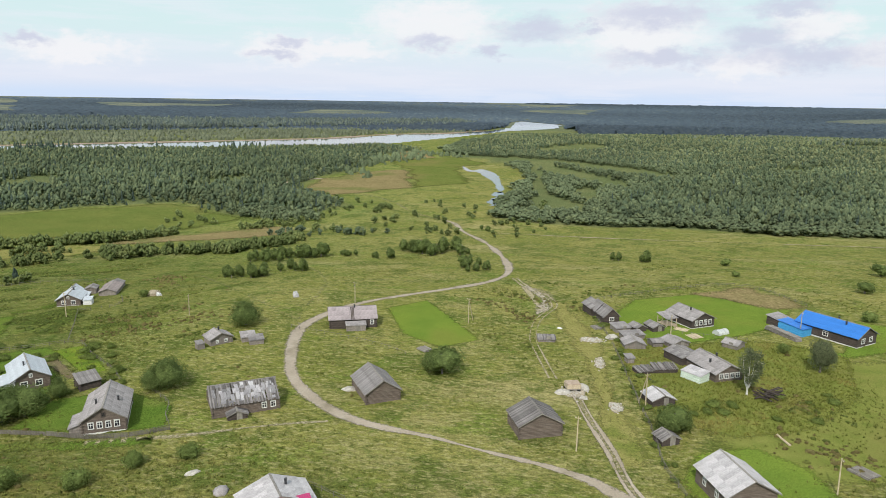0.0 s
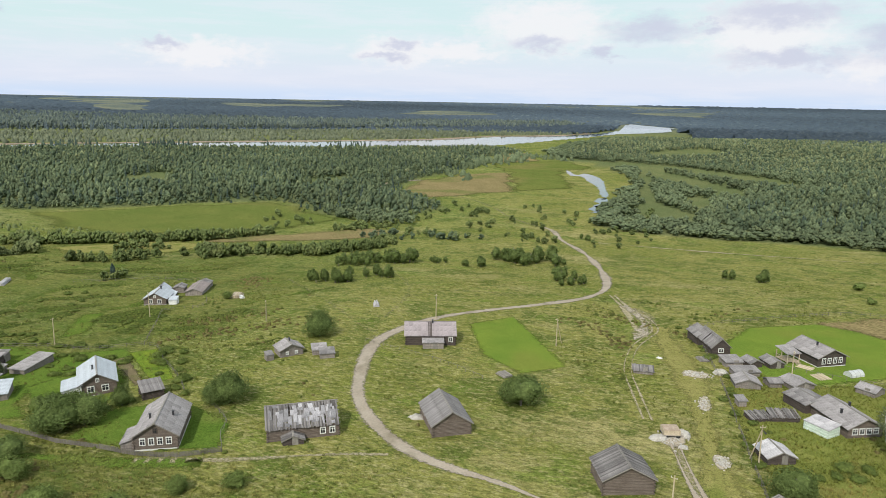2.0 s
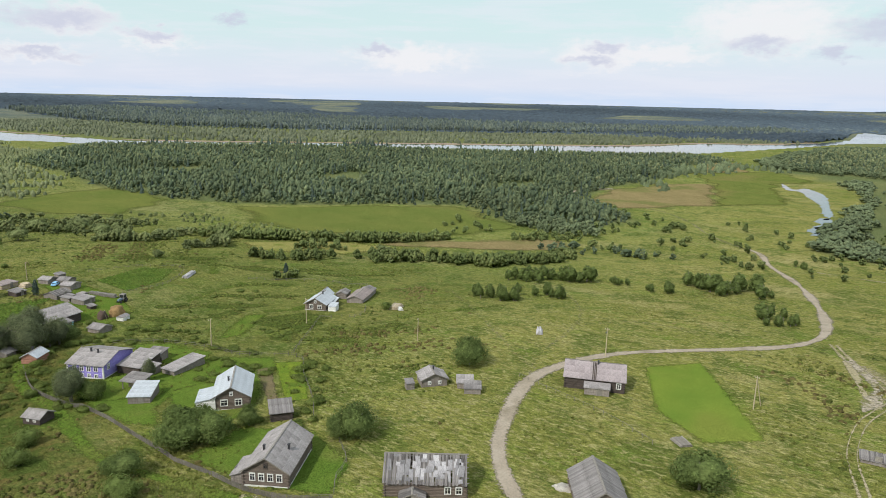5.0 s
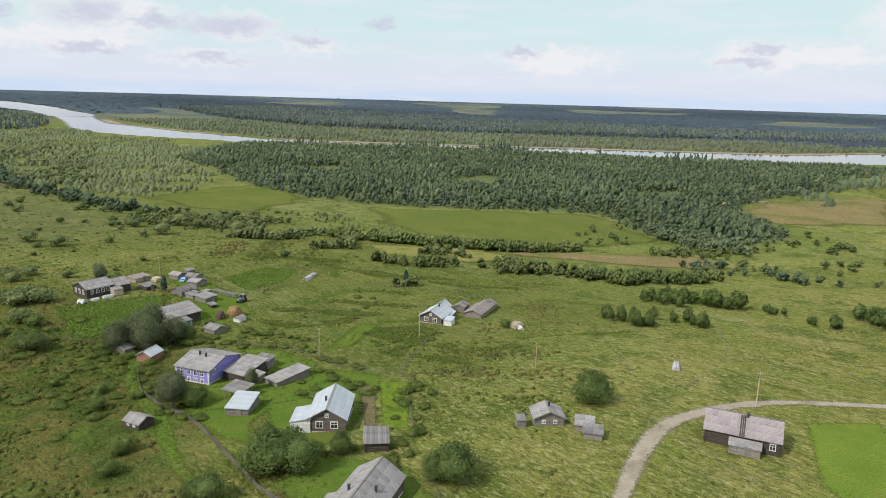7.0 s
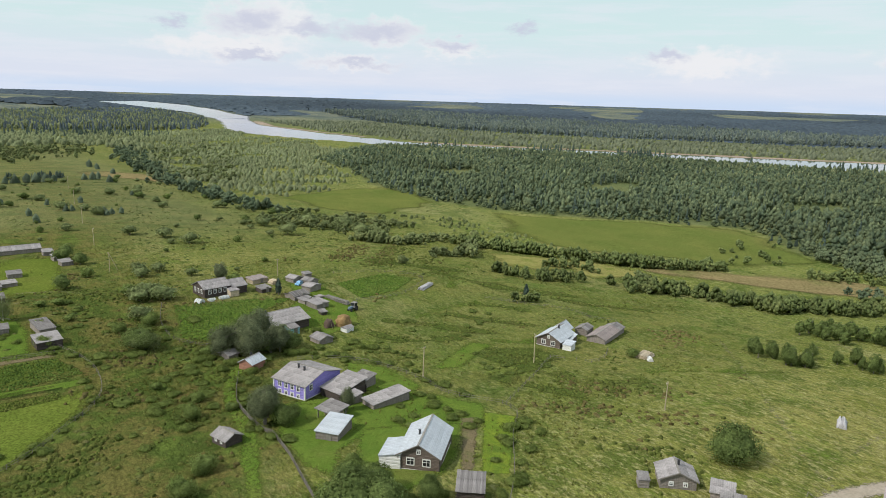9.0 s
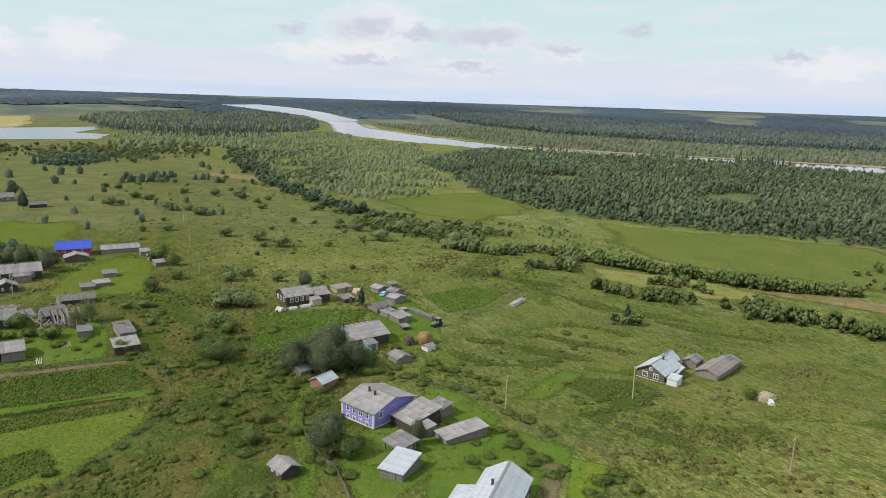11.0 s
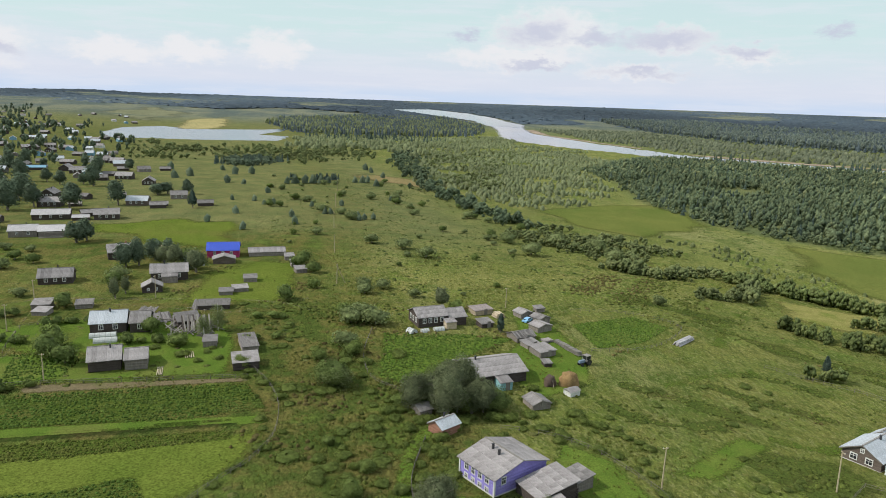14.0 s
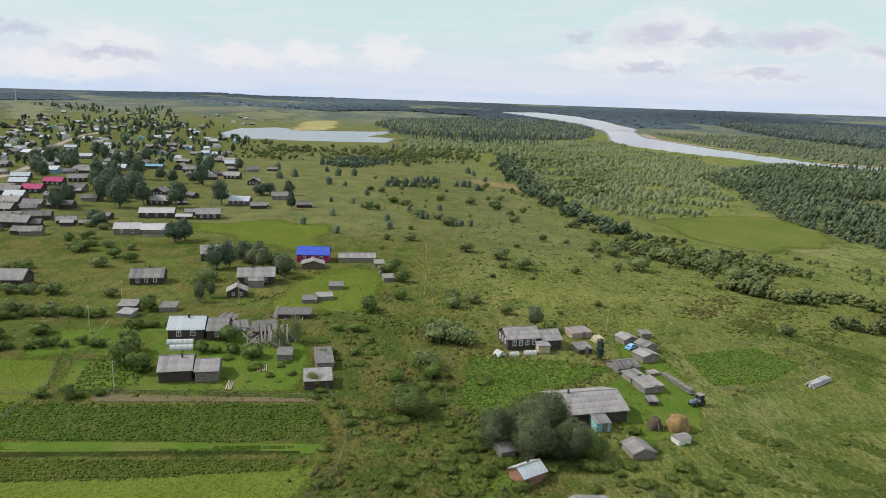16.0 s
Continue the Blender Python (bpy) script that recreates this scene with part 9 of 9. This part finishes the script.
def car(x, y, yaw, paint, label):
    ob = thing("car", x, y, yaw, label, "car")
    lo, hi = 0.35, 0.85
    prof = [(-2.05, lo), (-2.05, 0.8), (-1.5, hi), (-0.8, 1.38), (0.55, 1.4), (1.25, 0.9), (2.0, 0.78), (2.05, lo)]
    s = Shape()
    v = [(sx * (0.8 if z < 1.0 else 0.62), px_, z) for sx in (-1, 1) for px_, z in prof]
    n = len(prof)
    s.add(v, [tuple(range(n)), tuple(range(2 * n - 1, n - 1, -1))] + [(i, n + i, n + (i + 1) % n, (i + 1) % n) for i in range(n)])
    body = part("body", s, paint, ob)
    part("windscreen", Shape().box(-0.6, 0.62, 0.95, 0.6, 0.66, 1.34, pose(0, 0.15, 0.0, -20, 0, 0)), GLASS, body)
    part("rear_window", Shape().box(-0.6, -1.12, 0.9, 0.6, -1.08, 1.3, pose(0, -0.1, 0.1, 12, 0, 0)), GLASS, body)
    for sx in (-1, 1):
        part("side_window", Shape().box(sx * 0.74 - 0.02, -0.85, 0.95, sx * 0.74 + 0.02, 0.6, 1.3), GLASS, body)
        for yy in (-1.3, 1.3):
            wheel(ob, sx * 0.72, yy, 0.31, 0.2)


car(-235.6, 171.2, 40, surf("light_blue_car", (0.22, 0.45, 0.70), (0.25, 0.48, 0.72), 1, 8, 0.3, 0.0, 0.0, spec=0.6), "parked light blue saloon car by the sheds")


# ---- the village to the west ----
for row in (((-249, -2), (-254.6, 9.5), (-255.2, 27)), ((-227.6, 8), (-231.2, 20.8), (-233.3, 36)), ((-245, 38), (-246, 50)), ((-205, 36), (-206, 46)), ((-228, 62), (-229, 72))):
    for x, y in along(row, 2.4):
        plant(PLANT.choice(("dark", "bush", "dark")), x + PLANT.gauss(0, 0.7), y + PLANT.gauss(0, 0.7), PLANT.uniform(0.5, 0.85), 1.1, "hedges of the western gardens")
rnd = random.Random(43)
for x, y, yaw, w_, d_, lb in ((-246, 66, 110, 7.0, 5.0, "fallen roof of dark and grey boards"), (-243.5, 73.5, 95, 6.0, 6.5, "slumped plank roof lying on rubble"), (-257.5, 78.5, 85, 9.0, 4.5, "striped fallen board roof by the lane"), (-252, 62, 70, 5.0, 4.0, "heap of roof boards by the lane")):
    rf = thing("fallen_roof", x, y, yaw, lb, "ruin")
    slope(rf, (-w_ / 2, -d_ / 2, 0.25), (w_, 0, 0), (0, d_, 1.3), PLANK_ROOF, sheets=None, plank=0.55, seed=int(-x), ragged=0.3)
    for i in range(7):
        part("beam", shared("ruin_beam", lambda: Shape().box(-0.13, -3.0, 0, 0.13, 3.0, 0.16).mesh("beam", WOODGREY)), None, rf, m=pose(rnd.uniform(-w_ / 2, w_ / 2), rnd.uniform(-d_ / 2, d_ / 2) - 1, rnd.uniform(0.0, 0.5), rnd.uniform(-8, 18), 0, rnd.gauss(0, 40)))
building("village_house", "grey boarded house with a pale roof", -373, -7.6, 98, 11.5, 8.5, 2.9, 2.0, "f", PLANK_WALL, PALE_SLATE, "house", "houses of the village", wins=(("f", 2),), chims=((1.0, 0.4),), detail="plain", boards=True, ov=0.4)
porch = building("village_barn", "grey barn with a pale roof and an open timber porch", -372.5, 3.6, 98, 10.5, 8.5, 2.8, 2.0, "f", PLANK_WALL, PALE_SLATE, "barn", "houses of the village", detail="plain", boards=True, ov=0.4)
for i in range(5):
    part("porch_post", shared("village_porch_post", lambda: Shape().box(-0.12, -0.12, 0, 0.12, 0.12, 2.3).mesh("post", WOODGREY)), None, porch, m=pose(-4.4 + 2.2 * i, -5.6, 0))
part("porch_rail", Shape().box(-4.6, -5.7, 0.9, 4.6, -5.55, 1.05).box(-4.6, -5.75, 2.25, 4.6, -5.5, 2.45), WOODGREY, porch)
part("porch_deck", Shape().box(-4.7, -5.8, 0.1, 4.7, -3.9, 0.4), WOODGREY, porch)
building("village_house", "long low house with a pale roof and lean-to", -416, -9, 98, 17, 9, 2.8, 2.0, "f", LOG_DARK, PALE_SLATE, "house", "houses of the village", wins=(("f", 3),), chims=((1.5, 0.4),), detail="plain", boards=True, ov=0.4)
for x, y, w_, d_, h_, lb in ((-412, 5.0, 8, 5, 1.6, "low shed with a pale lean-to roof"), (-456, -9, 7, 5, 1.7, "low shed with a whitish roof among the gardens"), (-489, -20, 7, 5, 1.9, "low shed with a whitish roof among the gardens"), (-423, 14, 11, 4, 1.5, "long low shed with a whitish roof"), (-424, 5, 6, 4, 1.6, "small grey shed by the gardens"), (-456, 35, 7, 4, 1.6, "small wooden shed with a pinkish roof"), (-492, -84, 13, 6, 1.8, "old grey barn with a sagging roof"), (-388, -40, 6, 5, 1.9, "small dark shed with a grey roof"), (-391, -33, 6, 4, 1.4, "small dark shed with a grey roof")):
    building("shed", lb, x, y, 98, w_, d_, h_, 1.1, "f", LOG_DARK, SLATE if "white" not in lb and "pale" not in lb else PALE_SLATE, "shed", "sheds of the village", detail="plain", boards=True, ov=0.3)
TOWN_KINDS = []
for i, (lb, w, d, h, r, rt, wm, rm, wn) in enumerate((
    ("dark village house with a grey sheet roof", 12, 8.5, 2.9, 2.3, "f", LOG_DARK, SLATE, 3),
    ("village house with a white tin roof", 12, 8.5, 2.9, 2.2, "f", LOG, TIN, 3),
    ("grey village house with an old dull roof", 10, 8, 2.6, 2.1, "f", PLANK_WALL, SLATE_DIM, 2),
    ("gabled village house with white windows", 8.6, 11, 2.9, 2.5, "p", LOG_DARK, SLATE, 3),
    ("village house with a crimson tin roof", 12, 9, 3.0, 2.3, "f", LOG_DARK, CRIMSON, 3),
    ("pale painted house with a light roof", 10, 8, 3.0, 2.0, "f", WHITE, TIN, 3),
    ("low village barn with a grey roof", 9, 6, 2.0, 1.4, "f", LOG_DARK, SLATE_DIM, 0),
    ("light blue village house with a pale roof", 9.5, 8, 3.0, 2.1, "p", BLUE_PAINT, SLATE, 2),
    ("low village shed with a blue roof", 14, 7, 2.4, 1.5, "f", LOG_DARK, BLUE_PAINT, 0),
)):
    TOWN_KINDS.append((lb, w, d, h, r, rt, wm, rm, wn))
FIRST = {}


def town_house(k, x, y, yaw):
    lb, w, d, h, r, rt, wm, rm, wn = TOWN_KINDS[k]
    if k in FIRST:
        return copy_thing(FIRST[k], pose(x, y, float(gz(x, y)) - 0.1, 0, 0, yaw))
    FIRST[k] = building("village_house" if wn else "village_barn", lb, x, y, yaw, w, d, h, r, rt, wm, rm, "house" if wn else "barn", "houses of the village", wins=(("f", wn),) if wn else (), chims=((0.8, 0.4),) if wn else (), detail="plain", boards=True, ov=0.4)
    return FIRST[k]


T1 = [(-550, -141, 1), (-537, -158, 2), (-525, -108, 4), (-490, -104, 4), (-546, -103, 0), (-500, -83, 2), (-436, -78, 2), (-390, -66, 2), (-384, -54, 6), (-418, -84, 0), (-490, -31, 3), (-456, -21, 0), (-484, -12, 6), (-648, -86, 8),
      (-415, 16, 0), (-424, 6, 6), (-627, -51, 0), (-802, -130, 7), (-742, -97, 5), (-716, -168, 1), (-951, -263, 1), (-1004, -317, 5), (-818, -270, 0), (-763, -232, 2), (-940, -308, 1), (-963, -350, 2), (-990, -372, 0)]
T2 = [(-1065, -320, 1), (-1202, -327, 0), (-1287, -231, 1), (-1238, -211, 5), (-1104, -160, 5), (-1180, -236, 0), (-1085, -212, 1), (-936, -159, 0), (-924, -116, 5), (-990, -125, 2), (-1063, -141, 1), (-497, -57, 6), (-638, -124, 2),
      (-758, -159, 0), (-870, -210, 5), (-517, -150, 6), (-623, -190, 0), (-735, -241, 3), (-810, -222, 1), (-665, -108, 6), (-608, -25, 6), (-488, 6, 6), (-774, -61, 2), (-860, -137, 3), (-407, -32, 6), (-394, -43, 6), (-367, -49, 6)]
TOWN = random.Random(91)
for x, y, k in T1 + T2:
    town_house(k, x, y, 95 + TOWN.gauss(0, 12))


def far_house(x, y, yaw, k):
    """A house so far off that only its walls, roof and chimney tell."""
    lb, w, d, h, r, wm, rm = (("dark log house with a grey roof", 12, 8.5, 3.0, 2.4, LOG_DARK, SLATE), ("log house with a white tin roof", 11, 8, 3.0, 2.2, LOG, TIN), ("pale painted house with a light roof", 10, 8, 3.2, 2.2, WHITE, SLATE),
                              ("grey boarded barn with a dull roof", 9, 6, 2.2, 1.6, PLANK_WALL, SLATE_DIM), ("light blue house with a pale roof", 9, 8, 3.1, 2.1, BLUE_PAINT, TIN), ("dark log barn with an old roof", 13, 7, 2.4, 1.8, LOG_DARK, SLATE_DIM))[k]
    if ("far", k) in FIRST:
        return copy_thing(FIRST["far", k], pose(x, y, float(gz(x, y)) - 0.1, 0, 0, yaw))
    ob = thing("village_house" if h > 2.5 else "village_barn", x, y, yaw, lb, "house" if h > 2.5 else "barn", "houses of the village", -0.1)
    part("wall", log_wall(w - 0.8, d - 0.8, h, r, "f", 0.9), wm, ob)
    s = Shape()
    for sy in (-1, 1):
        lowz = h - 0.3
        s.add([(-w / 2, sy * d / 2, lowz), (w / 2, sy * d / 2, lowz), (w / 2, 0, h + r), (-w / 2, 0, h + r), (-w / 2, sy * d / 2, lowz + 0.12), (w / 2, sy * d / 2, lowz + 0.12), (w / 2, 0, h + r + 0.12), (-w / 2, 0, h + r + 0.12)],
              [(0, 3, 2, 1), (4, 5, 6, 7), (0, 1, 5, 4), (1, 2, 6, 5), (3, 0, 4, 7)])
    part("roof", s, rm, ob)
    if h > 2.5:
        part("chimney", Shape().box(0.6, 0.2, h + r * 0.6, 1.2, 0.8, h + r + 0.8), BRICK, ob)
    FIRST["far", k] = ob
    return ob


NEAR_ROWS = random.Random(17)
for i in range(34):
    x = NEAR_ROWS.uniform(-760, -440)
    y = NEAR_ROWS.uniform(-150 + 0.1 * (x + 400), 30 + 0.22 * (x + 400))
    if any(abs(x - a) + abs(y - b) < 17 for a, b, _ in T1 + T2) or (x > -410 and y > 10):
        continue
    far_house(x, y, 95 + NEAR_ROWS.gauss(0, 10) + NEAR_ROWS.choice((0, 0, 90)), NEAR_ROWS.choice((0, 1, 2, 3, 3, 5, 5, 4)))
for i in range(150):
    x = TOWN.uniform(-2250, -640) if i % 3 == 0 else TOWN.uniform(-1500, -640)
    y = TOWN.uniform(-60 + (x + 520) * 0.36 - 170, -28 + (x + 520) * 0.13)
    if inside(np.array([x]), np.array([y]), LAKE)[0] > -30 or any(abs(x - a) + abs(y - b) < 20 for a, b, _ in T1 + T2):
        continue
    far_house(x, y, 95 + TOWN.gauss(0, 18) + TOWN.choice((0, 90)), TOWN.choice((0, 0, 1, 1, 2, 2, 3, 4, 5)))
for x, y, tall_, wide_ in [(-598, -155, 17, 13), (-640, -164, 16, 10), (-635, -151, 15, 12), (-669, -159, 14, 9), (-742, -170, 15, 10), (-705, -146, 15, 10), (-636, -102, 17, 11), (-566, -70, 17, 12), (-482, -59, 17, 11), (-442, -37, 17, 13), (-479, -44, 16, 12), (-527, -72, 17, 12), (-512, -77, 13, 10), (-431, -64, 14, 10),
                           (-445, -65, 13, 8), (-445, -9, 15, 12), (-563, -54, 10, 8), (-548, -42, 10, 9), (-542, -20, 16, 10), (-632, -37, 15, 9), (-550, -28, 8, 8), (-459, 12, 15, 10), (-503, 43, 10, 8), (-501, 26, 8, 10), (-505, 31, 8, 9), (-356, 17, 10, 8), (-360, 20, 10, 7), (-311, 45, 10, 6.5), (-313, 49, 11, 7), (-322, 53, 9, 7),
                           (-323, 58, 9, 7.5), (-306, 69, 6.5, 7), (-608, -35, 13, 8), (-390, -26, 7, 9), (-394, -31, 7, 8), (-463, -54, 16, 12), (-452, -28, 14, 10), (-498, -63, 15, 11), (-505, -50, 14, 10), (-545, -88, 16, 11), (-554, -128, 13, 10), (-580, -146, 14, 11), (-618, -138, 13, 10), (-660, -120, 14, 10), (-690, -62, 12, 9), (-652, -20, 11, 9), (-700, -110, 14, 10)]:
    plant("tall", x, y, tall_ / 10.6, wide_ / tall_ * 1.65 * PLANT.uniform(0.9, 1.1), "trees of the village")
plant("fir", -449, 52, 2.2, 0.9, "trees of the village")
for x, y in [(-258, 2), (-258, 6), (-258, 12), (-277, -9), (-277, -3), (-277, 4), (-340, -17), (-337, -11), (-344, -5), (-386, -30), (-287, 46), (-295, 46), (-304, -22), (-308, -19), (-301, -17), (-334, -13), (-346, -12), (-380, -21), (-268, -12), (-262, -6), (-284, -22), (-320, 12), (-326, 4), (-312, 4), (-275, 22), (-340, 5), (-355, -25), (-360, -20)]:
    plant(PLANT.choice(("grey", "dark", "grey")), x, y, PLANT.uniform(0.8, 1.4), 1.2, "overgrown shrubs by the village lane")
for x, y, k, dy in ((-328, 41, 0, 0), (-286, -13, 0, 0), (-366, -45, 3, 0), (-398, -72, 5, 0), (-383, -59, 0, 0), (-373, -66, 3, 0), (-392, -82, 5, 0), (-410, -90, 3, 0), (-402, -60, 5, 0), (-425, -75, 3, 0), (-440, -92, 0, 0), (-462, -100, 1, 0), (-470, -84, 3, 0), (-436, -64, 5, 0), (-480, -112, 0, 0), (-452, -112, 5, 0), (-500, -124, 3, 0)):
    far_house(x, y, 97 + TOWN.gauss(0, 5), k)
for k, x, y in ((1, -461, 22), (0, -587, -10), (3, -553, 12), (6, -450, 34), (2, -486, 40), (6, -656, -25), (2, -648, -8), (6, -457, 58), (6, -664, 6)):
    town_house(k, x, y, 95 + TOWN.gauss(0, 8))
q = np.array([(-570, 104), (-573, 110), (-576, 117), (-580, 123), (-584, 129), (-588, 135), (-604, 157), (-608, 163), (-613, 168), (-459, 117), (-431, 126), (-432, 123), (-465, 135), (-433, 132), (-422, 140), (-416, 143), (-412, 140), (-418, 148), (-514, 91), (-681, 8), (-600, 22), (-617, 31), (-383, 82), (-420, 105), (-398, 106), (-462, 90),
              (-464, 95), (-638, 63), (-679, 50), (-642, 76), (-567, 62), (-559, 74), (-480, 71), (-477, 84), (-431, 76), (-404, 64), (-740, 181), (-713, 183), (-588, 172), (-665, 188), (-501, 170), (-505, 176)])
h = np.where(q[:, 0] < -560, 6.5, 4.2) * np.random.RandomState(96).uniform(0.8, 1.15, len(q))
woods("shrub_belt", "dark bushes and small trees in the pasture", q, h, h * 1.05, FAR_TREE, "far", 97)
for i in range(14):
    plant("bush", TOWN.uniform(-258, -205), TOWN.uniform(-20, 22), TOWN.uniform(0.8, 1.3), 1.4, "overgrown hedges by the gardens")
q = np.array([(x, TOWN.uniform(-60 + (x + 520) * 0.36 - 190, -20 + (x + 520) * 0.13)) for x in (TOWN.uniform(-1550, -600) for _ in range(270))])
park = [(-1051, -322), (-1110, -320), (-1290, -380), (-1500, -420), (-2250, -690), (-2450, -640), (-2000, -470), (-1580, -350), (-1220, -235), (-1150, -240), (-985, -180), (-897, -172), (-783, -147), (-760, -172), (-870, -196), (-1000, -260)]
q = np.concatenate([q, scatter(park, 38, 94, 2, 0.3), scatter([(-1650, -480), (-2300, -980), (-2450, -860), (-1850, -560)], 34, 95, 2, 0.3)])
q = q[inside(q[:, 0], q[:, 1], LAKE) < -25]
q = q[[not any(abs(x - a) + abs(y - b) < 11 for a, b, _ in T1 + T2) for x, y in q]]
h, w = sized(q, 6, 14, 0.62, 92)
woods("village_trees", "leafy garden trees among the village houses", q, h, w, FAR_TREE, "leaf", 93)
strip("road", [(-480, -150), (-615, -170), (-760, -222), (-881, -264), (-1036, -304), (-1108, -312), (-1347, -392), (-1586, -473)], 9, DIRT, "village street running away to the horizon", 12, 0.25)
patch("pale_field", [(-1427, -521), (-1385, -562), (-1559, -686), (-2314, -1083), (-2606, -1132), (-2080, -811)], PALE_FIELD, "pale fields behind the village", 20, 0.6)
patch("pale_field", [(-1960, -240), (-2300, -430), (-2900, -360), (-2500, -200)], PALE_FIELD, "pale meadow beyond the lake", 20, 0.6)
mast = thing("radio_mast", -1974, -863, 0, "tall thin radio mast on the horizon", "mast")
part("shaft", Shape().tube((0, 0, 0), (0, 0, 52), 1.3, 0.7, 4), TIN, mast)
part("crossarm", Shape().box(-3.5, -0.4, 38, 3.5, 0.4, 39.2), TIN, mast)

rnd = random.Random(58)
for x0, y0, x1, y1, n_, lb in ((-155, 178, -134, 197, 16, "dark rank weeds in the meadow"), (-190, 180, -160, 215, 12, "rank weeds on the slope"), (-176, 150, -164, 178, 10, "rank weeds below the farmyard"), (-262, 88, -212, 118, 31, "weeds and young willows behind the sheds")):
    for i in range(n_):
        plant(rnd.choice(("herb", "herb", "bush")) if n_ > 30 else "herb", rnd.uniform(x0, x1), rnd.uniform(y0, y1), rnd.uniform(0.45, 0.9), rnd.uniform(1.1, 1.8), lb)
